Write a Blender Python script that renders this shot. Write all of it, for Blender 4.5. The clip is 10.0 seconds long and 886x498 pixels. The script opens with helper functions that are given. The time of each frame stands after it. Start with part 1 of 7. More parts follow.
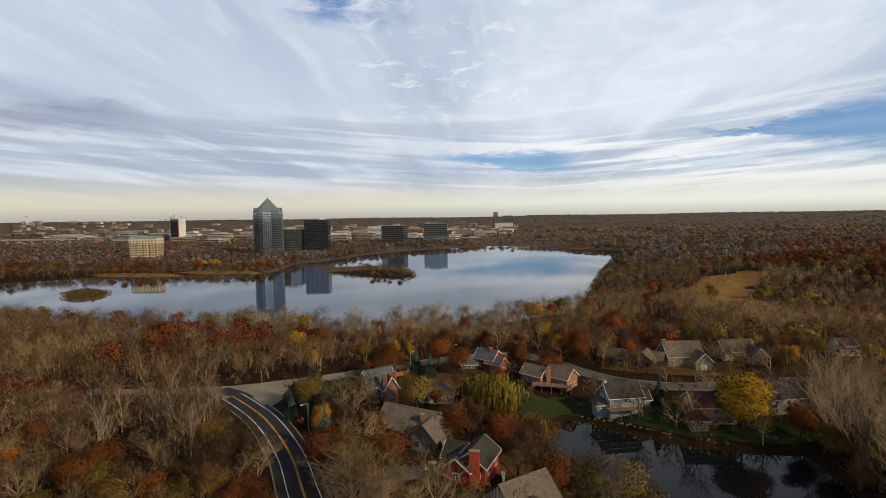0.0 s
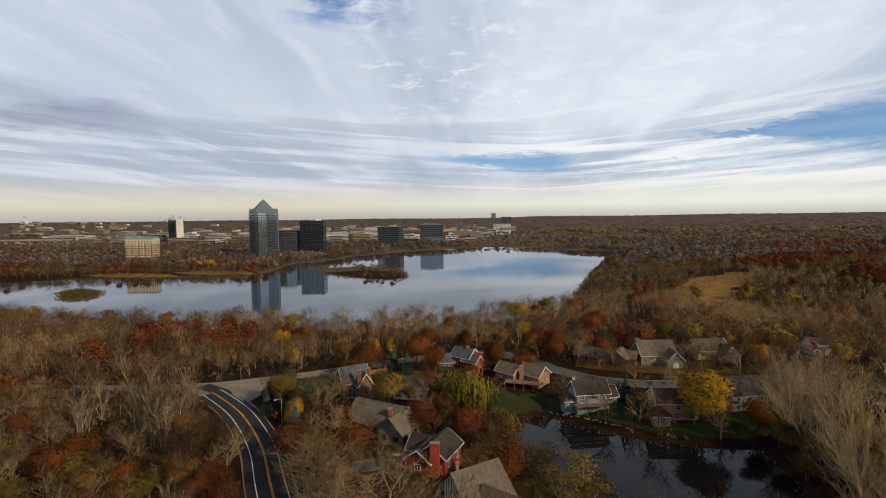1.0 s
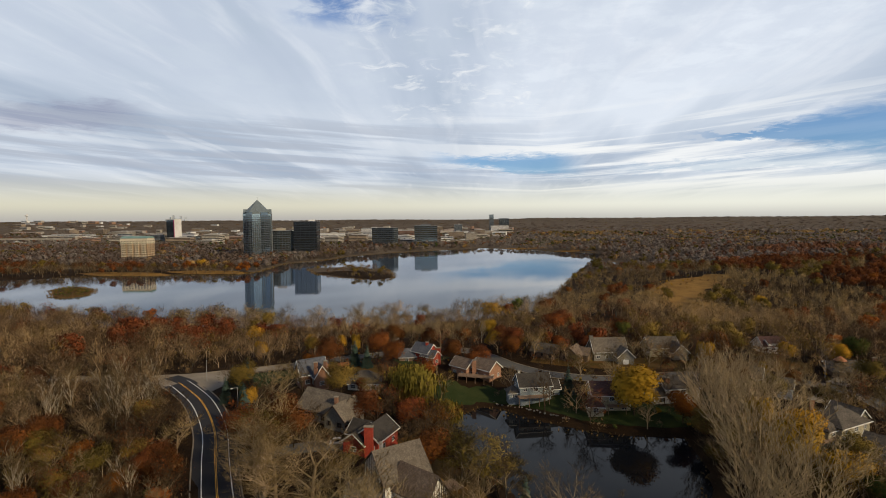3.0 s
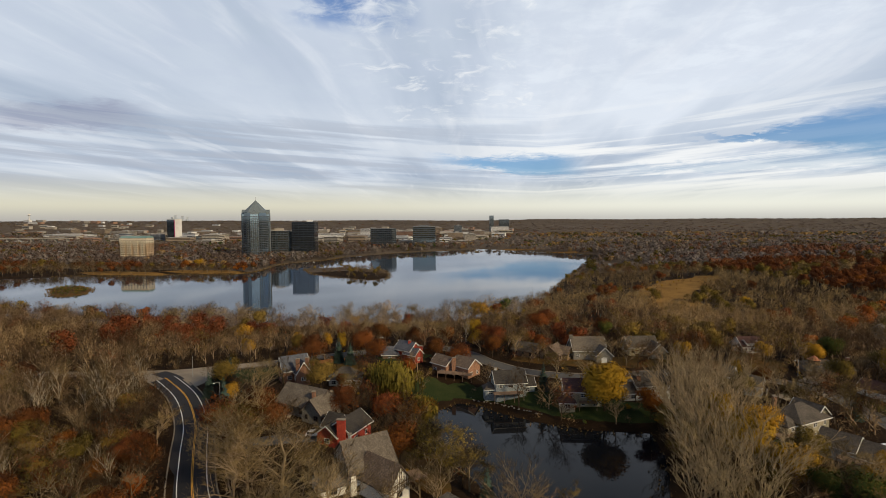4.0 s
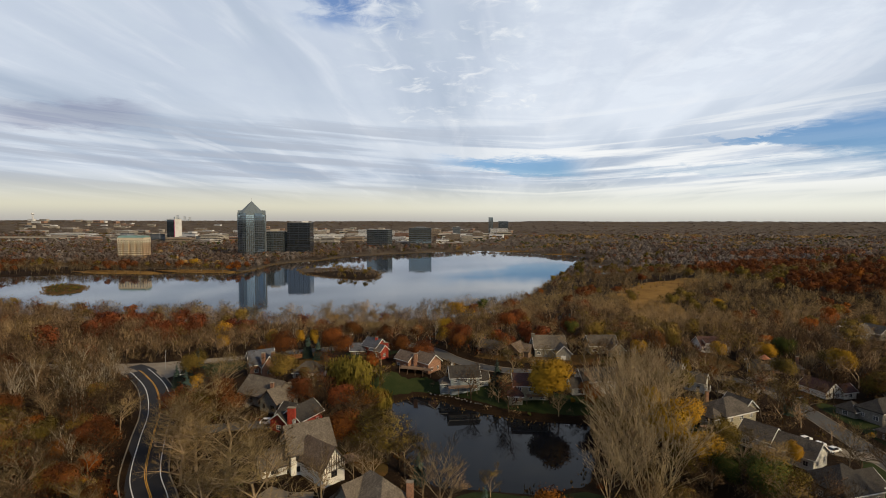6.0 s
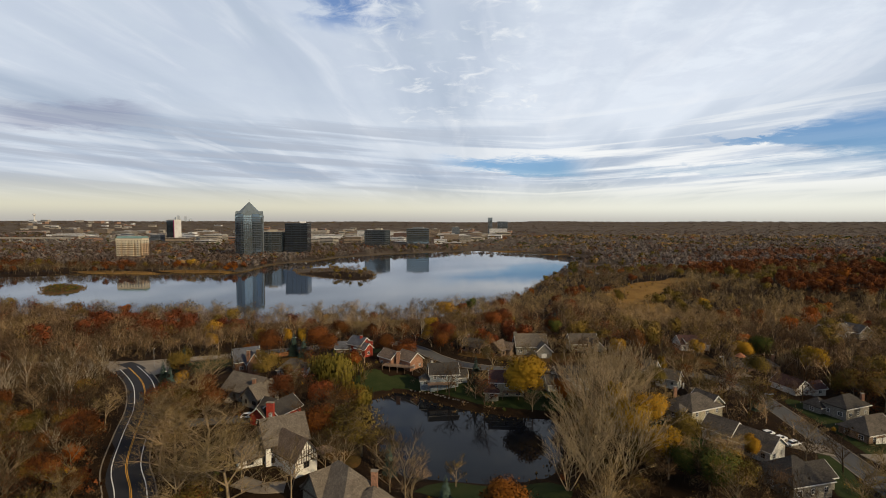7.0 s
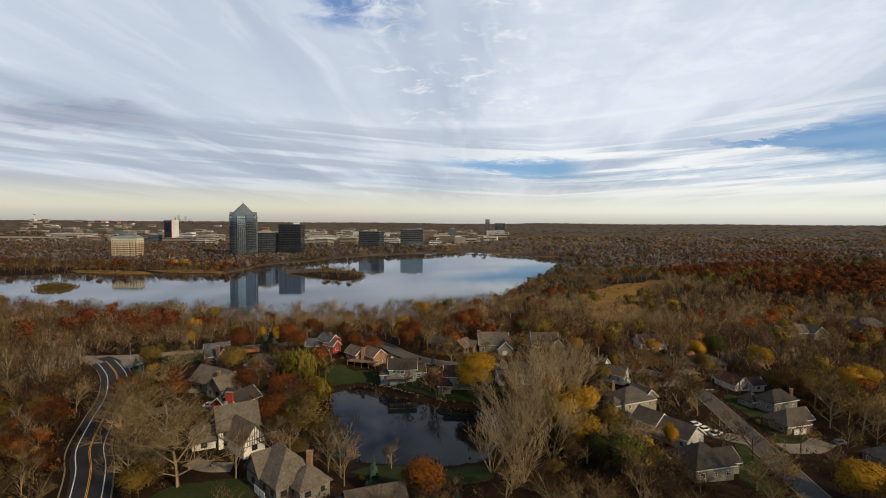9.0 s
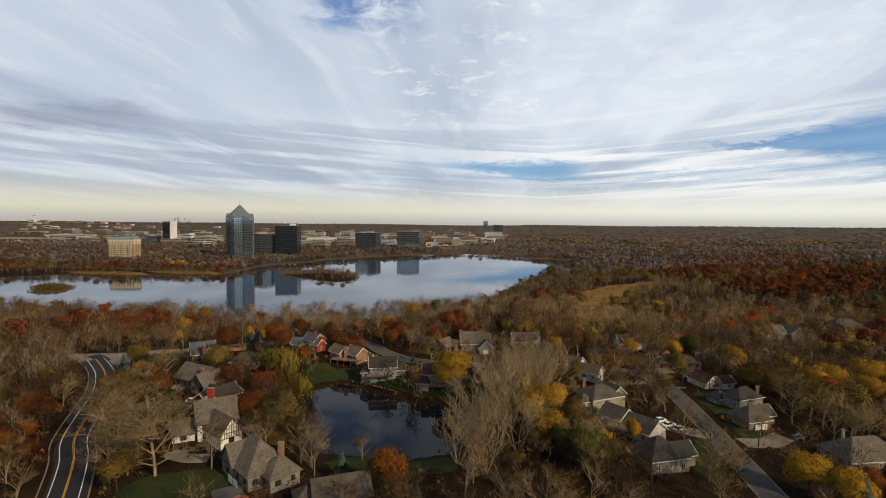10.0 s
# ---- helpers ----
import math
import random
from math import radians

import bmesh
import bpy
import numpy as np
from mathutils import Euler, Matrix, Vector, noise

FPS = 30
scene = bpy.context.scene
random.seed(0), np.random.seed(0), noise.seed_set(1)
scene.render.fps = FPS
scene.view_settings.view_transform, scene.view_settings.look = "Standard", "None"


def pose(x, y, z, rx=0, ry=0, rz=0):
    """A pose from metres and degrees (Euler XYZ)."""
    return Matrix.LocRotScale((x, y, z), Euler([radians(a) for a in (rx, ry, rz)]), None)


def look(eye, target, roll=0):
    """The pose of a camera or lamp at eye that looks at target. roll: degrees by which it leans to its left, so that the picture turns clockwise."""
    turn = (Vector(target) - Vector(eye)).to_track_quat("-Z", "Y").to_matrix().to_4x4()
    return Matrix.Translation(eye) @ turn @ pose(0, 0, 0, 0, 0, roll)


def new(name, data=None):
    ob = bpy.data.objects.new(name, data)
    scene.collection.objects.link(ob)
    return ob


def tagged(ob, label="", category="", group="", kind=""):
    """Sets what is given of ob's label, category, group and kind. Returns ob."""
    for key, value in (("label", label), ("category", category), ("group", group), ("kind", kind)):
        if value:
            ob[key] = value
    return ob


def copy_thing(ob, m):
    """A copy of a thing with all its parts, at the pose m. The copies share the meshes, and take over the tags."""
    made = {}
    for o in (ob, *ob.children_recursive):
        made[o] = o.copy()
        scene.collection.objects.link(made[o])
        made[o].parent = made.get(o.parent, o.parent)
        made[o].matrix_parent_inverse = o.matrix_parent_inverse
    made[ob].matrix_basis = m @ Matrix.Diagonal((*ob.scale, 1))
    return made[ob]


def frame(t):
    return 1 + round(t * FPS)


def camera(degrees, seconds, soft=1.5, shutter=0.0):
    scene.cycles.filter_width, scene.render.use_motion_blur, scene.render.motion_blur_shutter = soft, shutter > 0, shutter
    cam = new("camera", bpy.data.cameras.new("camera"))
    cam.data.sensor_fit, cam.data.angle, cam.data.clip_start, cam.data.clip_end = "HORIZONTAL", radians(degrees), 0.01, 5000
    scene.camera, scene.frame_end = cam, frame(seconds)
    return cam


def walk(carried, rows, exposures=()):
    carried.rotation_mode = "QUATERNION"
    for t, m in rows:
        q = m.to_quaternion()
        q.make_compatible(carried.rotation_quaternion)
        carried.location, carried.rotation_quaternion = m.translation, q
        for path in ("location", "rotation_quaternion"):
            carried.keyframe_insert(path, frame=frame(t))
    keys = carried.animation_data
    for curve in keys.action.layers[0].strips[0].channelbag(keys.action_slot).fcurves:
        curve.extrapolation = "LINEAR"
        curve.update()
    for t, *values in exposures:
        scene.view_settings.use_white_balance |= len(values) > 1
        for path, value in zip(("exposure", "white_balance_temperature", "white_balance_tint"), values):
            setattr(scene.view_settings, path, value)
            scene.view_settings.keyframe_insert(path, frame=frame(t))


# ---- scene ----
cam = camera(82.0, 10.0, soft=0.95)
PATH = [
    (0, (0.063, -6.2, 70.282), (-0.164, -4.217, 70.152), -0.8),
    (0.5, (4.778, -8.357, 70.362), (4.552, -6.374, 70.235), -0.8),
    (1, (9.543, -10.563, 70.467), (9.317, -8.579, 70.341), -0.7),
    (1.5, (14.257, -12.808, 70.581), (14.031, -10.825, 70.456), -0.7),
    (2, (18.926, -15.048, 70.663), (18.7, -13.065, 70.539), -0.6),
    (2.5, (23.537, -17.325, 70.72), (23.309, -15.341, 70.597), -0.5),
    (4, (37.234, -24.243, 70.92), (36.996, -22.261, 70.802), -0.2),
    (4.5, (41.714, -26.264, 71.021), (41.473, -24.282, 70.904), -0.2),
    (5, (46.206, -28.333, 71.16), (45.964, -26.351, 71.044), -0.1),
    (5.5, (50.806, -30.454, 71.29), (50.561, -28.473, 71.176), 0.1),
    (7, (64.607, -37.309, 72.019), (64.354, -35.328, 71.907), 0.1),
    (7.5, (69.281, -39.771, 72.241), (69.028, -37.79, 72.13), 0.2),
    (8, (73.888, -42.192, 72.529), (73.635, -40.212, 72.42), 0.3),
    (8.5, (78.652, -44.714, 72.824), (78.398, -42.733, 72.716), 0.3),
    (9, (83.596, -47.326, 73.126), (83.34, -45.345, 73.019), 0.4),
    (9.5, (88.528, -50.024, 73.387), (88.271, -48.043, 73.283), 0.5),
    (10, (93.416, -52.853, 73.579), (93.16, -50.872, 73.478), 0.5),
]
walk(cam, [(t, look(eye, target, roll)) for t, eye, target, roll in PATH])

# ---- sky and sun ----
SUN_FROM, SUN_UP = 122.0, 29.0      # degrees clockwise from +y, and over the horizon
world = bpy.data.worlds.new("world")
scene.world = world
world.use_nodes = True
wt = world.node_tree
wt.nodes.clear()


def wmath(op, a, b=None, c=None, clamp=False):
    n = wt.nodes.new("ShaderNodeMath")
    n.operation, n.use_clamp = op, clamp
    for i, v in enumerate((a, b, c)):
        if v is None:
            continue
        if isinstance(v, (int, float)):
            n.inputs[i].default_value = v
        else:
            wt.links.new(v, n.inputs[i])
    return n.outputs[0]


def wramp(v, lo, hi, out0=0.0, out1=1.0):
    n = wt.nodes.new("ShaderNodeMapRange")
    n.interpolation_type = "SMOOTHSTEP"
    wt.links.new(v, n.inputs[0])
    for i, x in enumerate((lo, hi, out0, out1)):
        n.inputs[i + 1].default_value = x
    return n.outputs[0]


def wnoise(vec, scale, detail, rough=0.55, distortion=0.0):
    n = wt.nodes.new("ShaderNodeTexNoise")
    wt.links.new(vec, n.inputs["Vector"])
    n.inputs["Scale"].default_value, n.inputs["Detail"].default_value = scale, detail
    n.inputs["Roughness"].default_value, n.inputs["Distortion"].default_value = rough, distortion
    return n.outputs[0]


def wmix(f, a, b):
    n = wt.nodes.new("ShaderNodeMix")
    n.data_type = "RGBA"
    wt.links.new(f, n.inputs[0])
    for i, v in ((6, a), (7, b)):
        if isinstance(v, tuple):
            n.inputs[i].default_value = (*v, 1)
        else:
            wt.links.new(v, n.inputs[i])
    return n.outputs[2]


way = wt.nodes.new("ShaderNodeTexCoord").outputs["Generated"]
sep = wt.nodes.new("ShaderNodeSeparateXYZ")
wt.links.new(way, sep.inputs[0])
sx, sy, sz = sep.outputs
up = wmath("MAXIMUM", sz, 0.0)
elev = wmath("MULTIPLY", wmath("ARCSINE", sz), 57.2958)
azim = wmath("MULTIPLY", wmath("ARCTAN2", sx, sy), 57.2958)
low = wmath("ADD", up, 0.09)
flat = wt.nodes.new("ShaderNodeCombineXYZ")
wt.links.new(wmath("DIVIDE", sx, low), flat.inputs[0])
wt.links.new(wmath("DIVIDE", sy, low), flat.inputs[1])
plane = flat.outputs[0]
lanes = wt.nodes.new("ShaderNodeVectorMath")
lanes.operation = "MULTIPLY"
lanes.inputs[1].default_value = (1.0, 0.2, 1.0)
wt.links.new(plane, lanes.inputs[0])
lanes = lanes.outputs[0]
big = wnoise(plane, 0.42, 4, 0.5, 0.5)
fine = wnoise(plane, 1.5, 6, 0.55, 0.5)
wisp = wnoise(plane, 7.0, 6, 0.6, 0.8)
band = wnoise(lanes, 1.15, 5, 0.5, 0.35)
thread = wnoise(lanes, 4.5, 6, 0.55, 0.5)
ripple = wmath("ADD", wmath("MULTIPLY", wmath("SUBTRACT", fine, 0.5), 2.6), wmath("MULTIPLY", wmath("SUBTRACT", wisp, 0.5), 2.0))


def opening(a0, a1, e0, slope, thick0, thick1, soft=1.0):
    """A gap of open sky between two azimuths, about a line of elevations."""
    along = wramp(azim, a0, a1)
    mid = wmath("ADD", wmath("MULTIPLY", wmath("SUBTRACT", azim, a0), slope), e0)
    off = wmath("ABSOLUTE", wmath("SUBTRACT", wmath("ADD", elev, ripple), mid))
    half = wmath("ADD", wmath("MULTIPLY", along, thick1 - thick0), thick0)
    return wmath("MULTIPLY", wramp(wmath("DIVIDE", off, half), 0.35, 1.25 * soft, 1.0, 0.0), wramp(azim, a0 - 5, a0 + 3))


gap = wmath("MAXIMUM", opening(22, 42, 7.9, -0.05, 0.25, 3.7, 1.3), wmath("MULTIPLY", opening(-5, 4, 6.3, -0.05, 0.6, 0.95, 1.4), wramp(azim, 5, 10, 0.95, 0.0)))
gap = wmath("MAXIMUM", gap, wmath("MULTIPLY", opening(14, 38, 5.0, 0.02, 0.3, 1.0, 1.5), 0.35))
# torn holes high up, then mostly open sky overhead
torn = wmath("ADD", wmath("MULTIPLY", fine, 0.7), wmath("MULTIPLY", wisp, 0.5))
over_left = wmath("MULTIPLY", wramp(wmath("ABSOLUTE", wmath("ADD", azim, 16.5)), 2.5, 8.5, 1.0, 0.0), wramp(elev, 18.8, 21.2))
gap = wmath("MAXIMUM", gap, wmath("MULTIPLY", wmath("MULTIPLY", over_left, wramp(torn, 0.54, 0.70, 1.0, 0.1)), 0.95))
gap = wmath("MAXIMUM", gap, wmath("MULTIPLY", wramp(elev, 27, 44), wramp(torn, 0.56, 0.7, 0.6, 0.0)))
cover = wmath("SUBTRACT", 1.0, wmath("MULTIPLY", gap, 0.88))
# cloud shading: long lanes that run away from the eye, brightest ahead and to one side, grey-blue below
shade = wramp(wmath("ADD", wmath("MULTIPLY", band, 0.75), wmath("MULTIPLY", big, 0.25)), 0.36, 0.62)
glow = wmath("MULTIPLY", wramp(wmath("ABSOLUTE", wmath("SUBTRACT", azim, 16)), 3, 34, 1.0, 0.0), wramp(elev, 3, 12))
shade = wmath("ADD", wmath("MULTIPLY", shade, 0.62), wmath("MULTIPLY", glow, 0.62), clamp=True)
body = wmix(shade, (0.375, 0.465, 0.60), (0.81, 0.875, 0.965))
billow = wnoise(plane, 4.2, 7, 0.62, 0.3)
body = wmix(wmath("MULTIPLY", wramp(billow, 0.42, 0.62, 0.30, 0.0), wramp(elev, 9, 17)), body, (0.55, 0.62, 0.76))
body = wmix(wmath("MULTIPLY", wramp(thread, 0.5, 0.7), 0.30), body, (0.92, 0.95, 1.0))
body = wmix(wmath("MULTIPLY", wmath("MULTIPLY", wramp(wisp, 0.5, 0.72), wramp(fine, 0.42, 0.58)), wmath("MULTIPLY", wramp(elev, 8, 13, 0.0, 0.7), wramp(wmath("ABSOLUTE", wmath("ADD", azim, 5)), 7, 15, 1.0, 0.0))), body, (0.97, 0.99, 1.0))
dusk = wmath("MULTIPLY", wramp(wmath("ABSOLUTE", wmath("ADD", azim, 43)), 3, 8, 1.0, 0.0), wramp(wmath("ABSOLUTE", wmath("SUBTRACT", wmath("ADD", elev, ripple), wmath("MULTIPLY_ADD", azim, 0.13, 14.8))), 0.3, 1.7, 1.0, 0.0))
body = wmix(wmath("MULTIPLY", dusk, 0.72), body, (0.25, 0.28, 0.42))
streak_v = wt.nodes.new("ShaderNodeCombineXYZ")
wt.links.new(wmath("MULTIPLY", azim, 0.03), streak_v.inputs[0])
wt.links.new(wmath("MULTIPLY", wmath("MULTIPLY_ADD", wmath("ABSOLUTE", wmath("SUBTRACT", azim, 4)), -0.05, elev), 0.8), streak_v.inputs[1])
streak = wnoise(streak_v.outputs[0], 1.0, 5, 0.55, 0.4)
lowband = wmath("MULTIPLY", wramp(elev, 1.5, 3.5), wramp(elev, 8, 13, 1.0, 0.0))
body = wmix(wmath("MULTIPLY", wramp(streak, 0.46, 0.6), wmath("MULTIPLY", lowband, wramp(azim, -20, 14, 0.8, 0.08))), body, (0.47, 0.52, 0.61))
body = wmix(wmath("MULTIPLY", wramp(streak, 0.40, 0.54, 1.0, 0.0), wmath("MULTIPLY", lowband, wramp(azim, -12, 8, 0.25, 1.0))), body, (0.95, 0.97, 0.98))
haze = wmix(wramp(elev, -0.3, 1.6), (0.48, 0.46, 0.43), (0.74, 0.71, 0.56))
haze = wmix(wramp(azim, -30, 25), haze, wmix(wramp(elev, -0.3, 1.6), (0.58, 0.57, 0.53), (0.90, 0.90, 0.79)))
body = wmix(wramp(elev, 1.0, 5.0, 1.0, 0.0), body, haze)
# unseen cloud overhead, darkened to grey to dim the sky's fill on the ground
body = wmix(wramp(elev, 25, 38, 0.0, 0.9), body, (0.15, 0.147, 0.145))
sky = wt.nodes.new("ShaderNodeTexSky")
sky.sky_type, sky.sun_disc = "NISHITA", False
sky.sun_elevation, sky.sun_rotation = radians(SUN_UP), radians(SUN_FROM)
open_sky = wt.nodes.new("ShaderNodeBackground")
open_sky.inputs[1].default_value = 0.10
tint = wt.nodes.new("ShaderNodeVectorMath")
tint.operation = "MULTIPLY"
tint.inputs[1].default_value = (0.50, 0.80, 1.2)
wt.links.new(sky.outputs[0], tint.inputs[0])
wt.links.new(tint.outputs[0], open_sky.inputs[0])
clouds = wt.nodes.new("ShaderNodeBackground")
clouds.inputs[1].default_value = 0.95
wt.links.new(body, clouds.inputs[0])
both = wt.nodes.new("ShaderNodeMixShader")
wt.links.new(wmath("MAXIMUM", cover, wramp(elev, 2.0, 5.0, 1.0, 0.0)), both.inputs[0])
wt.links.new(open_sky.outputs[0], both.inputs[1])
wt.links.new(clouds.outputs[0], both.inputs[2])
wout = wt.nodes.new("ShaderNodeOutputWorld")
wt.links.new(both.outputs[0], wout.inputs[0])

sun = new("sun", bpy.data.lights.new("sun", "SUN"))
sun.data.energy, sun.data.angle, sun.data.color = 3.5, radians(1.5), (1.0, 0.79, 0.48)
a, e = radians(SUN_FROM), radians(SUN_UP)
sun.matrix_world = look((math.sin(a) * math.cos(e) * 300, math.cos(a) * math.cos(e) * 300, math.sin(e) * 300), (0, 0, 0))

# ---- materials ----


def surface(name, c1, c2, size=1.0, rough=0.85, bump=0.0, vary=0.0, fine=0.0, metal=0.0, fine_size=None, island=0.0, spec=0.3):
    """Two colours mixed by coarse and fine noise at metre sizes; vary: lightness from object to object."""
    m = bpy.data.materials.new(name)
    m.use_nodes = True
    nt = m.node_tree
    b = nt.nodes["Principled BSDF"]
    co = nt.nodes.new("ShaderNodeNewGeometry")
    n1 = nt.nodes.new("ShaderNodeTexNoise")
    n1.inputs["Scale"].default_value, n1.inputs["Detail"].default_value = 1.0 / size, 4
    nt.links.new(co.outputs["Position"], n1.inputs["Vector"])
    n2 = nt.nodes.new("ShaderNodeTexNoise")
    n2.inputs["Scale"].default_value, n2.inputs["Detail"].default_value = 1.0 / (fine_size or size * 0.13), 3
    nt.links.new(co.outputs["Position"], n2.inputs["Vector"])
    add = nt.nodes.new("ShaderNodeMath")
    add.operation = "MULTIPLY_ADD"
    nt.links.new(n2.outputs[0], add.inputs[0])
    add.inputs[1].default_value = 0.8
    nt.links.new(n1.outputs[0], add.inputs[2])
    r = nt.nodes.new("ShaderNodeMapRange")
    nt.links.new(add.outputs[0], r.inputs[0])
    r.inputs[1].default_value, r.inputs[2].default_value = 0.65, 1.15
    mix = nt.nodes.new("ShaderNodeMix")
    mix.data_type = "RGBA"
    nt.links.new(r.outputs[0], mix.inputs[0])
    mix.inputs[6].default_value, mix.inputs[7].default_value = (*c1, 1), (*c2, 1)
    colour = mix.outputs[2]
    if vary or island:
        hsv = nt.nodes.new("ShaderNodeHueSaturation")
        rnd = co.outputs["Random Per Island"]
        if vary:
            rnd = nt.nodes.new("ShaderNodeObjectInfo").outputs["Random"]
        q = nt.nodes.new("ShaderNodeMapRange")
        nt.links.new(rnd, q.inputs[0])
        w = vary or island
        q.inputs[3].default_value, q.inputs[4].default_value = 1 - w, 1 + w
        nt.links.new(q.outputs[0], hsv.inputs["Value"])
        q2 = nt.nodes.new("ShaderNodeMapRange")
        nt.links.new(rnd, q2.inputs[0])
        q2.inputs[3].default_value, q2.inputs[4].default_value = 0.5 + 0.035 * w, 0.5 - 0.03 * w
        nt.links.new(q2.outputs[0], hsv.inputs["Hue"])
        nt.links.new(colour, hsv.inputs["Color"])
        colour = hsv.outputs[0]
    nt.links.new(colour, b.inputs["Base Color"])
    b.inputs["Roughness"].default_value, b.inputs["Metallic"].default_value = rough, metal
    b.inputs["Specular IOR Level"].default_value = spec
    if bump:
        bp = nt.nodes.new("ShaderNodeBump")
        bp.inputs["Strength"].default_value, bp.inputs["Distance"].default_value = bump, (fine_size or size * 0.13) * 0.6
        nt.links.new(n2.outputs[0], bp.inputs["Height"])
        nt.links.new(bp.outputs[0], b.inputs["Normal"])
    return m


def courses(name, c1, c2, step, rough=0.9, vary=0.0):
    """Shingled roofing or siding: rows of uneven pieces of two tones."""
    m = surface(name, c1, c2, 2.5, rough, 0.0, vary)
    nt = m.node_tree
    b = nt.nodes["Principled BSDF"]
    co = nt.nodes.new("ShaderNodeTexCoord")
    br = nt.nodes.new("ShaderNodeTexBrick")
    nt.links.new(co.outputs["UV"], br.inputs["Vector"])
    br.inputs["Scale"].default_value = 1.0
    br.inputs["Brick Width"].default_value, br.inputs["Row Height"].default_value = step * 1.3, step
    br.inputs["Mortar Size"].default_value, br.inputs["Bias"].default_value = step * 0.06, 0.0
    br.inputs["Color1"].default_value, br.inputs["Color2"].default_value = (0.72, 0.72, 0.72, 1), (1.22, 1.2, 1.18, 1)
    br.inputs["Mortar"].default_value = (0.45, 0.45, 0.45, 1)
    old = b.inputs["Base Color"].links[0].from_socket
    mul = nt.nodes.new("ShaderNodeMix")
    mul.data_type, mul.blend_type = "RGBA", "MULTIPLY"
    mul.inputs[0].default_value = 1.0
    nt.links.new(old, mul.inputs[6])
    nt.links.new(br.outputs[0], mul.inputs[7])
    nt.links.new(mul.outputs[2], b.inputs["Base Color"])
    bp = nt.nodes.new("ShaderNodeBump")
    bp.inputs["Strength"].default_value, bp.inputs["Distance"].default_value = 0.6, 0.03
    nt.links.new(br.outputs[1], bp.inputs["Height"])
    bp.invert = True
    nt.links.new(bp.outputs[0], b.inputs["Normal"])
    return m


def glassy(name, tint, rough=0.06, metal=0.0, spec=0.5):
    m = surface(name, tint, tuple(c * 1.25 for c in tint), 6.0, rough, 0.0, vary=0.25, metal=metal)
    m.node_tree.nodes["Principled BSDF"].inputs["Specular IOR Level"].default_value = spec
    return m


def water(name, tint, wave, size, shine=0.5):
    m = surface(name, tint, tuple(c * 1.3 for c in tint), 40.0, 0.025)
    nt = m.node_tree
    b = nt.nodes["Principled BSDF"]
    b.inputs["IOR"].default_value, b.inputs["Specular IOR Level"].default_value = 1.333, shine
    g = nt.nodes.new("ShaderNodeNewGeometry")
    n = nt.nodes.new("ShaderNodeTexNoise")
    n.inputs["Scale"].default_value, n.inputs["Detail"].default_value = 1.0 / size, 3
    nt.links.new(g.outputs["Position"], n.inputs["Vector"])
    big_n = nt.nodes.new("ShaderNodeTexNoise")
    big_n.inputs["Scale"].default_value = 0.012
    nt.links.new(g.outputs["Position"], big_n.inputs["Vector"])
    rr = nt.nodes.new("ShaderNodeMapRange")
    nt.links.new(big_n.outputs[0], rr.inputs[0])
    rr.inputs[1].default_value, rr.inputs[2].default_value = 0.4, 0.65
    rr.inputs[3].default_value, rr.inputs[4].default_value = 0.012, 0.06
    nt.links.new(rr.outputs[0], b.inputs["Roughness"])
    bp = nt.nodes.new("ShaderNodeBump")
    bp.inputs["Strength"].default_value, bp.inputs["Distance"].default_value = wave, 0.05
    nt.links.new(n.outputs[0], bp.inputs["Height"])
    nt.links.new(bp.outputs[0], b.inputs["Normal"])
    return m


LITTER = surface("leaf_litter", (0.012, 0.0075, 0.0045), (0.032, 0.0185, 0.009), 9.0, 0.95, 0.5, fine_size=0.5, spec=0.06)
FIELD = surface("dry_field_and_scrub", (0.075, 0.058, 0.043), (0.125, 0.098, 0.072), 90.0, 0.95, 0.3, fine_size=7.0, spec=0.06)
GRASS = surface("lawn_grass", (0.017, 0.029, 0.009), (0.038, 0.046, 0.016), 7.0, 0.95, 0.4, fine_size=0.35, spec=0.06)
DRY = surface("dry_grass", (0.15, 0.082, 0.022), (0.27, 0.155, 0.045), 10.0, 0.95, 0.4, fine_size=0.6, spec=0.06)
REED = surface("reed", (0.085, 0.055, 0.022), (0.15, 0.1, 0.04), 5.0, 0.95, island=0.25, spec=0.06)
LEAFY_LAWN = surface("leaf_strewn_lawn", (0.05, 0.04, 0.013), (0.125, 0.062, 0.02), 6.0, 0.95, 0.4, fine_size=0.5, spec=0.06)
ASPHALT = surface("fresh_asphalt", (0.0135, 0.0135, 0.017), (0.022, 0.022, 0.026), 8.0, 0.85, 0.2, fine_size=0.15)
OLD_ASPHALT = surface("worn_asphalt", (0.062, 0.06, 0.058), (0.095, 0.092, 0.088), 9.0, 0.9, 0.2, fine_size=0.4)
CONCRETE = surface("worn_concrete", (0.17, 0.14, 0.105), (0.25, 0.21, 0.16), 7.0, 0.9, 0.2, fine_size=0.4)
DRIVE = surface("driveway_tar", (0.06, 0.06, 0.062), (0.10, 0.097, 0.095), 4.0, 0.9, 0.2, fine_size=0.3)
WHITE_LINE = surface("white_road_paint", (0.62, 0.63, 0.62), (0.78, 0.78, 0.77), 1.2, 0.7, fine_size=0.1)
YELLOW_LINE = surface("yellow_road_paint", (0.62, 0.30, 0.03), (0.75, 0.40, 0.05), 1.2, 0.7, fine_size=0.1)
LAKE_WATER = water("lake_water", (0.018, 0.022, 0.026), 0.12, 1.6)
POND_WATER = water("pond_water", (0.006, 0.007, 0.009), 0.05, 0.9, 0.16)
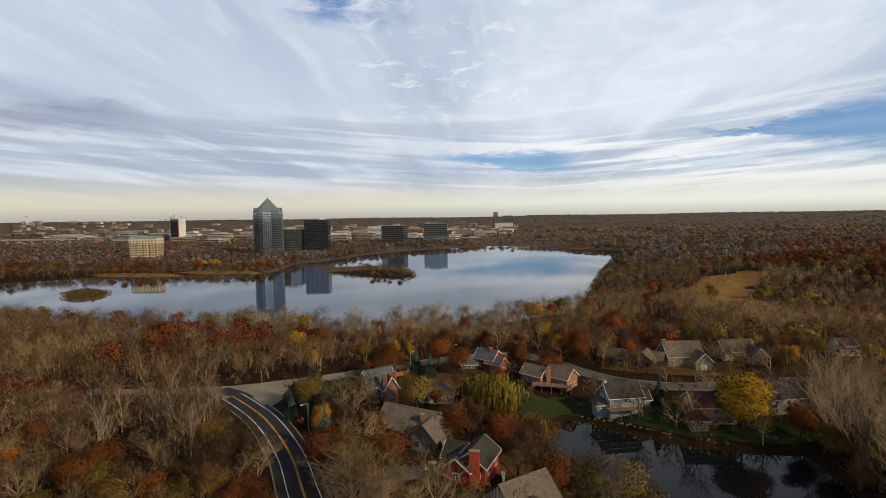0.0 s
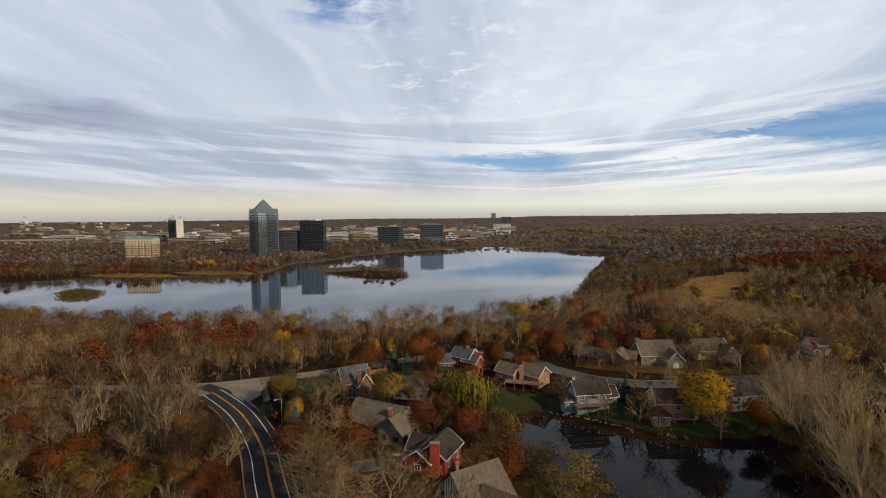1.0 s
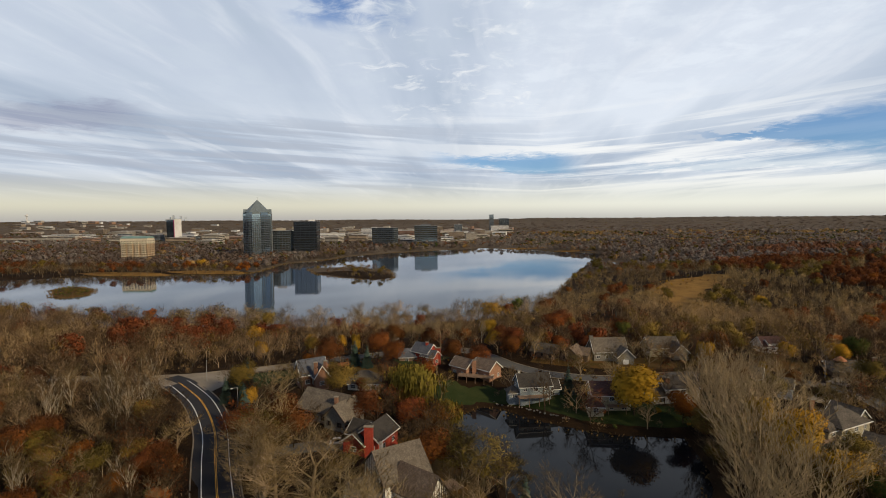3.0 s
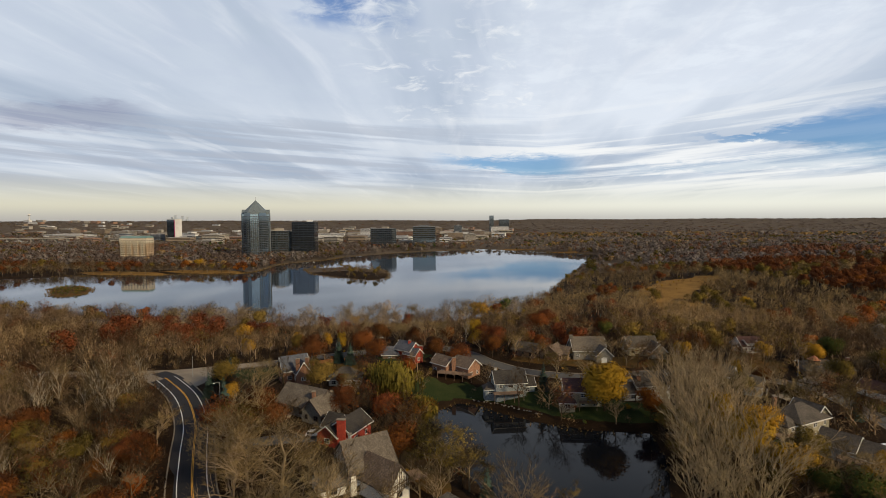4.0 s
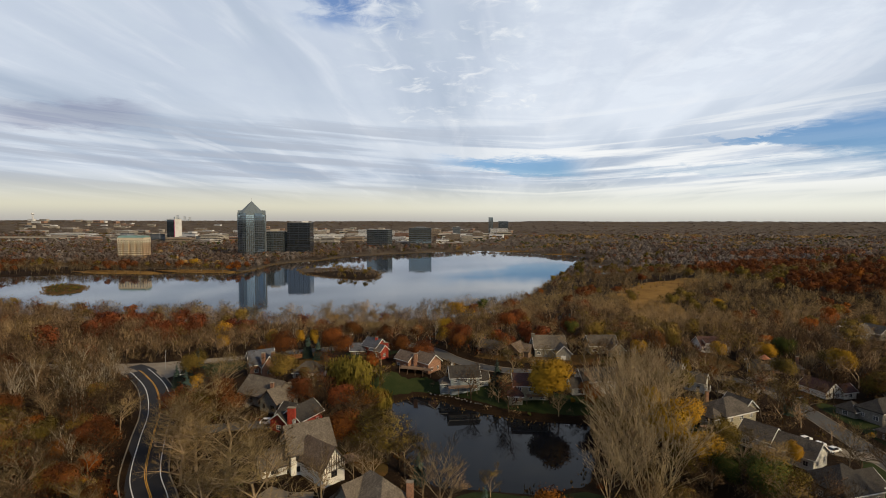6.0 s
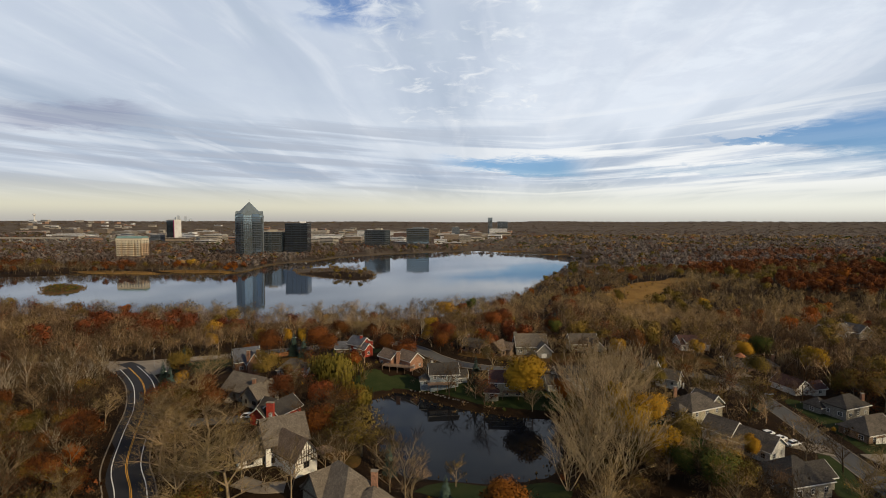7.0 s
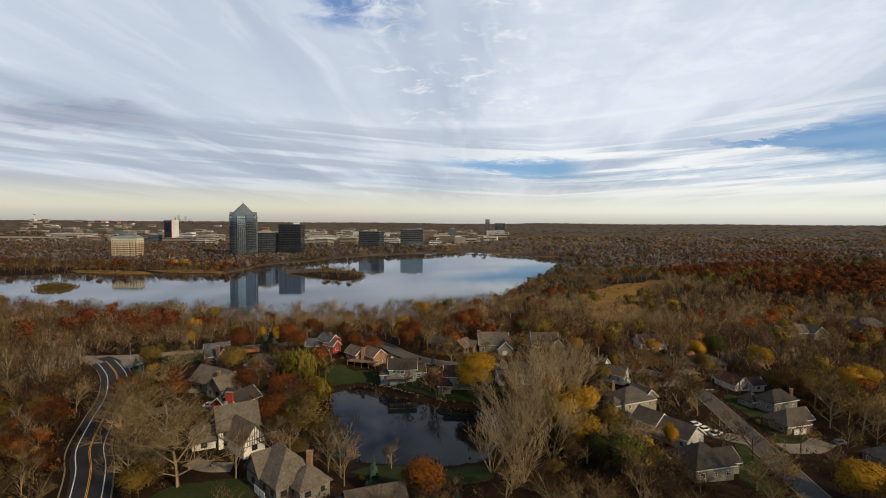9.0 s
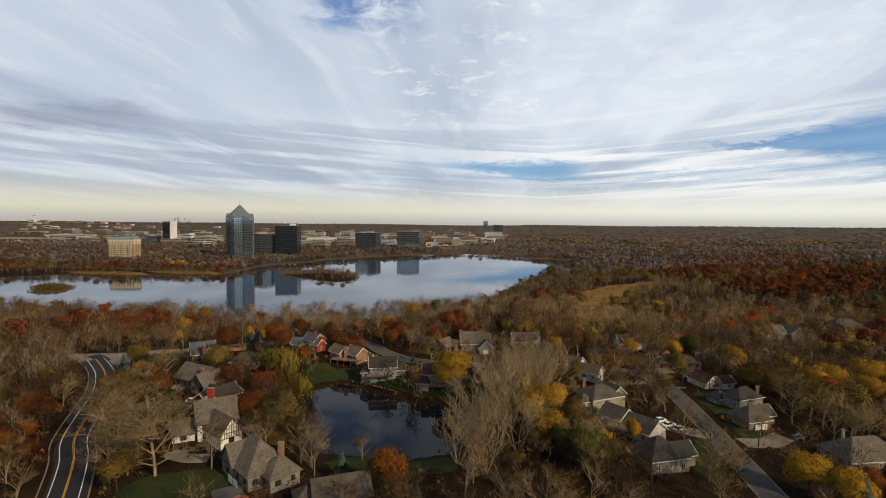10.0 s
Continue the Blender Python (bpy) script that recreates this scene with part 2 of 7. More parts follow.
BARK_GREY = surface("grey_bark", (0.18, 0.132, 0.08), (0.33, 0.25, 0.155), 1.2, 0.95, 0.4, vary=0.25, spec=0.06)
BARK_DARK = surface("dark_bark", (0.042, 0.03, 0.019), (0.08, 0.058, 0.038), 1.2, 0.95, 0.4, vary=0.25, spec=0.06)
BARK_PALE = surface("pale_bark", (0.27, 0.225, 0.165), (0.44, 0.38, 0.29), 0.8, 0.9, 0.3, vary=0.2, spec=0.06)
BARK_TAN = surface("tan_bark", (0.25, 0.185, 0.11), (0.42, 0.32, 0.2), 1.0, 0.95, 0.3, vary=0.2, spec=0.06)
TWIG_TAN = surface("tan_twigs", (0.215, 0.16, 0.09), (0.35, 0.27, 0.16), 9.0, 0.95, fine_size=1.6, vary=0.2, spec=0.06)
TWIG_GREY = surface("grey_twigs", (0.048, 0.031, 0.016), (0.235, 0.165, 0.088), 9.0, 0.95, fine_size=1.6, vary=0.3, spec=0.06)
TWIG_BROWN = surface("brown_twigs", (0.026, 0.0165, 0.009), (0.125, 0.082, 0.044), 9.0, 0.95, fine_size=1.6, vary=0.3, spec=0.06)
TWIG_PALE = surface("pale_twigs", (0.175, 0.12, 0.056), (0.3, 0.215, 0.108), 9.0, 0.95, fine_size=1.6, vary=0.25, spec=0.06)
LEAF_RUSSET = surface("russet_leaves", (0.042, 0.014, 0.006), (0.185, 0.062, 0.019), 6.0, 0.8, fine_size=0.9, vary=0.3, spec=0.06)
LEAF_ORANGE = surface("orange_leaves", (0.15, 0.046, 0.008), (0.26, 0.088, 0.015), 6.0, 0.8, fine_size=0.9, vary=0.25, spec=0.06)
LEAF_YELLOW = surface("yellow_leaves", (0.22, 0.12, 0.011), (0.38, 0.215, 0.022), 6.0, 0.8, fine_size=0.9, vary=0.2, spec=0.06)
LEAF_OLIVE = surface("olive_leaves", (0.05, 0.036, 0.009), (0.2, 0.14, 0.03), 6.0, 0.8, fine_size=0.9, vary=0.3, spec=0.06)
LEAF_GREEN = surface("green_leaves", (0.035, 0.05, 0.012), (0.085, 0.1, 0.022), 6.0, 0.8, fine_size=0.9, vary=0.3, spec=0.06)
LEAF_RED = surface("red_leaves", (0.09, 0.02, 0.01), (0.18, 0.04, 0.018), 6.0, 0.8, fine_size=0.9, vary=0.25, spec=0.06)
WILLOW = surface("willow_leaves", (0.125, 0.098, 0.018), (0.23, 0.175, 0.034), 2.0, 0.8, vary=0.1, spec=0.06)
SPRUCE = surface("spruce_needles", (0.022, 0.04, 0.03), (0.065, 0.095, 0.08), 1.5, 0.85, vary=0.3, spec=0.06)

# ---- helpers for building ----


def mesh_object(name, verts, faces, material, parent=None, label="", smooth=False):
    me = bpy.data.meshes.new(name)
    me.from_pydata([tuple(v) for v in verts], [], faces)
    for m in (material if isinstance(material, (list, tuple)) else [material]):
        me.materials.append(m)
    if smooth:
        me.polygons.foreach_set("use_smooth", [True] * len(me.polygons))
    ob = new(name, me)
    ob.parent = parent
    if label:
        ob["label"] = label
    return ob


def part(name, bm, material, parent, label=""):
    me = bpy.data.meshes.new(name)
    bm.to_mesh(me)
    bm.free()
    me.materials.append(material)
    ob = new(name, me)
    ob.parent = parent
    if label:
        ob["label"] = label
    return ob


def box(bm, x0, x1, y0, y1, z0, z1, m=None):
    made = bmesh.ops.create_cube(bm, size=1.0)["verts"]
    for v in made:
        v.co = Vector((x0 + (v.co.x + 0.5) * (x1 - x0), y0 + (v.co.y + 0.5) * (y1 - y0), z0 + (v.co.z + 0.5) * (z1 - z0)))
        if m is not None:
            v.co = m @ v.co
    return made


def block(name, x0, x1, y0, y1, z0, z1, material, parent, label="", bevel=0.0):
    bm = bmesh.new()
    box(bm, x0, x1, y0, y1, z0, z1)
    if bevel:
        bmesh.ops.bevel(bm, geom=bm.edges[:], offset=bevel, segments=1, affect="EDGES")
    return part(name, bm, material, parent, label)


def thing(name, x, y, z, turn, label, category, group=""):
    ob = new(name)
    ob.empty_display_size = 0.5
    ob.matrix_world = pose(x, y, z, 0, 0, turn)
    return tagged(ob, label, category, group)


def fast_mesh(name, verts, tris, material_list, index=None, normals=None):
    """A mesh from arrays of corners and triangles."""
    verts, tris = np.asarray(verts, np.float32), np.asarray(tris, np.int32)
    me = bpy.data.meshes.new(name)
    me.vertices.add(len(verts))
    me.vertices.foreach_set("co", verts.ravel())
    me.loops.add(tris.size)
    me.loops.foreach_set("vertex_index", tris.ravel())
    me.polygons.add(len(tris))
    me.polygons.foreach_set("loop_start", np.arange(0, tris.size, 3, dtype=np.int32))
    for m in material_list:
        me.materials.append(m)
    if index is not None:
        me.polygons.foreach_set("material_index", np.asarray(index, np.int32))
    me.update(calc_edges=True)
    me.validate()
    if normals is not None:
        me.polygons.foreach_set("use_smooth", np.ones(len(tris), bool))
        me.normals_split_custom_set_from_vertices(np.asarray(normals, np.float32))
    return me


def curve_points(points, step=2.0):
    """A smooth line through the given points, in even steps."""
    p = [np.array(q, float) for q in points]
    p = [2 * p[0] - p[1]] + p + [2 * p[-1] - p[-2]]
    out = []
    for i in range(1, len(p) - 2):
        n = max(2, int(np.linalg.norm(p[i + 1] - p[i]) / step))
        for k in range(n):
            t = k / n
            out.append(0.5 * (2 * p[i] + (p[i + 1] - p[i - 1]) * t + (2 * p[i - 1] - 5 * p[i] + 4 * p[i + 1] - p[i + 2]) * t * t + (3 * p[i] - p[i - 1] - 3 * p[i + 1] + p[i + 2]) * t ** 3))
    out.append(p[-2])
    return np.array(out)


def ribbon(name, line, left, right, lift, material, thick=0.0, parent=None, bank=None):
    """A strip along a line on the ground, from left to right of it; thick: a raised strip with sides."""
    d = np.gradient(line, axis=0)
    d /= np.linalg.norm(d, axis=1)[:, None]
    side = np.stack([-d[:, 1], d[:, 0]], 1)
    cols = 5 if right - left > 2 else 2
    offs = np.linspace(left, right, cols)
    level = land(line[:, 0], line[:, 1])
    verts, faces = [], []
    for i in range(len(line)):
        for o in offs:
            q = line[i] - side[i] * o
            verts.append((q[0], q[1], level[i] + lift + (0.03 if cols == 5 and abs(o) < 1 else 0)))
    for i in range(len(line) - 1):
        for k in range(cols - 1):
            a = i * cols + k
            faces.append((a, a + 1, a + cols + 1, a + cols))
    if thick:
        n = len(verts)
        verts += [(x, y, z - thick) for x, y, z in verts]
        for i in range(len(line) - 1):
            a = i * cols
            faces.append((a, a + cols, n + a + cols, n + a))
            b = a + cols - 1
            faces.append((b + cols, b, n + b, n + b + cols))
        faces.append((0, n, n + cols - 1, cols - 1))
    ob = mesh_object(name, verts, faces, material, parent)
    return ob


def patch(name, poly, lift, material, rings=7, wobble=0.0):
    """A sheet over the ground inside a rounded outline."""
    edge = curve_points(list(poly) + [poly[0]], 1.6)[:-1]
    c = edge.mean(axis=0)
    rnd = random.Random(len(poly) * 7 + int(abs(c[0])))
    edge = np.array([q + (q - c) / max(np.linalg.norm(q - c), 0.1) * rnd.uniform(-wobble, wobble) for q in edge])
    n = len(edge)
    pts = [c + (edge - c) * (k / rings) for k in range(1, rings + 1)]
    xy = np.concatenate([c[None]] + pts)
    z = land(xy[:, 0], xy[:, 1]) + lift
    z[-n:] -= lift * 0.8
    faces = [(0, 1 + i, 1 + (i + 1) % n) for i in range(n)]
    for k in range(rings - 1):
        for i in range(n):
            j = (i + 1) % n
            faces.append((1 + k * n + i, 1 + (k + 1) * n + i, 1 + (k + 1) * n + j, 1 + k * n + j))
    return tagged(mesh_object(name, np.column_stack([xy, z]), faces, material), kind="structure")


# ---- the lie of the land ----
# outlines on the plan, counter-clockwise or not
LAKE = [(-900, 330), (-620, 470), (-547, 532), (-500, 560), (-420, 566), (-380, 590), (-312, 592), (-300, 640), (-312, 750), (-270, 830), (-255, 910), (-189, 1010), (-105, 1095), (-20, 1180), (90, 1100), (205, 1010), (238, 945), (195, 860), (165, 770), (130, 660), (96, 530), (80, 460), (50, 365), (4, 327), (-60, 305), (-140, 290), (-230, 285), (-310, 300), (-420, 350), (-560, 360), (-900, 250)]
INLET = [(185, 800), (235, 790), (245, 740), (215, 690), (180, 668), (170, 720)]
POND = [(11, 150), (20, 160), (27, 160), (36, 153), (48, 146), (66, 141), (84, 141), (83, 120), (77, 100), (64, 94), (36, 95), (28, 108), (16, 124), (12, 136)]
ISLAND = [(-246, 676), (-228, 640), (-205, 606), (-163, 574), (-118, 550), (-101, 574), (-118, 640), (-140, 672), (-188, 698), (-224, 692)]
ISLET = [(-404, 424), (-384, 402), (-368, 399), (-362, 416), (-384, 450), (-420, 470), (-428, 448)]
POND_Z = 2.5


def outline_distance(poly, x, y):
    """Signed distance to a closed outline, negative inside."""
    x, y = np.asarray(x, float), np.asarray(y, float)
    best, inside = np.full(x.shape, 1e9), np.zeros(x.shape, bool)
    for (ax, ay), (bx, by) in zip(poly, poly[1:] + poly[:1]):
        ex, ey = bx - ax, by - ay
        t = np.clip(((x - ax) * ex + (y - ay) * ey) / (ex * ex + ey * ey), 0, 1)
        best = np.minimum(best, np.hypot(x - ax - t * ex, y - ay - t * ey))
        if ey:
            inside ^= ((ay > y) != (by > y)) & (x < ax + (y - ay) * ex / ey)
    return np.where(inside, -best, best)


def ramp(a, b, v):
    s = np.clip((v - a) / (b - a), 0, 1)
    return s * s * (3 - 2 * s)


def land(x, y):
    """Height of the ground over the plan."""
    x, y = np.asarray(x, float), np.asarray(y, float)
    near = np.interp(x, [-400, -200, -70, -40, 0, 30, 70, 110, 150, 200, 300, 420, 700, 1200], [8, 11, 11.5, 10.5, 8.5, 7, 5.8, 4.8, 2.5, 0.6, 2, 8, 16, 18])
    near = near + 1.2 * np.sin(x * 0.031 + 1) * np.sin(y * 0.027) * ramp(150, 260, np.abs(x - 40))
    right = ramp(120, 330, x) * (14 * np.exp(-((x - 560) / 260) ** 2 - ((y - 560) / 260) ** 2) + 6 * ramp(300, 700, y))
    far = 5 + 3 * np.sin(x * 0.004) * np.sin(y * 0.003)
    mix = ramp(230, 560, y)
    h = near * (1 - mix) + far * mix + right
    d = np.hypot(x, y)
    h = h + 52 * ramp(3300, 4750, d)
    shore = np.minimum(outline_distance(LAKE, x, y), outline_distance(INLET, x, y))
    shore = np.maximum(shore, -np.minimum(outline_distance(ISLAND, x, y), outline_distance(ISLET, x, y)))
    h = np.where(shore > 0, np.minimum(h, 0.35 + 0.075 * shore), np.maximum(-2.0, 0.15 * shore - 0.05))
    pool = outline_distance(POND, x, y)
    return np.where(pool > 0, np.minimum(h, np.maximum(POND_Z + 0.4 + 0.22 * pool, -50)), POND_Z - 1.2 + 1.1 * np.exp(np.minimum(pool, 0) / 1.5))


def spaced(*stretches):
    return np.unique(np.concatenate([np.arange(a, b, s) for a, b, s in stretches]))


gx = spaced((-5000, -1000, 130), (-1000, -340, 20), (-340, -110, 5), (-110, 240, 2.5), (240, 400, 6), (400, 1000, 20), (1000, 5001, 130))
gy = spaced((-4900, -400, 150), (-400, 30, 20), (30, 240, 2.5), (240, 480, 6), (480, 1260, 12), (1260, 2000, 40), (2000, 4901, 120))
X, Y = np.meshgrid(gx, gy)
Z = land(X, Y)
nx, ny = len(gx), len(gy)
ids = np.arange(nx * ny).reshape(ny, nx)
quad = np.stack([ids[:-1, :-1], ids[:-1, 1:], ids[1:, 1:], ids[1:, :-1]], -1).reshape(-1, 4)
tris = np.concatenate([quad[:, [0, 1, 2]], quad[:, [0, 2, 3]]])
ground = new("ground", fast_mesh("ground", np.column_stack([X.ravel(), Y.ravel(), Z.ravel()]), tris, [LITTER, FIELD], (Y.ravel()[tris[:, 0]] > 620).astype(int)))
ground.data.polygons.foreach_set("use_smooth", [True] * len(ground.data.polygons))
tagged(ground, "brown leaf-strewn woodland ground reaching the horizon", "ground", kind="structure")


def pool(name, poly, z, material, label, grow):
    c = np.mean(poly, axis=0)
    bm = bmesh.new()
    vs = [bm.verts.new((x + (x - c[0]) / max(1, math.hypot(x - c[0], y - c[1])) * grow, y + (y - c[1]) / max(1, math.hypot(x - c[0], y - c[1])) * grow, z)) for x, y in poly]
    bmesh.ops.triangle_fill(bm, use_beauty=True, edges=[bm.edges.new((vs[i], vs[(i + 1) % len(vs)])) for i in range(len(vs))])
    bmesh.ops.recalc_face_normals(bm, faces=bm.faces[:])
    if bm.faces[0].normal.z < 0:
        bmesh.ops.reverse_faces(bm, faces=bm.faces[:])
    return tagged(part(name, bm, material, None), label, "water", kind="structure")


pool("water_lake", LAKE, 0.0, LAKE_WATER, "calm grey-blue lake mirroring the clouds and towers", 6)
pool("water_inlet", INLET, 0.01, LAKE_WATER, "small bright inlet of the lake", 4)
pool("water_pond", POND, POND_Z, POND_WATER, "dark still pond behind the houses", 1.5)

# ---- roads ----
MAIN = curve_points([(-106, 160), (-93, 153), (-82, 144.5), (-67.5, 131), (-53, 113), (-42, 95), (-30.5, 77), (-20.5, 66), (-9, 51), (6, 30), (22, 10)])
UPPER = curve_points([(-170, 150), (-130, 152), (-95, 158), (-80, 166), (-61, 179), (-43, 195), (-17, 213), (4, 219), (20, 212), (32, 199), (45, 190), (62, 187), (80, 190), (98, 197), (120, 202), (142, 203), (156, 197), (163, 184), (164.6, 165), (164.6, 138), (164.2, 117), (163.8, 98), (163.4, 75), (163, 40)])


def street(name, line, left, right, material, label):
    ob = tagged(ribbon(name, line, left, right, 0.16, material), label, "road", kind="structure")
    return ob


main_road = street("road", MAIN[4:], -4.9, 5.3, ASPHALT, "freshly laid black asphalt road curving through the woods")
upper_road = street("road_upper", UPPER[:58], -4.2, 4.2, CONCRETE, "pale worn road along the lakeside trees")
loop_road = street("road_loop", UPPER[57:], -3.7, 3.7, OLD_ASPHALT, "grey worn residential street with concrete kerbs")
for k, (o, m, w) in enumerate(((-3.15, WHITE_LINE, 0.11), (3.15, WHITE_LINE, 0.11), (-0.15, YELLOW_LINE, 0.075), (0.15, YELLOW_LINE, 0.075))):
    line = ribbon("lane_line", MAIN[9:], o - w, o + w, 0.215 if abs(o) > 1 else 0.245, m, parent=main_road)
    tagged(line, "solid %s line" % ("white edge" if abs(o) > 1 else "yellow centre"), kind="structure")
for line_, o in ((MAIN[14:], 5.45), (MAIN[14:], -5.05)):
    tagged(ribbon("kerb", line_, o - 0.16, o + 0.16, 0.32, CONCRETE, 0.4, main_road), kind="structure")
for o in (-3.85, 3.85):
    tagged(ribbon("kerb", UPPER[57:], o - 0.18, o + 0.18, 0.3, CONCRETE, 0.4, loop_road), kind="structure")
    tagged(ribbon("kerb", UPPER[42:58], o - 0.18, o + 0.18, 0.3, CONCRETE, 0.4, upper_road), kind="structure")


def lane(name, points, width, material, label):
    return tagged(ribbon(name, curve_points(points, 1.5), -width / 2, width / 2, 0.2, material, 0.3), label, "driveway", kind="structure")


tagged(patch("road_junction", [(-102, 151), (-98, 162), (-86, 168), (-76, 164), (-71, 150), (-74, 139), (-84, 140), (-94, 146)], 0.15, CONCRETE), "pale worn pavement where two roads meet", "road")
# lawns and open grass
patch("lawn", [(25, 163.5), (30, 173), (46, 173), (60, 165), (80, 161), (94, 158), (89, 147), (70, 145.5), (54, 149), (42, 156)], 0.09, GRASS, wobble=0.4)
patch("lawn", [(-76, 152), (-72, 163), (-60, 172), (-50, 176), (-46, 168), (-52, 158), (-62, 146)], 0.1, GRASS, wobble=0.5)
patch("lawn", [(1, 163), (4, 172), (9, 176), (14, 172), (22, 174), (28, 170), (30, 165), (27, 162.5), (19, 162.5), (11, 156), (7, 157)], 0.1, GRASS, wobble=0.9)
patch("lawn", [(2, 50), (2, 62), (10, 68), (21, 72), (24, 64), (18, 52)], 0.1, GRASS, wobble=0.4)
patch("lawn", [(42, 82), (48, 91), (64, 91), (76, 94), (80, 84), (60, 76)], 0.1, GRASS, wobble=0.4)
patch("lawn", [(148, 100), (152, 112), (158, 126), (161, 120), (157, 104), (152, 92)], 0.1, GRASS, wobble=0.3)
patch("lawn", [(173, 128), (173, 150), (172, 172), (178, 176), (184, 160), (180, 140), (186, 130)], 0.1, GRASS, wobble=0.3)
patch("lawn", [(110, 134), (112, 142), (120, 140), (126, 130), (124, 122), (114, 124)], 0.1, GRASS, wobble=0.4)
patch("lawn", [(-20, 196), (-8, 204), (4, 206), (0, 196), (-12, 188)], 0.1, GRASS, wobble=0.4)
patch("lawn", [(40, 206), (60, 202), (84, 203), (104, 210), (100, 224), (70, 214), (46, 216)], 0.1, LEAFY_LAWN, wobble=0.4)
patch("lawn", [(140, 216), (158, 214), (168, 226), (166, 246), (150, 244)], 0.1, LEAFY_LAWN, wobble=0.4)
patch("lawn", [(-3, 118), (4, 134), (12, 118), (24, 100), (22, 90), (12, 98)], 0.1, LEAFY_LAWN, wobble=0.5)
patch("lawn", [(-36, 176), (-26, 186), (-14, 182), (-16, 170), (-28, 166)], 0.1, LEAFY_LAWN, wobble=0.5)
patch("meadow", [(146, 338), (150, 368), (146, 392), (148, 415), (142, 432), (156, 445), (160, 470), (178, 480), (196, 508), (226, 518), (238, 535), (256, 520), (238, 486), (228, 462), (204, 446), (206, 420), (188, 402), (190, 372), (172, 340)], 0.15, DRY, wobble=3.5)
patch("islet_grass", ISLET, 0.08, LEAFY_LAWN, wobble=0.5)
patch("meadow", [(760, 1180), (800, 1340), (940, 1380), (1100, 1330), (980, 1180)], 0.3, DRY, wobble=4)
for sx0, sy0 in ((-360, 600), (-460, 572), (60, 1120), (140, 1040)):
    patch("shore_grass", [(sx0 - 60, sy0 + 4), (sx0 - 30, sy0 + 24), (sx0 + 40, sy0 + 22), (sx0 + 70, sy0 + 6), (sx0 + 30, sy0 - 2), (sx0 - 20, sy0 - 4)], 0.1, DRY, wobble=2)

# ---- trees: shapes ----


def skeleton(rnd, height, spread, trunk_r, forks, depth, rise=0.55, first=0.3):
    """Segments of a trunk with limbs, and the ends of its finest branches."""
    segs, ends = [], []

    def grow(p, d, length, r, level):
        steps = 3 if level == 0 else 2
        for k in range(steps):
            q = p + d * (length / steps)
            r2 = r * (0.86 if level == 0 else 0.74)
            segs.append((p, q, r, r2))
            d = (d + Vector((rnd.uniform(-1, 1), rnd.uniform(-1, 1), rnd.uniform(-0.3, 0.6))) * (0.06 if level == 0 else 0.16)).normalized()
            if level < depth and (level > 0 or (k + 1) / steps > first):
                for _ in range(forks if k == steps - 1 else forks - 1):
                    turn = rnd.uniform(0, 6.283)
                    out = Vector((math.cos(turn), math.sin(turn), 0))
                    nd = (d * rise + out * spread * rnd.uniform(0.6, 1.2) + Vector((0, 0, 0.12))).normalized()
                    grow(q, nd, length * rnd.uniform(0.52, 0.72), r2 * 0.62, level + 1)
            p, r = q, r2
        if level >= depth - 1:
            ends.append((p, d))

    grow(Vector((0, 0, -0.3)), Vector((rnd.uniform(-0.04, 0.04), rnd.uniform(-0.04, 0.04), 1)).normalized(), height * 0.46, trunk_r, 0)
    top = max(q.z for _, q, _, _ in segs)
    f = height / top
    return [(p * f, q * f, r, r2) for p, q, r, r2 in segs], [(p * f, d) for p, d in ends]


def limbs(segs, least=0.0):
    """Three-sided tapering prisms along the segments."""
    V, T = [], []
    for p, q, r, r2 in segs:
        d = (q - p).normalized()
        u = d.orthogonal().normalized()
        w = d.cross(u)
        n = len(V)
        for c, rad in ((p, max(r, least)), (q, max(r2, least))):
            for k in range(3):
                a_ = 2.0944 * k
                V.append(c + (u * math.cos(a_) + w * math.sin(a_)) * rad)
        for k in range(3):
            j = (k + 1) % 3
            T += [(n + k, n + j, n + 3 + j), (n + k, n + 3 + j, n + 3 + k)]
    return V, T


def twigs(rnd, ends, count, length, width, centre=3.5, fan=0.42):
    """Thin tapering slips that spray up and out from the branch ends."""
    V, T = [], []
    for _ in range(count):
        p, d = rnd.choice(ends)
        p = p - d * rnd.uniform(0, length * 0.9)
        out = Vector((p.x, p.y, p.z - centre)).normalized()
        v = (d * 0.5 + out * 0.7 + Vector((0, 0, 0.35)) + Vector((rnd.uniform(-1, 1), rnd.uniform(-1, 1), rnd.uniform(-1, 1))) * fan).normalized()
        s = v.cross(Vector((rnd.uniform(-1, 1), rnd.uniform(-1, 1), rnd.uniform(-1, 1)))).normalized() * width
        L = length * rnd.uniform(0.5, 1.2)
        n = len(V)
        V += [p - s, p + s, p + v * L]
        T.append((n, n + 1, n + 2))
    return V, T


def lobes(rnd, height, wide, count, low=0.42):
    """Rounded masses that make up a crown: centres and radii."""
    out = [(Vector((rnd.uniform(-0.1, 0.1) * wide, rnd.uniform(-0.1, 0.1) * wide, height * 0.68)), wide * 0.54)]
    for k in range(count):
        tn = 6.283 * (k + rnd.uniform(-0.3, 0.3)) / count
        rr = wide * rnd.uniform(0.36, 0.66)
        out.append((Vector((math.cos(tn) * rr, math.sin(tn) * rr, height * rnd.uniform(low, 0.84))), wide * rnd.uniform(0.32, 0.48)))
    return out


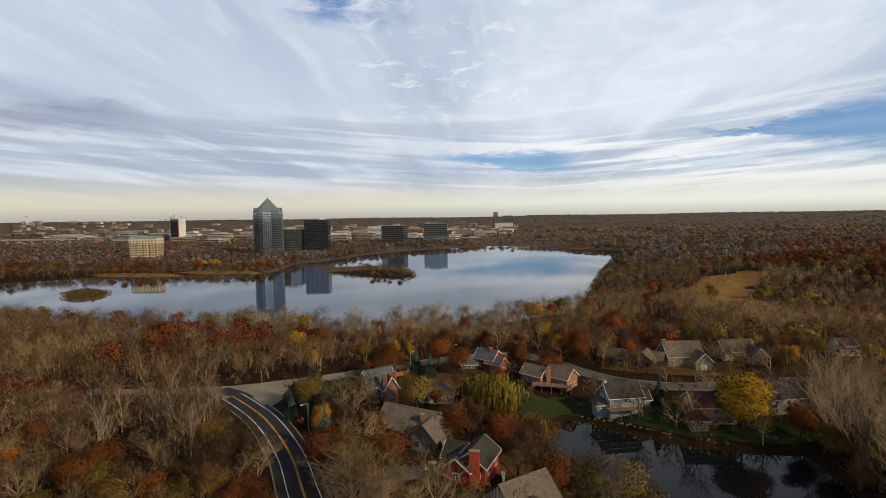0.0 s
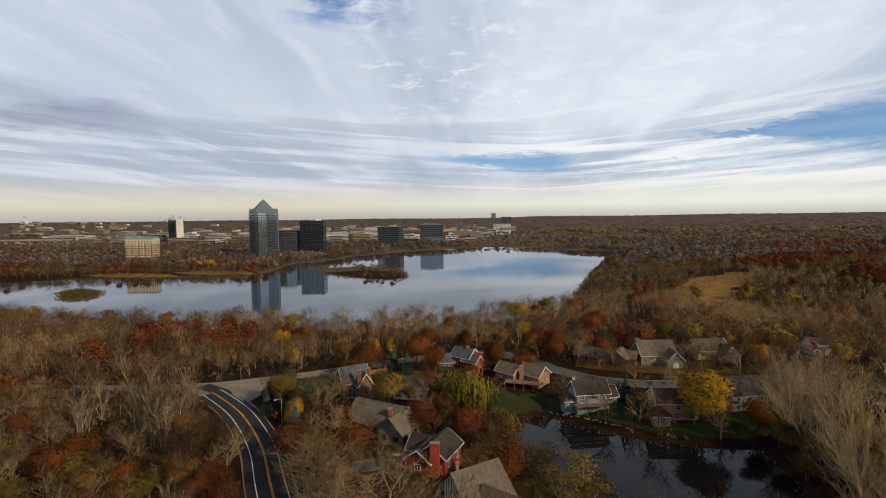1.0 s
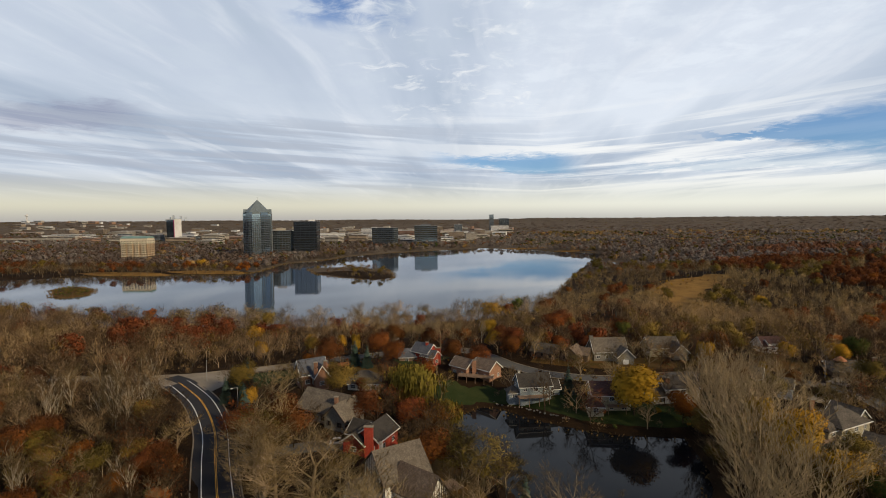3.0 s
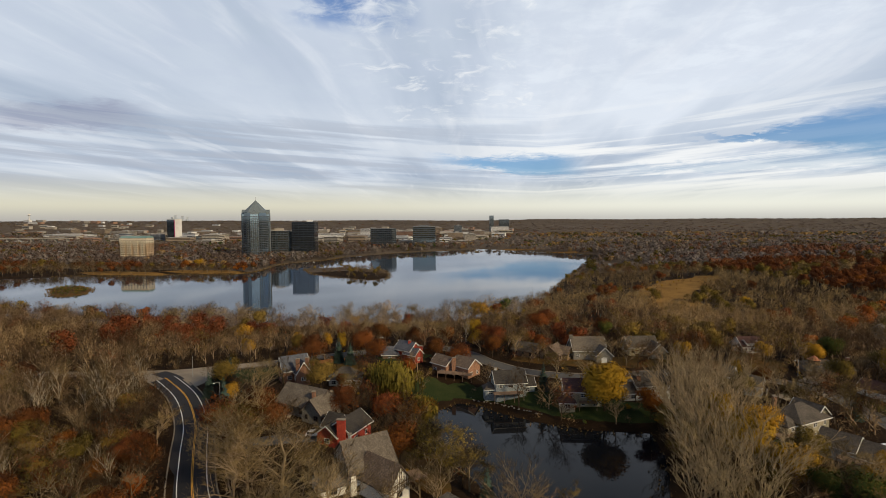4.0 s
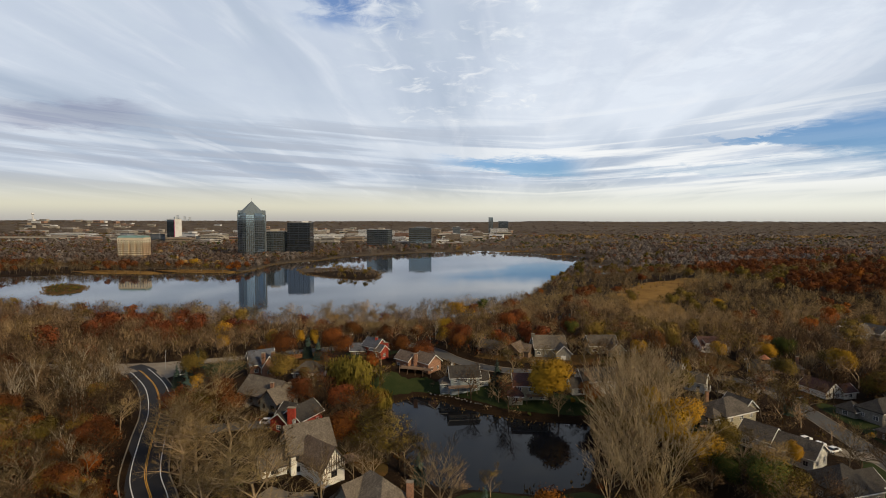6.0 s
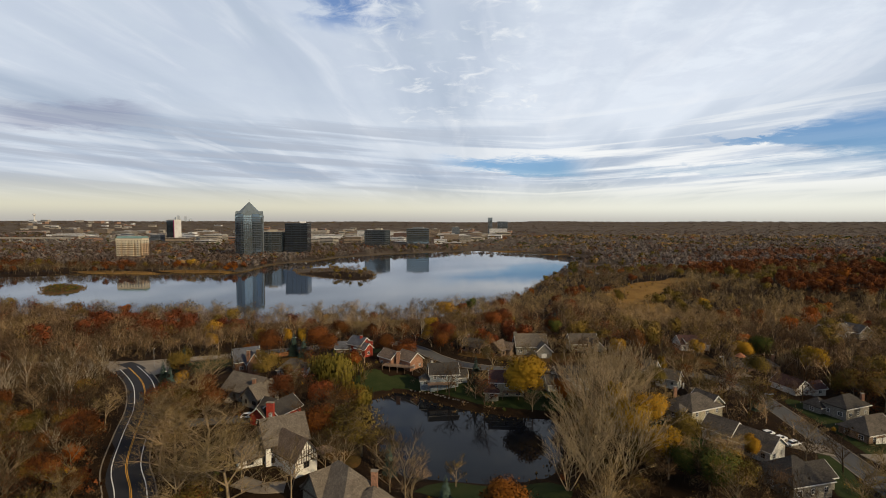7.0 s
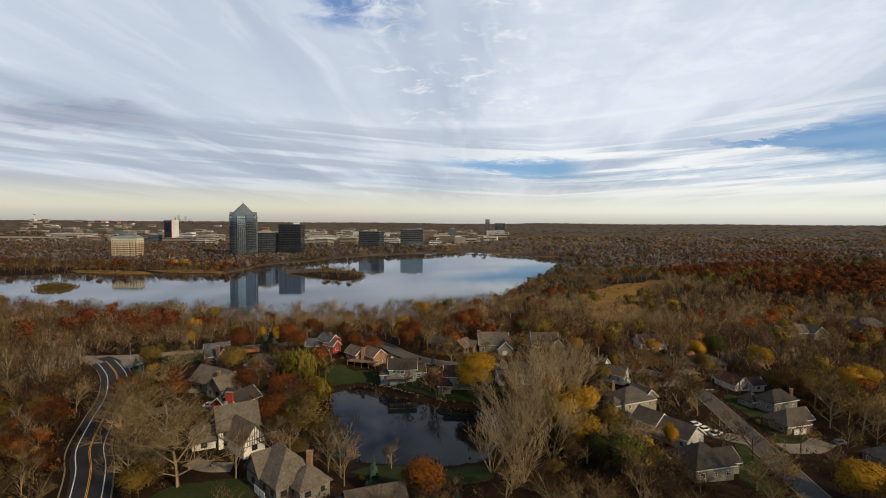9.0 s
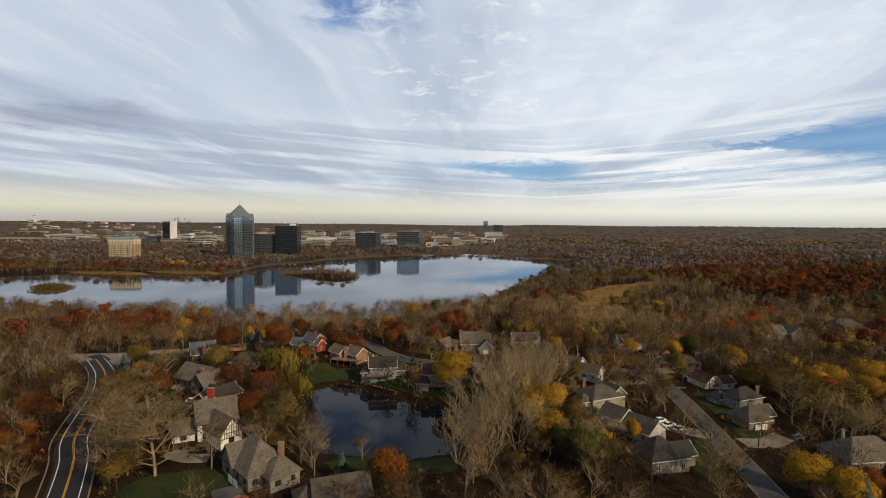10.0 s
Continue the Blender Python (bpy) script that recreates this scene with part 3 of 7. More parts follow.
def shell(rnd, masses, count, size, single=False, ragged=0.16, up=0.25, toss=0.5):
    """Leaf sprays laid over the rounded masses, facing outwards."""
    V, T = [], []
    weights = [r * r for _, r in masses]
    for _ in range(count):
        c, r = rnd.choices(masses, weights)[0]
        d = Vector((rnd.gauss(0, 1), rnd.gauss(0, 1), rnd.gauss(up, 0.9))).normalized()
        p = c + d * r * rnd.gauss(0.94, ragged)
        nrm = (d + Vector((rnd.uniform(-1, 1), rnd.uniform(-1, 1), rnd.uniform(-1, 1))) * toss).normalized()
        u = nrm.orthogonal().normalized()
        w = nrm.cross(u)
        tn = rnd.uniform(0, 6.283)
        u, w = u * math.cos(tn) + w * math.sin(tn), w * math.cos(tn) - u * math.sin(tn)
        s = size * rnd.uniform(0.55, 1.3)
        n = len(V)
        if single:
            V += [p - u * s - w * s * 0.6, p + u * s - w * s * 0.5, p + w * s]
            T.append((n, n + 1, n + 2))
        else:
            V += [p - u * s, p - w * s * 0.6, p + u * s, p + w * s * 0.65]
            T += [(n, n + 1, n + 2), (n, n + 2, n + 3)]
    return V, T


def brush(rnd, height, wide, count, width, low=0.32, length=2.0):
    """A bare crown as sprays of short fine twigs, thickest towards its outside."""
    V, T = [], []
    heart = Vector((0, 0, height * low))
    lumps = [Vector((rnd.gauss(0, 0.6), rnd.gauss(0, 0.6), abs(rnd.gauss(0.6, 0.45)) + 0.02)).normalized() for _ in range(11)]
    for _ in range(count):
        d = (rnd.choice(lumps) + Vector((rnd.gauss(0, 0.3), rnd.gauss(0, 0.3), rnd.gauss(0, 0.3)))).normalized()
        d.z = max(d.z, -0.1)
        reach = 1.0 / math.sqrt((d.x * d.x + d.y * d.y) / (wide * wide) + d.z * d.z / (height * (1 - low)) ** 2)
        p = heart + d * reach * (1 - abs(rnd.gauss(0, 0.22))) * rnd.uniform(0.82, 1.0)
        v = (d + Vector((0, 0, 0.3)) + Vector((rnd.uniform(-1, 1), rnd.uniform(-1, 1), rnd.uniform(-1, 1))) * 1.0).normalized()
        q = p + v * length * rnd.uniform(0.5, 1.2)
        s = (q - p).cross(Vector((rnd.uniform(-1, 1), rnd.uniform(-1, 1), rnd.uniform(-1, 1)))).normalized() * width
        n = len(V)
        V += [p - s, p + s, q]
        T.append((n, n + 1, n + 2))
    return V, T


def join(*sets):
    V, T, I = [], [], []
    for (v, t), k in sets:
        n = len(V)
        V += v
        T += [tuple(i + n for i in f) for f in t]
        I += [k] * len(t)
    return V, T, I


def rounded(verts, tris, centre, soft=0.75):
    """Leaf and twig faces turned outwards, with normals that follow the round of the crown."""
    v, t = np.array([tuple(q) for q in verts], float), np.array(tris, int)
    out = v - np.array((0, 0, centre))
    out /= np.linalg.norm(out, axis=1)[:, None] + 1e-6
    fn = np.cross(v[t[:, 1]] - v[t[:, 0]], v[t[:, 2]] - v[t[:, 0]])
    fn /= np.linalg.norm(fn, axis=1)[:, None] + 1e-9
    wrong = (fn * out[t[:, 0]]).sum(1) < 0
    t[wrong] = t[wrong][:, ::-1]
    fn[wrong] *= -1
    n = np.zeros_like(v)
    for k in range(3):
        np.add.at(n, t[:, k], fn)
    n /= np.linalg.norm(n, axis=1)[:, None] + 1e-9
    n = n * (1 - soft) + out * soft
    return v, t, n / (np.linalg.norm(n, axis=1)[:, None] + 1e-9)


def tree_kind(name, label, category, seed, trunk, crown, height):
    """A tree to copy: an Empty with its trunk and its crown."""
    base = thing(name, 0, 0, -200, 0, label, category)
    for n, (v, t, mats, index) in (("trunk", trunk), ("crown", crown)):
        if not len(t):
            continue
        if n == "crown":
            v, t, nn = rounded(v, t, height * 0.5)
            ob = new(n, fast_mesh(n, v, t, mats, index, nn))
        else:
            ob = new(n, fast_mesh(n, [tuple(q) for q in v], t, mats, index))
        ob.parent = base
    base["tall"] = height
    return base


def bare_tree(name, label, seed, height, spread, bark, twig, count=1450, leaf=None, leaf_count=0, r=0.24, depth=3, forks=3, rise=0.55, tw=0.02, leaf_size=0.14):
    rnd = random.Random(seed)
    segs, ends = skeleton(rnd, height, spread, r, forks, depth, rise)
    tv, tt = limbs([s for s in segs if s[2] > 0.018], 0.034)
    tw_v, tw_t = twigs(rnd, ends, count, height * 0.09, tw, height * 0.35, 0.95)
    sets = [((tw_v, tw_t), 0)]
    mats = [twig]
    if leaf:
        sets.append((shell(rnd, [(p, 0.9) for p, _ in ends], leaf_count, leaf_size, True, ragged=0.45), 1))
        mats.append(leaf)
    v, t, i = join(*sets)
    return tree_kind(name, label, "tree", seed, (tv, tt, [bark], None), (v, t, mats, i), height)


def leafy_tree(name, label, seed, height, spread, bark, leaf, count=1500, size=0.17, twig=None, second=None, r=0.22, depth=3, rise=0.55):
    rnd = random.Random(seed)
    segs, ends = skeleton(rnd, height * 0.93, spread, r, 3, depth, rise, 0.2)
    tv, tt = limbs([s for s in segs if s[2] > 0.03], 0.03)
    masses = lobes(rnd, height, height * (0.30 + 0.16 * spread), 10)
    sets = [(shell(rnd, masses, count * 4, size, True, 0.2, 0.25, 0.8), 0), (twigs(rnd, ends, 400, height * 0.1, 0.022), 1)]
    mats = [leaf, twig or bark]
    if second:
        sets.append((shell(rnd, masses, count, size, True, 0.22, 0.25, 0.8), 2))
        mats.append(second)
    v, t, i = join(*sets)
    return tree_kind(name, label, "tree", seed, (tv, tt, [bark], None), (v, t, mats, i), height)


def vase_tree(name, label, seed, height, bark, twig, stems=6, count=2400, lean=0.5):
    """Several long stems that fan out from one foot, with upswept side branches."""
    rnd = random.Random(seed)
    segs, ends = [], []

    def run(p, d, length, r, level):
        steps = 5 if level == 0 else 3
        for k in range(steps):
            q = p + d * (length / steps)
            r2 = r * 0.82
            segs.append((p, q, r, r2))
            d = (d + Vector((rnd.uniform(-1, 1), rnd.uniform(-1, 1), rnd.uniform(0, 1.2))) * 0.09).normalized()
            if level < 2 and k >= (1 if level == 0 else 0):
                for _ in range(2):
                    turn = rnd.uniform(0, 6.283)
                    nd = (d * 0.85 + Vector((math.cos(turn), math.sin(turn), 0.1)) * 0.5).normalized()
                    run(q, nd, length * (0.36 if level == 0 else 0.5) * rnd.uniform(0.7, 1.15), r2 * 0.5, level + 1)
            p, r = q, r2
        if level:
            ends.append((p, d))

    for k in range(stems):
        turn = 6.283 * (k + rnd.uniform(-0.3, 0.3)) / stems
        tip = rnd.uniform(0.25, 1.0) * lean
        foot = Vector((math.cos(turn) * 0.5, math.sin(turn) * 0.5, -0.3))
        run(foot, Vector((math.cos(turn) * tip, math.sin(turn) * tip, 1)).normalized(), height * rnd.uniform(0.72, 0.95), 0.2, 0)
    tv, tt = limbs(segs, 0.036)
    tw_v, tw_t = twigs(rnd, ends, count, height * 0.06, 0.02, height * 0.3, 0.6)
    return tree_kind(name, label, "tree", seed, (tv, tt, [bark], None), (tw_v, tw_t, [twig], None), height)


def willow_tree(name, label, seed, height):
    rnd = random.Random(seed)
    segs, ends = skeleton(rnd, height * 0.9, 0.85, 0.4, 3, 3, 0.5, 0.25)
    tv, tt = limbs([s for s in segs if s[2] > 0.04], 0.04)
    V, T = [], []
    for _ in range(1300):
        p, d = rnd.choice(ends)
        out = Vector((p.x, p.y, 0)) * 0.06
        c = p + Vector((rnd.gauss(0, 0.9), rnd.gauss(0, 0.9), rnd.gauss(0.1, 0.5))) + out
        drop = rnd.uniform(2.0, 6.5)
        for k in range(5):
            z = c.z - drop * k / 5
            if z < 0.8:
                break
            s = 0.2 * rnd.uniform(0.7, 1.3)
            turn = rnd.uniform(0, 6.28)
            o = Vector((math.cos(turn) * s, math.sin(turn) * s, 0))
            q = Vector((c.x + rnd.gauss(0, 0.12), c.y + rnd.gauss(0, 0.12), z)) + out * k * 0.3
            n = len(V)
            V += [q - o, q + o, q + Vector((0, 0, -drop / 5 * 1.25))]
            T.append((n, n + 1, n + 2))
    return tree_kind(name, label, "tree", seed, (tv, tt, [BARK_DARK], None), (V, T, [WILLOW], None), height)


def spruce_tree(name, label, seed, height, wide):
    rnd = random.Random(seed)
    tv, tt = limbs([(Vector((0, 0, -0.3)), Vector((0, 0, height * 0.95)), 0.2, 0.03)])
    V, T = [], []
    layers = 26
    for k in range(layers):
        f = k / layers
        z = 0.6 + f * (height - 0.7)
        R = wide * (1 - f) ** 0.85 + 0.15
        for _ in range(int(26 * (1 - f)) + 6):
            turn = rnd.uniform(0, 6.283)
            o = Vector((math.cos(turn), math.sin(turn), 0))
            w = Vector((-o.y, o.x, 0))
            L = R * rnd.uniform(0.65, 1.12)
            n = len(V)
            dz = -L * rnd.uniform(0.15, 0.42)
            V += [Vector((0, 0, z)) + o * L * 0.15, Vector((0, 0, z + dz * 0.5)) + o * L * 0.6 + w * L * 0.22, Vector((0, 0, z + dz)) + o * L, Vector((0, 0, z + dz * 0.5)) + o * L * 0.6 - w * L * 0.22 + Vector((0, 0, -0.1))]
            T += [(n, n + 1, n + 2), (n, n + 2, n + 3)]
    return tree_kind(name, label, "conifer", seed, (tv, tt, [BARK_DARK], None), (V, T, [SPRUCE], None), height)


def shrub(name, label, seed, height, leaf):
    rnd = random.Random(seed)
    ends = []
    segs = []
    for _ in range(9):
        turn = rnd.uniform(0, 6.28)
        q = Vector((math.cos(turn) * height * rnd.uniform(0.1, 0.6), math.sin(turn) * height * rnd.uniform(0.1, 0.6), height * rnd.uniform(0.5, 0.95)))
        segs.append((Vector((0, 0, -0.1)), q, 0.035, 0.012))
        ends.append((q, q.normalized()))
    tv, tt = limbs(segs)
    v, t = shell(rnd, lobes(rnd, height, height * 0.6, 4, 0.3), 200, 0.17)
    return tree_kind(name, label, "shrub", seed, (tv, tt, [BARK_DARK], None), (v, t, [leaf], None), height)


KINDS = {
    "grey": [bare_tree("bare_tree", "leafless grey tree with fine branching twigs", s, 13, 0.62, BARK_GREY, TWIG_GREY) for s in (1, 2, 3)],
    "brown": [bare_tree("bare_tree", "leafless brown tree with dense dark twigs", s, 12, 0.75, BARK_DARK, TWIG_BROWN) for s in (4, 5)],
    "tan": [bare_tree("bare_tree", "leafless round-crowned tree with pale tan twigs", s, 12.5, 0.72, BARK_GREY, TWIG_PALE, count=1900) for s in (33, 34)],
    "pale": [bare_tree("birch_tree", "slender leafless birch with a pale trunk", s, 13, 0.4, BARK_PALE, TWIG_GREY, count=900, r=0.15, rise=0.8) for s in (6, 7)],
    "thin": [bare_tree("thinning_tree", "nearly bare tree with sparse olive leaves", s, 12, 0.62, BARK_GREY, TWIG_GREY, 1400, LEAF_OLIVE, 900) for s in (8, 9)],
    "amber": [bare_tree("thinning_tree", "broad round tree with thinning amber-olive leaves", 30, 13, 1.0, BARK_GREY, TWIG_BROWN, 2600, LEAF_OLIVE, 5200, r=0.3, rise=0.5), bare_tree("thinning_tree", "round tree with thinning orange-brown leaves", 31, 12, 0.9, BARK_GREY, TWIG_BROWN, 2200, LEAF_ORANGE, 2600, r=0.28)],
    "thinrust": [bare_tree("thinning_tree", "nearly bare tree with sparse rusty leaves", s, 12, 0.7, BARK_DARK, TWIG_BROWN, 1400, LEAF_RUSSET, 600) for s in (10,)],
    "russet": [leafy_tree("oak_tree", "oak in dull russet autumn leaf", s, 11, 0.8, BARK_DARK, LEAF_RUSSET, second=LEAF_ORANGE if s == 12 else None) for s in (11, 12)],
    "orange": [leafy_tree("maple_tree", "maple in orange autumn leaf", s, 10, 0.72, BARK_DARK, LEAF_ORANGE, second=LEAF_RUSSET) for s in (13,)],
    "yellow": [leafy_tree("yellow_tree", "tree in golden yellow autumn leaf", s, 10.5, 0.72, BARK_DARK, LEAF_YELLOW, count=3000, size=0.19, second=LEAF_OLIVE if s == 15 else None) for s in (14, 15)],
    "olive": [leafy_tree("fading_tree", "tree in fading olive-brown leaf", s, 10.5, 0.75, BARK_DARK, LEAF_OLIVE, second=LEAF_RUSSET if s == 17 else None, count=1250) for s in (16, 17)],
    "green": [leafy_tree("green_tree", "tree still in dull green leaf", s, 9.5, 0.7, BARK_DARK, LEAF_GREEN, second=LEAF_OLIVE) for s in (18,)],
    "red": [leafy_tree("red_maple", "maple in deep red autumn leaf", s, 9, 0.7, BARK_DARK, LEAF_RED, second=LEAF_RUSSET) for s in (19,)],
    "big": [bare_tree("bare_tree", "large spreading leafless tree with tan branches", s, 16, 0.85, BARK_GREY, TWIG_PALE, count=3600, r=0.4, depth=4, rise=0.55, tw=0.018) for s in (20, 21)],
    "cottonwood": [vase_tree("bare_tree", "tall leafless tree with upswept pale branches", s, 20, BARK_TAN, TWIG_TAN, 7, 5200, 0.6) for s in (22, 28)],
    "willow": [willow_tree("willow_tree", "weeping willow in yellow-green leaf", 23, 13)],
    "spruce": [spruce_tree("spruce_tree", "blue-green spruce with drooping boughs", 24, 12, 3.0)],
    "shrub": [shrub("shrub", "low brownish garden shrub", 25, 1.6, LEAF_RUSSET), shrub("shrub", "low yellow garden shrub", 26, 1.5, LEAF_YELLOW), shrub("shrub", "low dark green garden shrub", 27, 1.5, LEAF_GREEN)],
}
GROUPS = {"grey": "bare trees", "tan": "bare trees", "brown": "bare trees", "pale": "birches", "russet": "russet oaks"}
pick = random.Random(77)


def plant(kind, x, y, scale=1.0, turn=None, wide=1.0):
    base = pick.choice(KINDS[kind])
    z = float(land(x, y))
    s = scale
    ob = copy_thing(base, Matrix.Translation((x, y, z)) @ Matrix.Rotation(pick.uniform(0, 6.283) if turn is None else turn, 4, "Z") @ Matrix.Diagonal((s * wide, s * wide, s, 1)))
    if kind in GROUPS:
        ob["group"] = GROUPS[kind]
    return ob


# ---- trees: small shapes for the woods that fill the distance ----
WOOD_MATS = [TWIG_GREY, TWIG_BROWN, TWIG_PALE, LEAF_RUSSET, LEAF_ORANGE, LEAF_YELLOW, LEAF_OLIVE, LEAF_GREEN, LEAF_RED, BARK_GREY, BARK_PALE, SPRUCE]


# wood colours for the distance, lightened and greyed to paint in aerial haze
GREY_FAR = surface("hazed_grey_bare_woods", (0.135, 0.112, 0.1), (0.215, 0.18, 0.16), 60.0, 0.95, fine_size=9.0, spec=0.06)
BROWN_FAR = surface("hazed_brown_bare_woods", (0.092, 0.068, 0.056), (0.145, 0.108, 0.088), 60.0, 0.95, fine_size=9.0, spec=0.06)
AMBER_FAR = surface("hazed_amber_woods", (0.22, 0.135, 0.05), (0.36, 0.225, 0.085), 60.0, 0.9, fine_size=9.0, spec=0.06)
RUST_FAR = surface("hazed_rusty_woods", (0.135, 0.06, 0.035), (0.20, 0.095, 0.052), 60.0, 0.9, fine_size=9.0, spec=0.06)
FAR_MATS = [GREY_FAR, BROWN_FAR, GREY_FAR, RUST_FAR, AMBER_FAR, AMBER_FAR, LEAF_OLIVE, LEAF_GREEN, RUST_FAR, GREY_FAR, GREY_FAR, SPRUCE]


def wood_shape(seed, kind, detail):
    rnd = random.Random(seed)
    bare = {"grey": (0, 9), "tan": (2, 9), "brown": (1, 9), "pale": (2, 10), "thin": (0, 9), "thinrust": (1, 9)}
    leaf = {"russet": 3, "orange": 4, "yellow": 5, "olive": 6, "green": 7, "red": 8, "thin": 6, "thinrust": 3}
    if kind == "spruce":
        V, T = [], []
        for k in range(9 if detail else 5):
            z, R = 0.5 + k * (10.5 / (9 if detail else 5)), 2.6 * (1 - k / (9 if detail else 5)) + 0.2
            for _ in range(9):
                tn = rnd.uniform(0, 6.28)
                o, w = Vector((math.cos(tn), math.sin(tn), 0)), Vector((-math.sin(tn), math.cos(tn), 0))
                n = len(V)
                V += [Vector((0, 0, z + 1.2)), o * R + w * R * 0.4 + Vector((0, 0, z - 0.5)), o * R - w * R * 0.4 + Vector((0, 0, z - 0.5))]
                T.append((n, n + 1, n + 2))
        return V, T, [11] * len(T)
    if detail == 2:
        k = bare.get(kind, (1,))[0]
        return join((brush(rnd, 4.0, 2.4, 40, 0.06, 0.05, 1.4), k), (shell(rnd, lobes(rnd, 3.4, 2.2, 3, 0.3), 24, 0.34, True, 0.3), leaf.get(kind, k)))
    if detail in (1, 3):
        close = detail == 3
        h = 12 if kind in bare else 10.5
        wide = h * (0.2 if kind == "pale" else rnd.uniform(0.3, 0.38))
        sets = []
        if kind in bare:
            segs, ends = skeleton(rnd, h * 0.85, 0.4 if kind == "pale" else 0.62, 0.22, 2, 2, 0.6, 0.25)
            sets.append((limbs(segs[:14], 0.055), bare[kind][1]))
            sets.append((brush(rnd, h * 0.95, wide * 1.08, 470 if close else 290, 0.05 if close else 0.08, 0.32, 1.25), bare[kind][0]))
            if kind in leaf:
                sets.append((shell(rnd, lobes(rnd, h, wide, 5), 150 if close else 60, 0.24 if close else 0.42, True, 0.25), leaf[kind]))
        else:
            sets.append((limbs([(Vector((0, 0, -0.3)), Vector((0, 0, h * 0.55)), 0.22, 0.1)], 0.08), 9))
            sets.append((shell(rnd, lobes(rnd, h, wide * 1.15, 6), 900 if close else 640, 0.34 if close else 0.42, True, 0.15, 0.35, 0.6), leaf[kind]))
        return join(*sets)
    # far crowns: lumpy domes with ragged sprays, finer for those just behind the lake
    k = bare[kind][0] if kind in bare else leaf[kind]
    sets = [(shell(rnd, lobes(rnd, 10.5, 5.0, 5, 0.1), 90 if detail == 4 else 40, 0.85 if detail == 4 else 1.35, True, 0.14, 0.6, 0.4), k)]
    if kind in bare:
        sets.append((brush(rnd, 11, 4.6, 14 if detail == 4 else 6, 0.18 if detail == 4 else 0.3, 0.32, 2.4), k))
    return join(*sets)


def shaped(vti, centre, soft):
    v, t, n = rounded(vti[0], vti[1], centre, soft)
    return v, t, np.array(vti[2]), n


SHAPES = {(k, d): [shaped(wood_shape(100 + 7 * s + d, k, d), 1.2 if d == 2 else 5.0, 0.93 if d in (0, 4) else 0.75) for s in range(4)] for k in ("grey", "tan", "brown", "pale", "thin", "thinrust", "russet", "orange", "yellow", "olive", "green", "red", "spruce") for d in (0, 1, 2, 3, 4)}


def woodland(name, label, spots, detail, flat=1.0, mats=WOOD_MATS):
    """One object for a stretch of wood: spots of (kind, x, y, scale)."""
    rnd = random.Random(len(spots))
    V, T, I, N, n = [], [], [], [], 0
    zs = land(np.array([s[1] for s in spots]), np.array([s[2] for s in spots]))
    for (kind, x, y, sc), z in zip(spots, zs):
        v, t, i, nn = rnd.choice(SHAPES[kind, detail])
        tn = rnd.uniform(0, 6.283)
        c, s = math.cos(tn) * sc * rnd.uniform(0.85, 1.2), math.sin(tn) * sc
        V.append(np.column_stack([v[:, 0] * c - v[:, 1] * s + x, v[:, 0] * s + v[:, 1] * c + y, v[:, 2] * sc * flat * rnd.uniform(0.85, 1.15) + z - 0.2]))
        T.append(t + n)
        N.append(np.column_stack([nn[:, 0] * math.cos(tn) - nn[:, 1] * math.sin(tn), nn[:, 0] * math.sin(tn) + nn[:, 1] * math.cos(tn), nn[:, 2]]))
        I.append(i)
        n += len(v)
    ob = new(name, fast_mesh(name, np.concatenate(V), np.concatenate(T), mats, np.concatenate(I), np.concatenate(N)))
    return tagged(ob, label, "woodland", kind="stuff")

# ---- houses: where they stand (plan, for keeping trees off them) ----
CLEAR = [(-53, 151, 9), (-47, 143, 8), (-56, 160, 11), (2, 143, 8), (7, 134, 6), (-5, 194, 12), (134, 124, 12), (138, 102, 11), (6, 185, 6), (21, 177, 13), (41, 165, 11), (63, 157, 11), (90, 168, 9), (-40, 156, 11), (-23, 130, 12), (-7, 111, 11), (5, 88, 13), (29, 71, 13), (53, 63, 9), (-14, 104, 6), (30, 57, 8),
         (127, 142, 12), (135, 117, 12), (140, 96, 11), (127, 184, 13), (161, 258, 13), (182, 217, 14), (189, 189, 11), (186, 163, 12), (188, 143, 12), (205, 116, 14), (307, 300, 14), (262, 290, 16),
         (48, 217, 8), (61, 214, 8), (77, 218, 11), (105, 230, 11), (152, 130, 8), (150, 184, 7), (180, 127, 7), (-27, 165, 7), (-40, 123, 5), (-80, 147, 10), (-90, 152, 10), (-73, 141, 9), (-66, 160, 8), (-2, 102, 7), (-8, 100, 8), (-21, 158, 8), (-33, 150, 8), (-57, 148, 6), (-62, 152, 7), (-20, 100, 5)]
GRASSY = [(-63, 161, 14), (17, 165, 10), (12, 60, 11), (62, 85, 12), (153, 110, 8), (177, 152, 14), (117, 131, 7), (-10, 198, 10), (12, 112, 9), (70, 209, 10), (152, 232, 13), (183, 428, 19), (199, 470, 22), (170, 395, 13), (216, 498, 18), (235, 505, 12), (165, 372, 8), (172, 418, 20), (200, 464, 21), (232, 508, 15), (164, 376, 14), (156, 345, 9), (48, 86, 9), (73, 88, 8), (-25, 176, 9)]


def near_line(line, x, y):
    d = line[::3] - np.array((x, y))
    return float(np.sqrt((d * d).sum(1).min()))


def free(x, y, margin=2.0, grass=True):
    if any((x - cx) ** 2 + (y - cy) ** 2 < (0.8 * r + margin * 0.4) ** 2 for cx, cy, r in CLEAR):
        return False
    if grass and any((x - cx) ** 2 + (y - cy) ** 2 < r * r for cx, cy, r in GRASSY):
        return False
    if y < 320 and (near_line(MAIN, x, y) < 7.5 or near_line(UPPER, x, y) < 6.5):
        return False
    return True


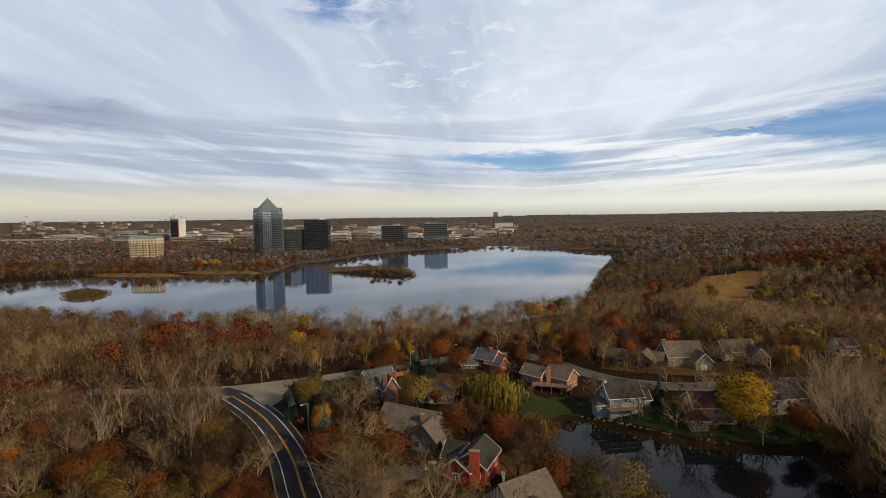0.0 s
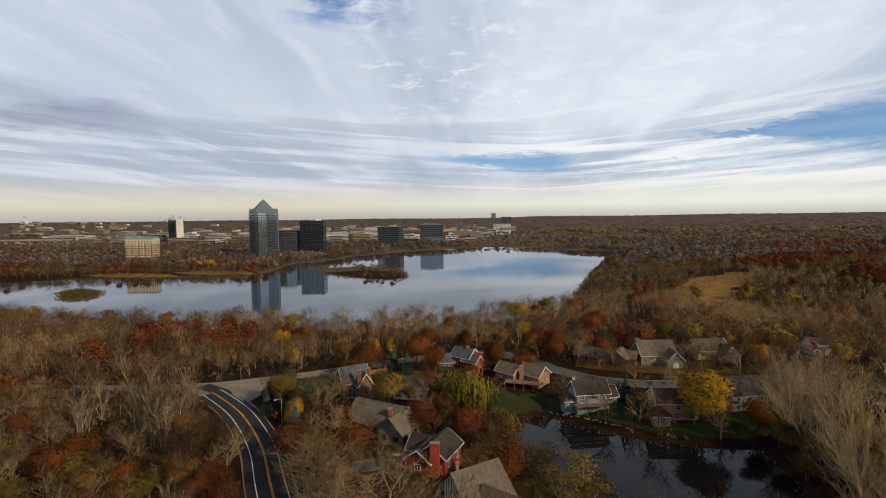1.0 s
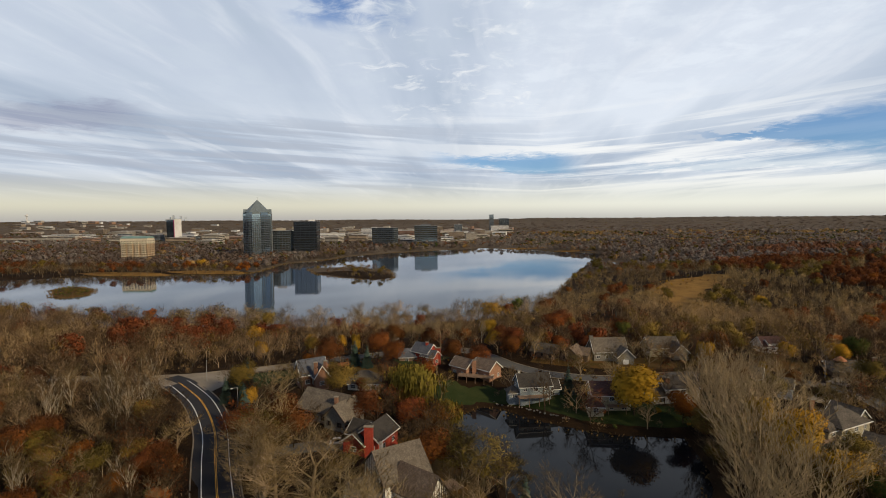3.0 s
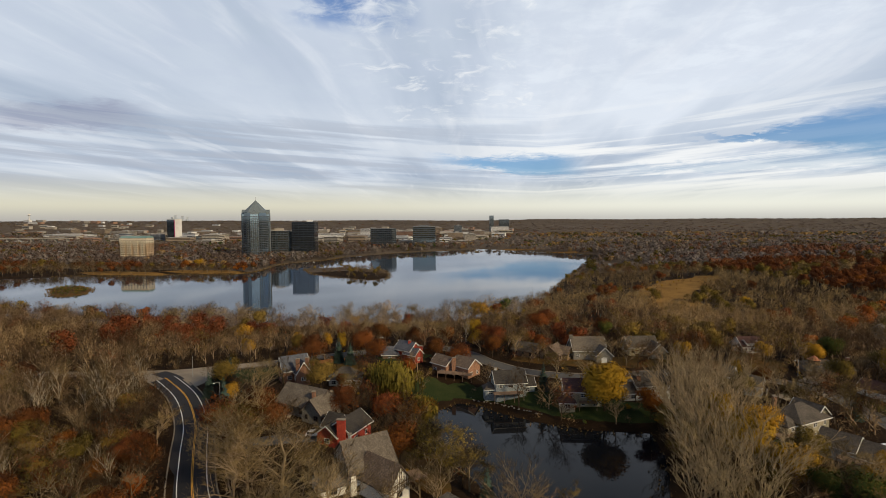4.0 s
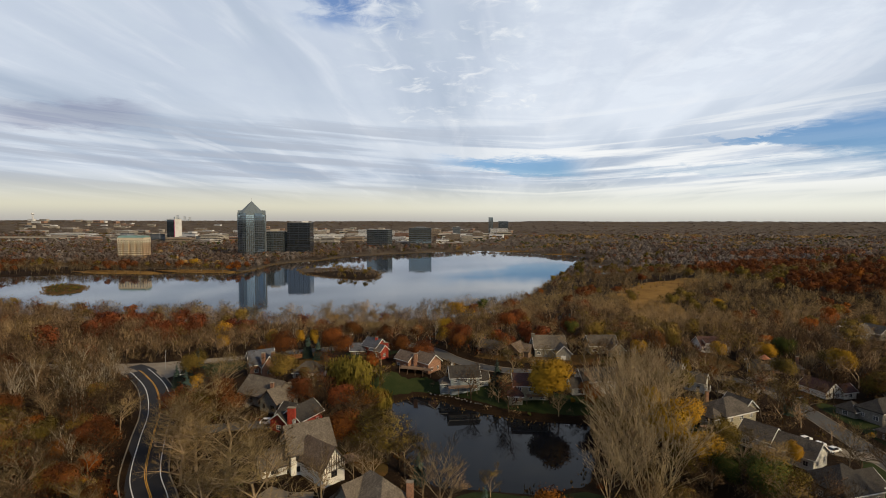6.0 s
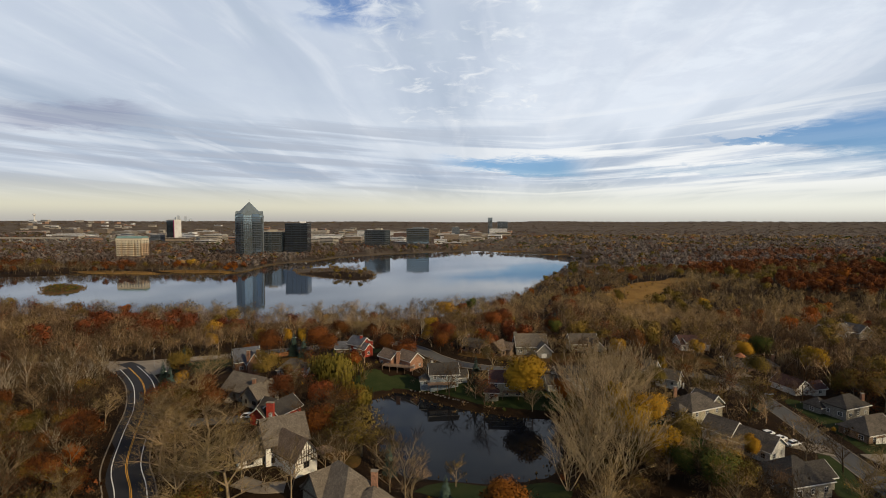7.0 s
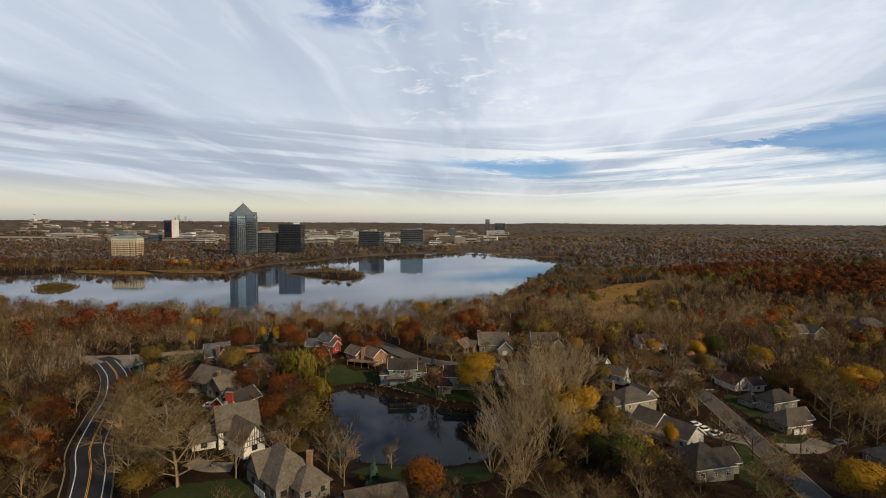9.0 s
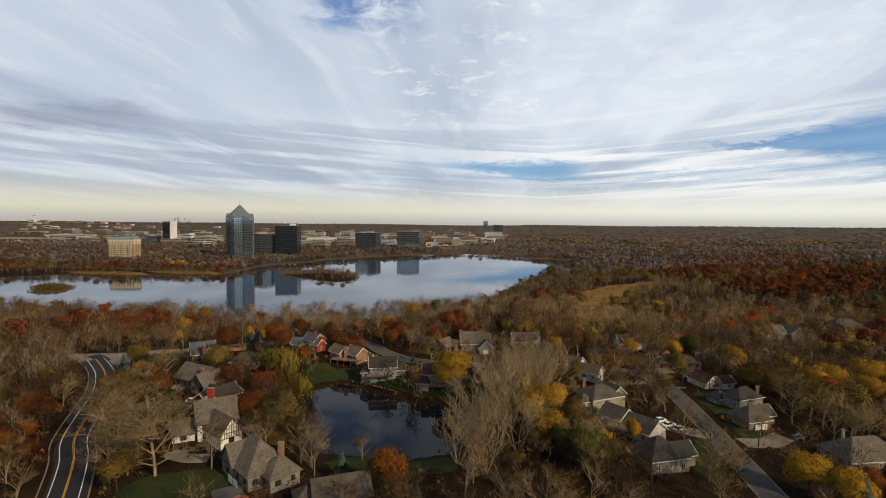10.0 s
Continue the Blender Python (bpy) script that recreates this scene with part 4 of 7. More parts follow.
def dry(x, y, margin=2.5):
    x, y = np.asarray(x, float), np.asarray(y, float)
    d = np.minimum(outline_distance(LAKE, x, y), outline_distance(INLET, x, y))
    return (d > margin) & (outline_distance(POND, x, y) > 1.5)


# stands of one kind that show in the woods
DRIFTS = [("grey", 80, 88, 10), ("brown", 98, 84, 8),
          ("orange", -405, 642, 14), ("yellow", -382, 650, 14), ("orange", -360, 660, 10), ("yellow", -500, 682, 9),
          ("grey", 85, 68, 14), ("thin", 104, 66, 12), ("grey", 118, 62, 12), ("brown", 66, 48, 14), ("grey", 90, 45, 16), ("brown", 125, 80, 8),
          ("russet", -168, 229, 12), ("russet", -124, 214, 13), ("russet", -95, 243, 12), ("russet", -92, 97, 6), ("russet", -47, 79, 8), ("russet", -33, 64, 6), ("russet", -60, 69, 6), ("russet", -57, 84, 4), ("russet", -147, 140, 10), ("brown", -75, 110, 22), ("grey", -110, 130, 26),
          ("russet", 342, 433, 48), ("russet", 356, 620, 70), ("russet", 290, 540, 42), ("russet", 412, 490, 42), ("russet", 470, 760, 80), ("red", 330, 300, 5), ("russet", 300, 262, 16),
          ("tan", 172, 310, 34), ("tan", 237, 358, 42), ("tan", 257, 460, 38), ("tan", 130, 335, 30), ("pale", 330, 360, 14), ("grey", 200, 560, 60), ("grey", 300, 700, 60),
          ("brown", 255, 212, 22), ("brown", 215, 250, 26), ("olive", 262, 172, 16), ("grey", 240, 235, 14), ("olive", 300, 205, 20), ("thin", 40, 290, 22), ("grey", 10, 285, 20), ("brown", -150, 180, 26), ("grey", -110, 170, 18)]


def choose(rnd, x, y, weights):
    """A kind, in drifts of like colour over the plan."""
    for kind, cx, cy, r in DRIFTS:
        if (x - cx) ** 2 + (y - cy) ** 2 < r * r and rnd.random() < 0.8:
            return kind
    keys = list(weights)
    w = []
    for i, k in enumerate(keys):
        n = noise.noise(Vector((x / 55.0 + i * 9.1, y / 55.0, i * 3.7)))
        w.append(weights[k] * math.exp(5.5 * n))
    return rnd.choices(keys, w)[0]


LEFT = {"grey": 6, "tan": 2, "brown": 4.5, "thin": 2.5, "russet": 0.7, "orange": 0.1, "thinrust": 0.6, "olive": 0.6, "pale": 0.6}
STRIP = {"grey": 5, "tan": 3.5, "brown": 4, "thin": 4, "thinrust": 2.0, "russet": 0.7, "olive": 0.6, "yellow": 0.22, "orange": 0.12, "pale": 1.2}
GARDEN = {"grey": 3.5, "tan": 2.5, "brown": 4, "thin": 3, "russet": 0.9, "thinrust": 2.2, "olive": 0.6, "spruce": 0.25, "orange": 0.1}
RIGHT = {"grey": 5, "tan": 5, "brown": 3, "thin": 1.8, "russet": 0.6, "olive": 1.0, "orange": 0.08, "red": 0.05, "green": 0.1, "thinrust": 1.0, "yellow": 0.15}
HILL = {"grey": 4.5, "tan": 2.5, "brown": 3.5, "russet": 1.5, "red": 0.06, "olive": 1.2, "orange": 0.25, "thinrust": 1.5, "green": 0.1, "yellow": 0.15}
FAR = {"brown": 4, "olive": 2.0, "orange": 1.6, "yellow": 1.4, "russet": 1.0, "grey": 6, "green": 0.6, "spruce": 0.15, "thin": 3}
TOWN = {"brown": 5, "olive": 1.2, "russet": 1.2, "grey": 5, "green": 0.3, "thin": 2}
HORIZON = {"grey": 6, "thin": 2, "brown": 6, "olive": 0.8, "russet": 0.4}
BANK = {"russet": 1.6, "brown": 6, "thinrust": 3, "grey": 5, "olive": 0.8, "orange": 0.1}


def zone(x, y):
    if y < 320:
        if x < near_x(y) - 6:
            return LEFT
        if x < 75 and y > upper_y(x):
            return STRIP
        if x > 95 and y > 212 or x > 202:
            return RIGHT
        return GARDEN
    if y < 1150 and x > 40:
        return HILL if x > 260 and y > 380 else RIGHT
    if x < -90 and y < 1050:
        return BANK
    if y > 2300:
        return HORIZON
    return FAR if x > -60 else TOWN


def near_x(y):
    return float(np.interp(y, MAIN[::-1, 1], MAIN[::-1, 0])) if y < 160 else -100.0


def upper_y(x):
    k = [(-400, 150), (-170, 150), (-95, 158), (-61, 179), (-43, 195), (-17, 213), (4, 219), (20, 212), (75, 190), (400, 190)]
    return float(np.interp(x, [a_ for a_, _ in k], [b_ for _, b_ in k]))


# single trees that stand out
for kind, x, y, s, wd in (
        ("willow", 0.3, 153, 1.3, 1.05), ("willow", 11.8, 141, 0.85, 0.75), ("yellow", 71.5, 151.5, 1.25, 1.3), ("amber", 23.5, 101, 1.0, 1.3), ("amber", 29, 97, 0.7, 1.1), ("brown", 12, 121, 0.9, 1.1), ("amber", 9, 128, 0.85, 1.0),
        ("spruce", -56, 138, 1.2, 1.0), ("spruce", -66, 146.5, 0.72, 1.1), ("spruce", -61, 133, 0.8, 1.0), ("spruce", -44, 113, 1.25, 1.0), ("spruce", -33, 184, 0.95, 1.1), ("spruce", -27, 181, 0.8, 1.2), ("spruce", 156, 161, 0.75, 1.3),
        ("yellow", -50, 127, 0.6, 0.9), ("russet", -33, 112, 1.0, 1.2), ("russet", -27, 107, 0.85, 1.2), ("russet", -13, 128, 0.8, 1.2), ("russet", 0, 131, 0.8, 1.2), ("red", -21, 151, 0.55, 0.8),
        ("big", 4.5, 64, 1.15, 1.25), ("big", -13, 84, 1.05, 1.25), ("big", -6, 71, 1.0, 1.3), ("big", -20, 81, 0.95, 1.2), ("big", -31, 93, 0.95, 1.2), ("big", -28, 88, 1.0, 1.1), ("big", -24, 82, 1.0, 1.1), ("big", -20, 75, 0.95, 1.1), ("amber", -34, 99, 0.8, 1.1), ("big", -4, 59, 0.9, 1.2), ("grey", -37, 106, 1.0, 1.2), ("russet", -40, 103, 0.9, 1.1), ("russet", -33, 99, 0.8, 1.1), ("big", -2, 225, 0.95, 1.0), ("big", 9, 226, 0.85, 1.1), ("big", -38, 232, 0.9, 1.0), ("thin", 52, 88, 0.6, 0.8),
        ("cottonwood", 88, 107, 1.0, 1.15), ("cottonwood", 95, 119, 0.95, 1.1), ("cottonwood", 86, 95, 0.8, 1.1), ("cottonwood", 101, 131, 0.95, 1.0), ("cottonwood", 93, 142, 0.9, 1.0), ("cottonwood", 108, 147, 0.85, 1.0), ("cottonwood", 98, 156, 0.9, 1.0), ("cottonwood", 104, 166, 0.8, 1.0), ("cottonwood", 88, 84, 0.8, 1.2), ("cottonwood", 80, 88, 0.7, 1.2), ("cottonwood", 97, 99, 0.9, 1.2), ("cottonwood", 92, 131, 0.9, 1.1), ("grey", 104, 139, 1.2, 1.1), ("cottonwood", 110, 170, 0.8, 1.0), ("cottonwood", 112, 158, 0.85, 1.0),
        ("yellow", 100, 112, 1.15, 1.0), ("yellow", 108, 127, 1.05, 1.05), ("yellow", 105, 104, 0.95, 1.1), ("yellow", 99, 128, 1.25, 0.6), ("yellow", 122, 100, 0.75, 0.8), ("yellow", 134, 114.5, 0.62, 0.75), ("green", 116, 92, 1.0, 1.0), ("green", 110, 97, 0.8, 1.0), ("olive", 122, 92, 0.85, 0.9),
        ("brown", 149, 112, 0.85, 1.1), ("brown", 157.5, 113.5, 0.85, 1.1), ("brown", 146, 166, 0.95, 1.15), ("yellow", 118, 216, 0.85, 0.9), ("yellow", 133, 196, 0.7, 0.5), ("brown", 96, 206, 0.9, 1.2), ("grey", 107, 208, 0.9, 1.2), ("grey", 86, 212, 0.95, 1.2),
        ("yellow", 160, 232, 0.75, 1.1), ("orange", 72, 232, 0.85, 0.9), ("green", 92, 258, 0.85, 0.9), ("yellow", 24, 226, 0.75, 1.1), ("olive", 34, 222, 0.8, 1.2), ("yellow", 20, 250, 0.8, 1.0), ("orange", 22, 258, 0.8, 0.7), ("russet", 56, 262, 1.0, 1.1), ("russet", 62, 275, 1.0, 1.0), ("red", 58, 226, 0.65, 0.8),
        ("yellow", 174, 92, 0.85, 1.3), ("yellow", 181, 86, 0.8, 1.3), ("orange", 192, 96, 0.62, 1.1), ("yellow", 222, 176, 1.1, 1.0), ("yellow", 231, 182, 1.1, 1.1), ("yellow", 238, 170, 1.0, 1.1), ("orange", 228, 168, 0.9, 1.0), ("yellow", 250, 190, 1.1, 1.2), ("red", 282, 300, 0.8, 0.7), ("orange", 206, 318, 0.95, 0.8), ("orange", 232, 322, 0.9, 0.8),
        ("yellow", -77, 190, 0.7, 0.8), ("yellow", -46, 206, 0.75, 0.6), ("yellow", -40, 210, 0.7, 0.6), ("olive", -58, 201, 0.8, 0.8), ("yellow", -62, 210, 0.7, 0.7)):
    plant(kind, x, y, s * (1.0 if kind in ("willow", "spruce", "big", "cottonwood") else 1.2), wide=wd)

# thick growth on the pond's far bank
rp = random.Random(9)
for k in range(26):
    x, y = rp.uniform(84, 104), rp.uniform(88, 150)
    if dry(x, y, 2):
        plant(rp.choice(["olive", "brown", "thin", "brown", "grey", "shrub"]), x, y, rp.uniform(0.45, 0.8), wide=1.2)
# birches by the bend
rb = random.Random(5)
for k in range(36):
    x, y = rb.uniform(-108, -76), rb.uniform(108, 146)
    if free(x, y):
        plant("pale", x, y, rb.uniform(0.95, 1.35))
# a row of pale trees on the shore
for k in range(30):
    x = -6 + k * 2.6 + rb.uniform(-1, 1)
    y = float(np.interp(x, [-10, 0, 40, 70], [318, 320, 345, 385])) + rb.uniform(-14, 0)
    if dry(x, y, 2):
        plant("pale", x, y, rb.uniform(0.85, 1.2))

# tall bare trees that stand out along the lake shore
for k, x in enumerate((-262, -250, -205, -178, -152, -130, -112, -88, -60, -52, -44, -38, -20, 12, 24, 46)):
    y = 360.0
    while not dry(x, y, 5.0) and y > 150:
        y -= 3.0
    plant("big", x, y - 1 - 3 * (k % 3), 0.85 + 0.12 * (k % 3), wide=1.15)

# every other tree of the near gardens and wood edges
rn = random.Random(11)
counts = {}
near_spots, mid_spots = [], []
for gy0 in np.arange(30, 330, 8.2):
    for gx0 in np.arange(-360, 440, 8.2):
        x, y = float(gx0 + rn.uniform(-3.1, 3.1)), float(gy0 + rn.uniform(-3.1, 3.1))
        if abs(x - 45) > 1.2 * (y + 62) + 25 or not free(x, y) or not dry(x, y):
            continue
        zn = zone(x, y)
        if zn is LEFT and -106 < x < -78 and 106 < y < 146 and rn.random() < 0.75:
            continue
        if zn is GARDEN and rn.random() < 0.42:
            continue
        kind = choose(rn, x, y, zn)
        sc = rn.uniform(0.75, 1.3) if zn is GARDEN else rn.uniform(0.95, 1.4) if zn is RIGHT else rn.uniform(0.6, 0.95) if zn is LEFT and x > -125 and y < 140 else rn.uniform(0.78, 1.2) if zn is STRIP else rn.uniform(1.0, 1.5)
        close = (zn is LEFT and x > -105 and y < 158) or zn is GARDEN or (zn is STRIP and -90 < x < 75 and y < upper_y(x) + 26) or (zn is RIGHT and y < 240 and x < 215)
        (near_spots if close else mid_spots).append((kind, x, y, sc))
for _ in range(420):
    x, y = rn.uniform(-175, -25), rn.uniform(36, 165)
    if zone(x, y) is LEFT and free(x, y) and abs(x - 45) < 1.2 * (y + 62) + 25:
        near_spots.append((choose(rn, x, y, LEFT), x, y, rn.uniform(0.55, 0.95)))
near_spots.sort(key=lambda s: math.hypot(s[1] - 30, s[2] - 30))
for kind, x, y, sc in near_spots:
    counts[kind] = counts.get(kind, 0) + 1
    if counts[kind] <= 78:
        plant(kind, x, y, sc)
    else:
        mid_spots.append((kind, x, y, sc))

# shrubs along gardens and pond
for k in range(95):
    x, y = rn.uniform(-48, 190), rn.uniform(60, 215)
    if free(x, y, 1.0, False) and dry(x, y):
        plant("shrub", x, y, rn.uniform(0.6, 1.4))

# woods in the middle distance
rm = random.Random(21)
back_spots = []
for y0, y1, step in ((330, 640, 10.6), (640, 1180, 11.0)):
    for gy0 in np.arange(y0, y1, step):
        for gx0 in np.arange(-1400, 1400, step):
            x, y = float(gx0 + rm.uniform(-0.45, 0.45) * step), float(gy0 + rm.uniform(-0.45, 0.45) * step)
            if abs(x - 10) > 1.15 * y + 60 or not free(x, y):
                continue
            if x < 60 and y > 940 and rm.random() < 0.4:
                continue
            spot = (choose(rm, x, y, zone(x, y)), x, y, (rm.uniform(0.9, 1.35) if x > 150 or y < 400 else rm.uniform(0.65, 0.95)) if x > 40 else rm.uniform(0.9, 1.3))
            (mid_spots if y < 640 else back_spots).append(spot)
# scrub on the meadow
for _ in range(90):
    x, y = rm.uniform(145, 245), rm.uniform(335, 525)
    mid_spots.append((rm.choice(["brown", "olive", "thinrust", "grey", "yellow"]), x, y, rm.uniform(0.15, 0.38)))
ok = dry(np.array([s[1] for s in mid_spots]), np.array([s[2] for s in mid_spots]), 3.0)
mid_spots = [s for s, good in zip(mid_spots, ok) if good]
ok = dry(np.array([s[1] for s in back_spots]), np.array([s[2] for s in back_spots]), 3.0)
back_spots = [s for s, good in zip(back_spots, ok) if good]
island = [(rm.choice(["brown", "brown", "thin", "olive", "thinrust", "grey"]), x, y, rm.uniform(0.35, 0.6) + 0.5 * (x > -160) * rm.random()) for x, y in ((rm.uniform(-246, -100), rm.uniform(548, 700)) for _ in range(210)) if float(outline_distance(ISLAND, x, y)) < -3]
islet = [(rm.choice(["brown", "olive", "brown", "green"]), x, y, rm.uniform(0.16, 0.28)) for x, y in ((rm.uniform(-428, -360), rm.uniform(398, 470)) for _ in range(620)) if float(outline_distance(ISLET, x, y)) < -1.5]
woodland("woodland", "mixed bare and russet autumn woods round the lake", [s for s in mid_spots if s[2] < 330], 3)
woodland("woodland_shore", "autumn woods beyond the lake shore and on the low hill", [s for s in mid_spots if s[2] >= 330], 1)
woodland("woodland_back", "brown autumn woods behind the lake", back_spots, 4, 1.0, FAR_MATS)
woodland("island_scrub", "brown and olive scrub on the lake island", island + islet, 1)
rf = random.Random(31)
far_spots = []
for ring, step in ((1180, 22.0), (1700, 35.0), (2400, 52.0), (3300, 80.0)):
    top = {1180: 1700, 1700: 2400, 2400: 3300, 3300: 4650}[ring]
    for gy0 in np.arange(ring, top, step):
        for gx0 in np.arange(-1.18 * top - 100, 1.18 * top + 100, step):
            x, y = float(gx0 + rf.uniform(-0.45, 0.45) * step), float(gy0 + rf.uniform(-0.45, 0.45) * step)
            if abs(x) > 1.18 * y + 100 or (760 < x < 1080 and 1190 < y < 1370):
                continue
            town = -1500 < x < 0 and y < 2300
            if town and rf.random() < 0.5:
                continue
            far_spots.append((choose(rf, x / 3, y / 3 + 3000, zone(x, y)), x, y, rf.uniform(0.8, 1.25) * (1.2 + 0.6 * (ring > 1500) + 0.7 * (ring > 2000) + 0.7 * (ring > 3000))))
good = dry(np.array([s[1] for s in far_spots]), np.array([s[2] for s in far_spots]), 3.0)
far_spots = [s for s, g in zip(far_spots, good) if g]
woodland("woodland_far", "distant brown and amber autumn woods", [s for s in far_spots if s[2] < 2000], 0, 0.6, FAR_MATS)
woodland("woodland_horizon", "brown autumn woods out to the horizon, paled by painted haze", [s for s in far_spots if s[2] >= 2000], 0, 0.13, FAR_MATS)

# undergrowth in the near woods
ru = random.Random(51)
low_spots = []
for gy0 in np.arange(40, 330, 7.0):
    for gx0 in np.arange(-300, 330, 7.0):
        x, y = float(gx0 + ru.uniform(-2.4, 2.4)), float(gy0 + ru.uniform(-2.4, 2.4))
        if abs(x - 45) > 1.2 * (y + 62) + 25 or not free(x, y) or zone(x, y) is GARDEN and ru.random() < 0.35:
            continue
        for _ in range(2 if zone(x, y) is LEFT else 1):
            x, y = x + ru.uniform(-1, 1), y + ru.uniform(-1, 1)
            low_spots.append((choose(ru, x, y, {"brown": 4, "grey": 3, "thinrust": 3, "thin": 2, "olive": 0.8, "russet": 0.6}), x, y, ru.uniform(0.6, 1.3)))
ok = dry(np.array([s[1] for s in low_spots]), np.array([s[2] for s in low_spots]), 1.5)
woodland("undergrowth", "brown brushy undergrowth on the woodland floor", [s for s, g in zip(low_spots, ok) if g], 2)

# reeds along the shores
V, T = [], []
rr_ = random.Random(41)
for poly, n, hgt in ((LAKE, 5200, 1.7), (ISLAND, 900, 1.6), (ISLET, 600, 1.1), (POND, 500, 0.8)):
    pts = curve_points(poly + [poly[0]], 1.0)
    if poly is LAKE:
        pts = pts[(np.abs(pts[:, 0]) < 0.9 * pts[:, 1] + 40) & (pts[:, 1] > 440)]
    for _ in range(n):
        q = pts[rr_.randrange(len(pts))] + np.array((rr_.gauss(0, 2.2), rr_.gauss(0, 2.2)))
        z = (POND_Z if poly is POND else 0.0)
        tn = rr_.uniform(0, 3.14)
        w = 0.45 * rr_.uniform(0.5, 1.3)
        k = len(V)
        V += [(q[0] - math.cos(tn) * w, q[1] - math.sin(tn) * w, z - 0.2), (q[0] + math.cos(tn) * w, q[1] + math.sin(tn) * w, z - 0.2), (q[0] + rr_.uniform(-0.3, 0.3), q[1], z + hgt * rr_.uniform(0.5, 1.1))]
        T.append((k, k + 1, k + 2))
tagged(new("reeds", fast_mesh("reeds", V, T, [REED])), "dry tan reeds fringing the water", "reeds", kind="stuff")

# ---- houses ----
BRICK = surface("red_brown_brick", (0.15, 0.075, 0.05), (0.24, 0.13, 0.085), 1.5, 0.9, 0.3, fine_size=0.12)
RED_SIDING = courses("red_siding", (0.27, 0.035, 0.022), (0.36, 0.055, 0.032), 0.2, 0.75)
WHITE_SIDING = courses("white_siding", (0.6, 0.585, 0.54), (0.7, 0.685, 0.64), 0.2, 0.75)
CREAM_SIDING = courses("cream_siding", (0.322, 0.287, 0.203), (0.392, 0.357, 0.259), 0.2, 0.75)
BLUE_SIDING = courses("grey_blue_siding", (0.192, 0.228, 0.256), (0.264, 0.304, 0.328), 0.2, 0.75)
GREY_SIDING = courses("grey_siding", (0.180, 0.171, 0.150), (0.240, 0.228, 0.201), 0.2, 0.75)
SALMON = courses("salmon_cedar_siding", (0.264, 0.136, 0.084), (0.344, 0.188, 0.120), 0.2, 0.8)
BROWN_SIDING = courses("brown_siding", (0.15, 0.10, 0.07), (0.22, 0.15, 0.10), 0.2, 0.8)
STUCCO = surface("white_stucco", (0.64, 0.62, 0.57), (0.74, 0.72, 0.67), 2.0, 0.9, 0.2, fine_size=0.2)
SHAKE = courses("grey_wood_shake", (0.105, 0.087, 0.07), (0.172, 0.146, 0.117), 0.28, 0.95)
SHAKE_BROWN = courses("brown_wood_shake", (0.120, 0.086, 0.064), (0.188, 0.143, 0.109), 0.28, 0.95)
SHINGLE_DARK = courses("charcoal_shingle", (0.034, 0.03, 0.027), (0.058, 0.052, 0.046), 0.25, 0.9)
SHINGLE_GREY = courses("grey_brown_shingle", (0.068, 0.057, 0.047), (0.112, 0.096, 0.079), 0.25, 0.9)
SHINGLE_MAROON = courses("maroon_shingle", (0.065, 0.032, 0.028), (0.10, 0.052, 0.044), 0.25, 0.9)
SLATE = courses("blue_grey_slate", (0.065, 0.072, 0.092), (0.105, 0.112, 0.135), 0.28, 0.8)
TRIM = surface("white_trim_paint", (0.595, 0.586, 0.561), (0.680, 0.671, 0.646), 1.0, 0.6)
DARK_TRIM = surface("dark_trim_paint", (0.055, 0.04, 0.03), (0.085, 0.062, 0.048), 1.0, 0.7)
DECK = surface("weathered_deck_wood", (0.17, 0.11, 0.075), (0.26, 0.18, 0.125), 1.0, 0.9, fine_size=0.14)
PANE = glassy("window_pane", (0.018, 0.022, 0.028))
METAL_GREY = surface("grey_painted_metal", (0.22, 0.22, 0.22), (0.3, 0.3, 0.3), 1.0, 0.5)
COPPER = surface("copper_roofing", (0.42, 0.16, 0.07), (0.52, 0.22, 0.10), 1.0, 0.4, metal=0.6)
STONE = surface("field_stone", (0.12, 0.105, 0.085), (0.24, 0.215, 0.18), 0.6, 0.9, 0.4, vary=0.3)
CANVAS = surface("teal_pool_cover", (0.035, 0.13, 0.15), (0.055, 0.18, 0.20), 2.0, 0.8)


def unwrap(bm):
    layer = bm.loops.layers.uv.new("UVMap")
    bm.normal_update()
    for f in bm.faces:
        n = f.normal
        u = Vector((0, 0, 1)).cross(n)
        u = u.normalized() if u.length > 0.05 else Vector((1, 0, 0))
        v = n.cross(u)
        for lp in f.loops:
            lp[layer].uv = (lp.vert.co.dot(u), lp.vert.co.dot(v))


def prism(bm, section, x0, x1, m):
    """A cross-section in (y, z), drawn out along x."""
    a_ = [bm.verts.new(m @ Vector((x0, y, z))) for y, z in section]
    b_ = [bm.verts.new(m @ Vector((x1, y, z))) for y, z in section]
    n = len(section)
    for i in range(n):
        bm.faces.new((a_[i], a_[(i + 1) % n], b_[(i + 1) % n], b_[i]))
    bm.faces.new(a_[::-1])
    bm.faces.new(b_)


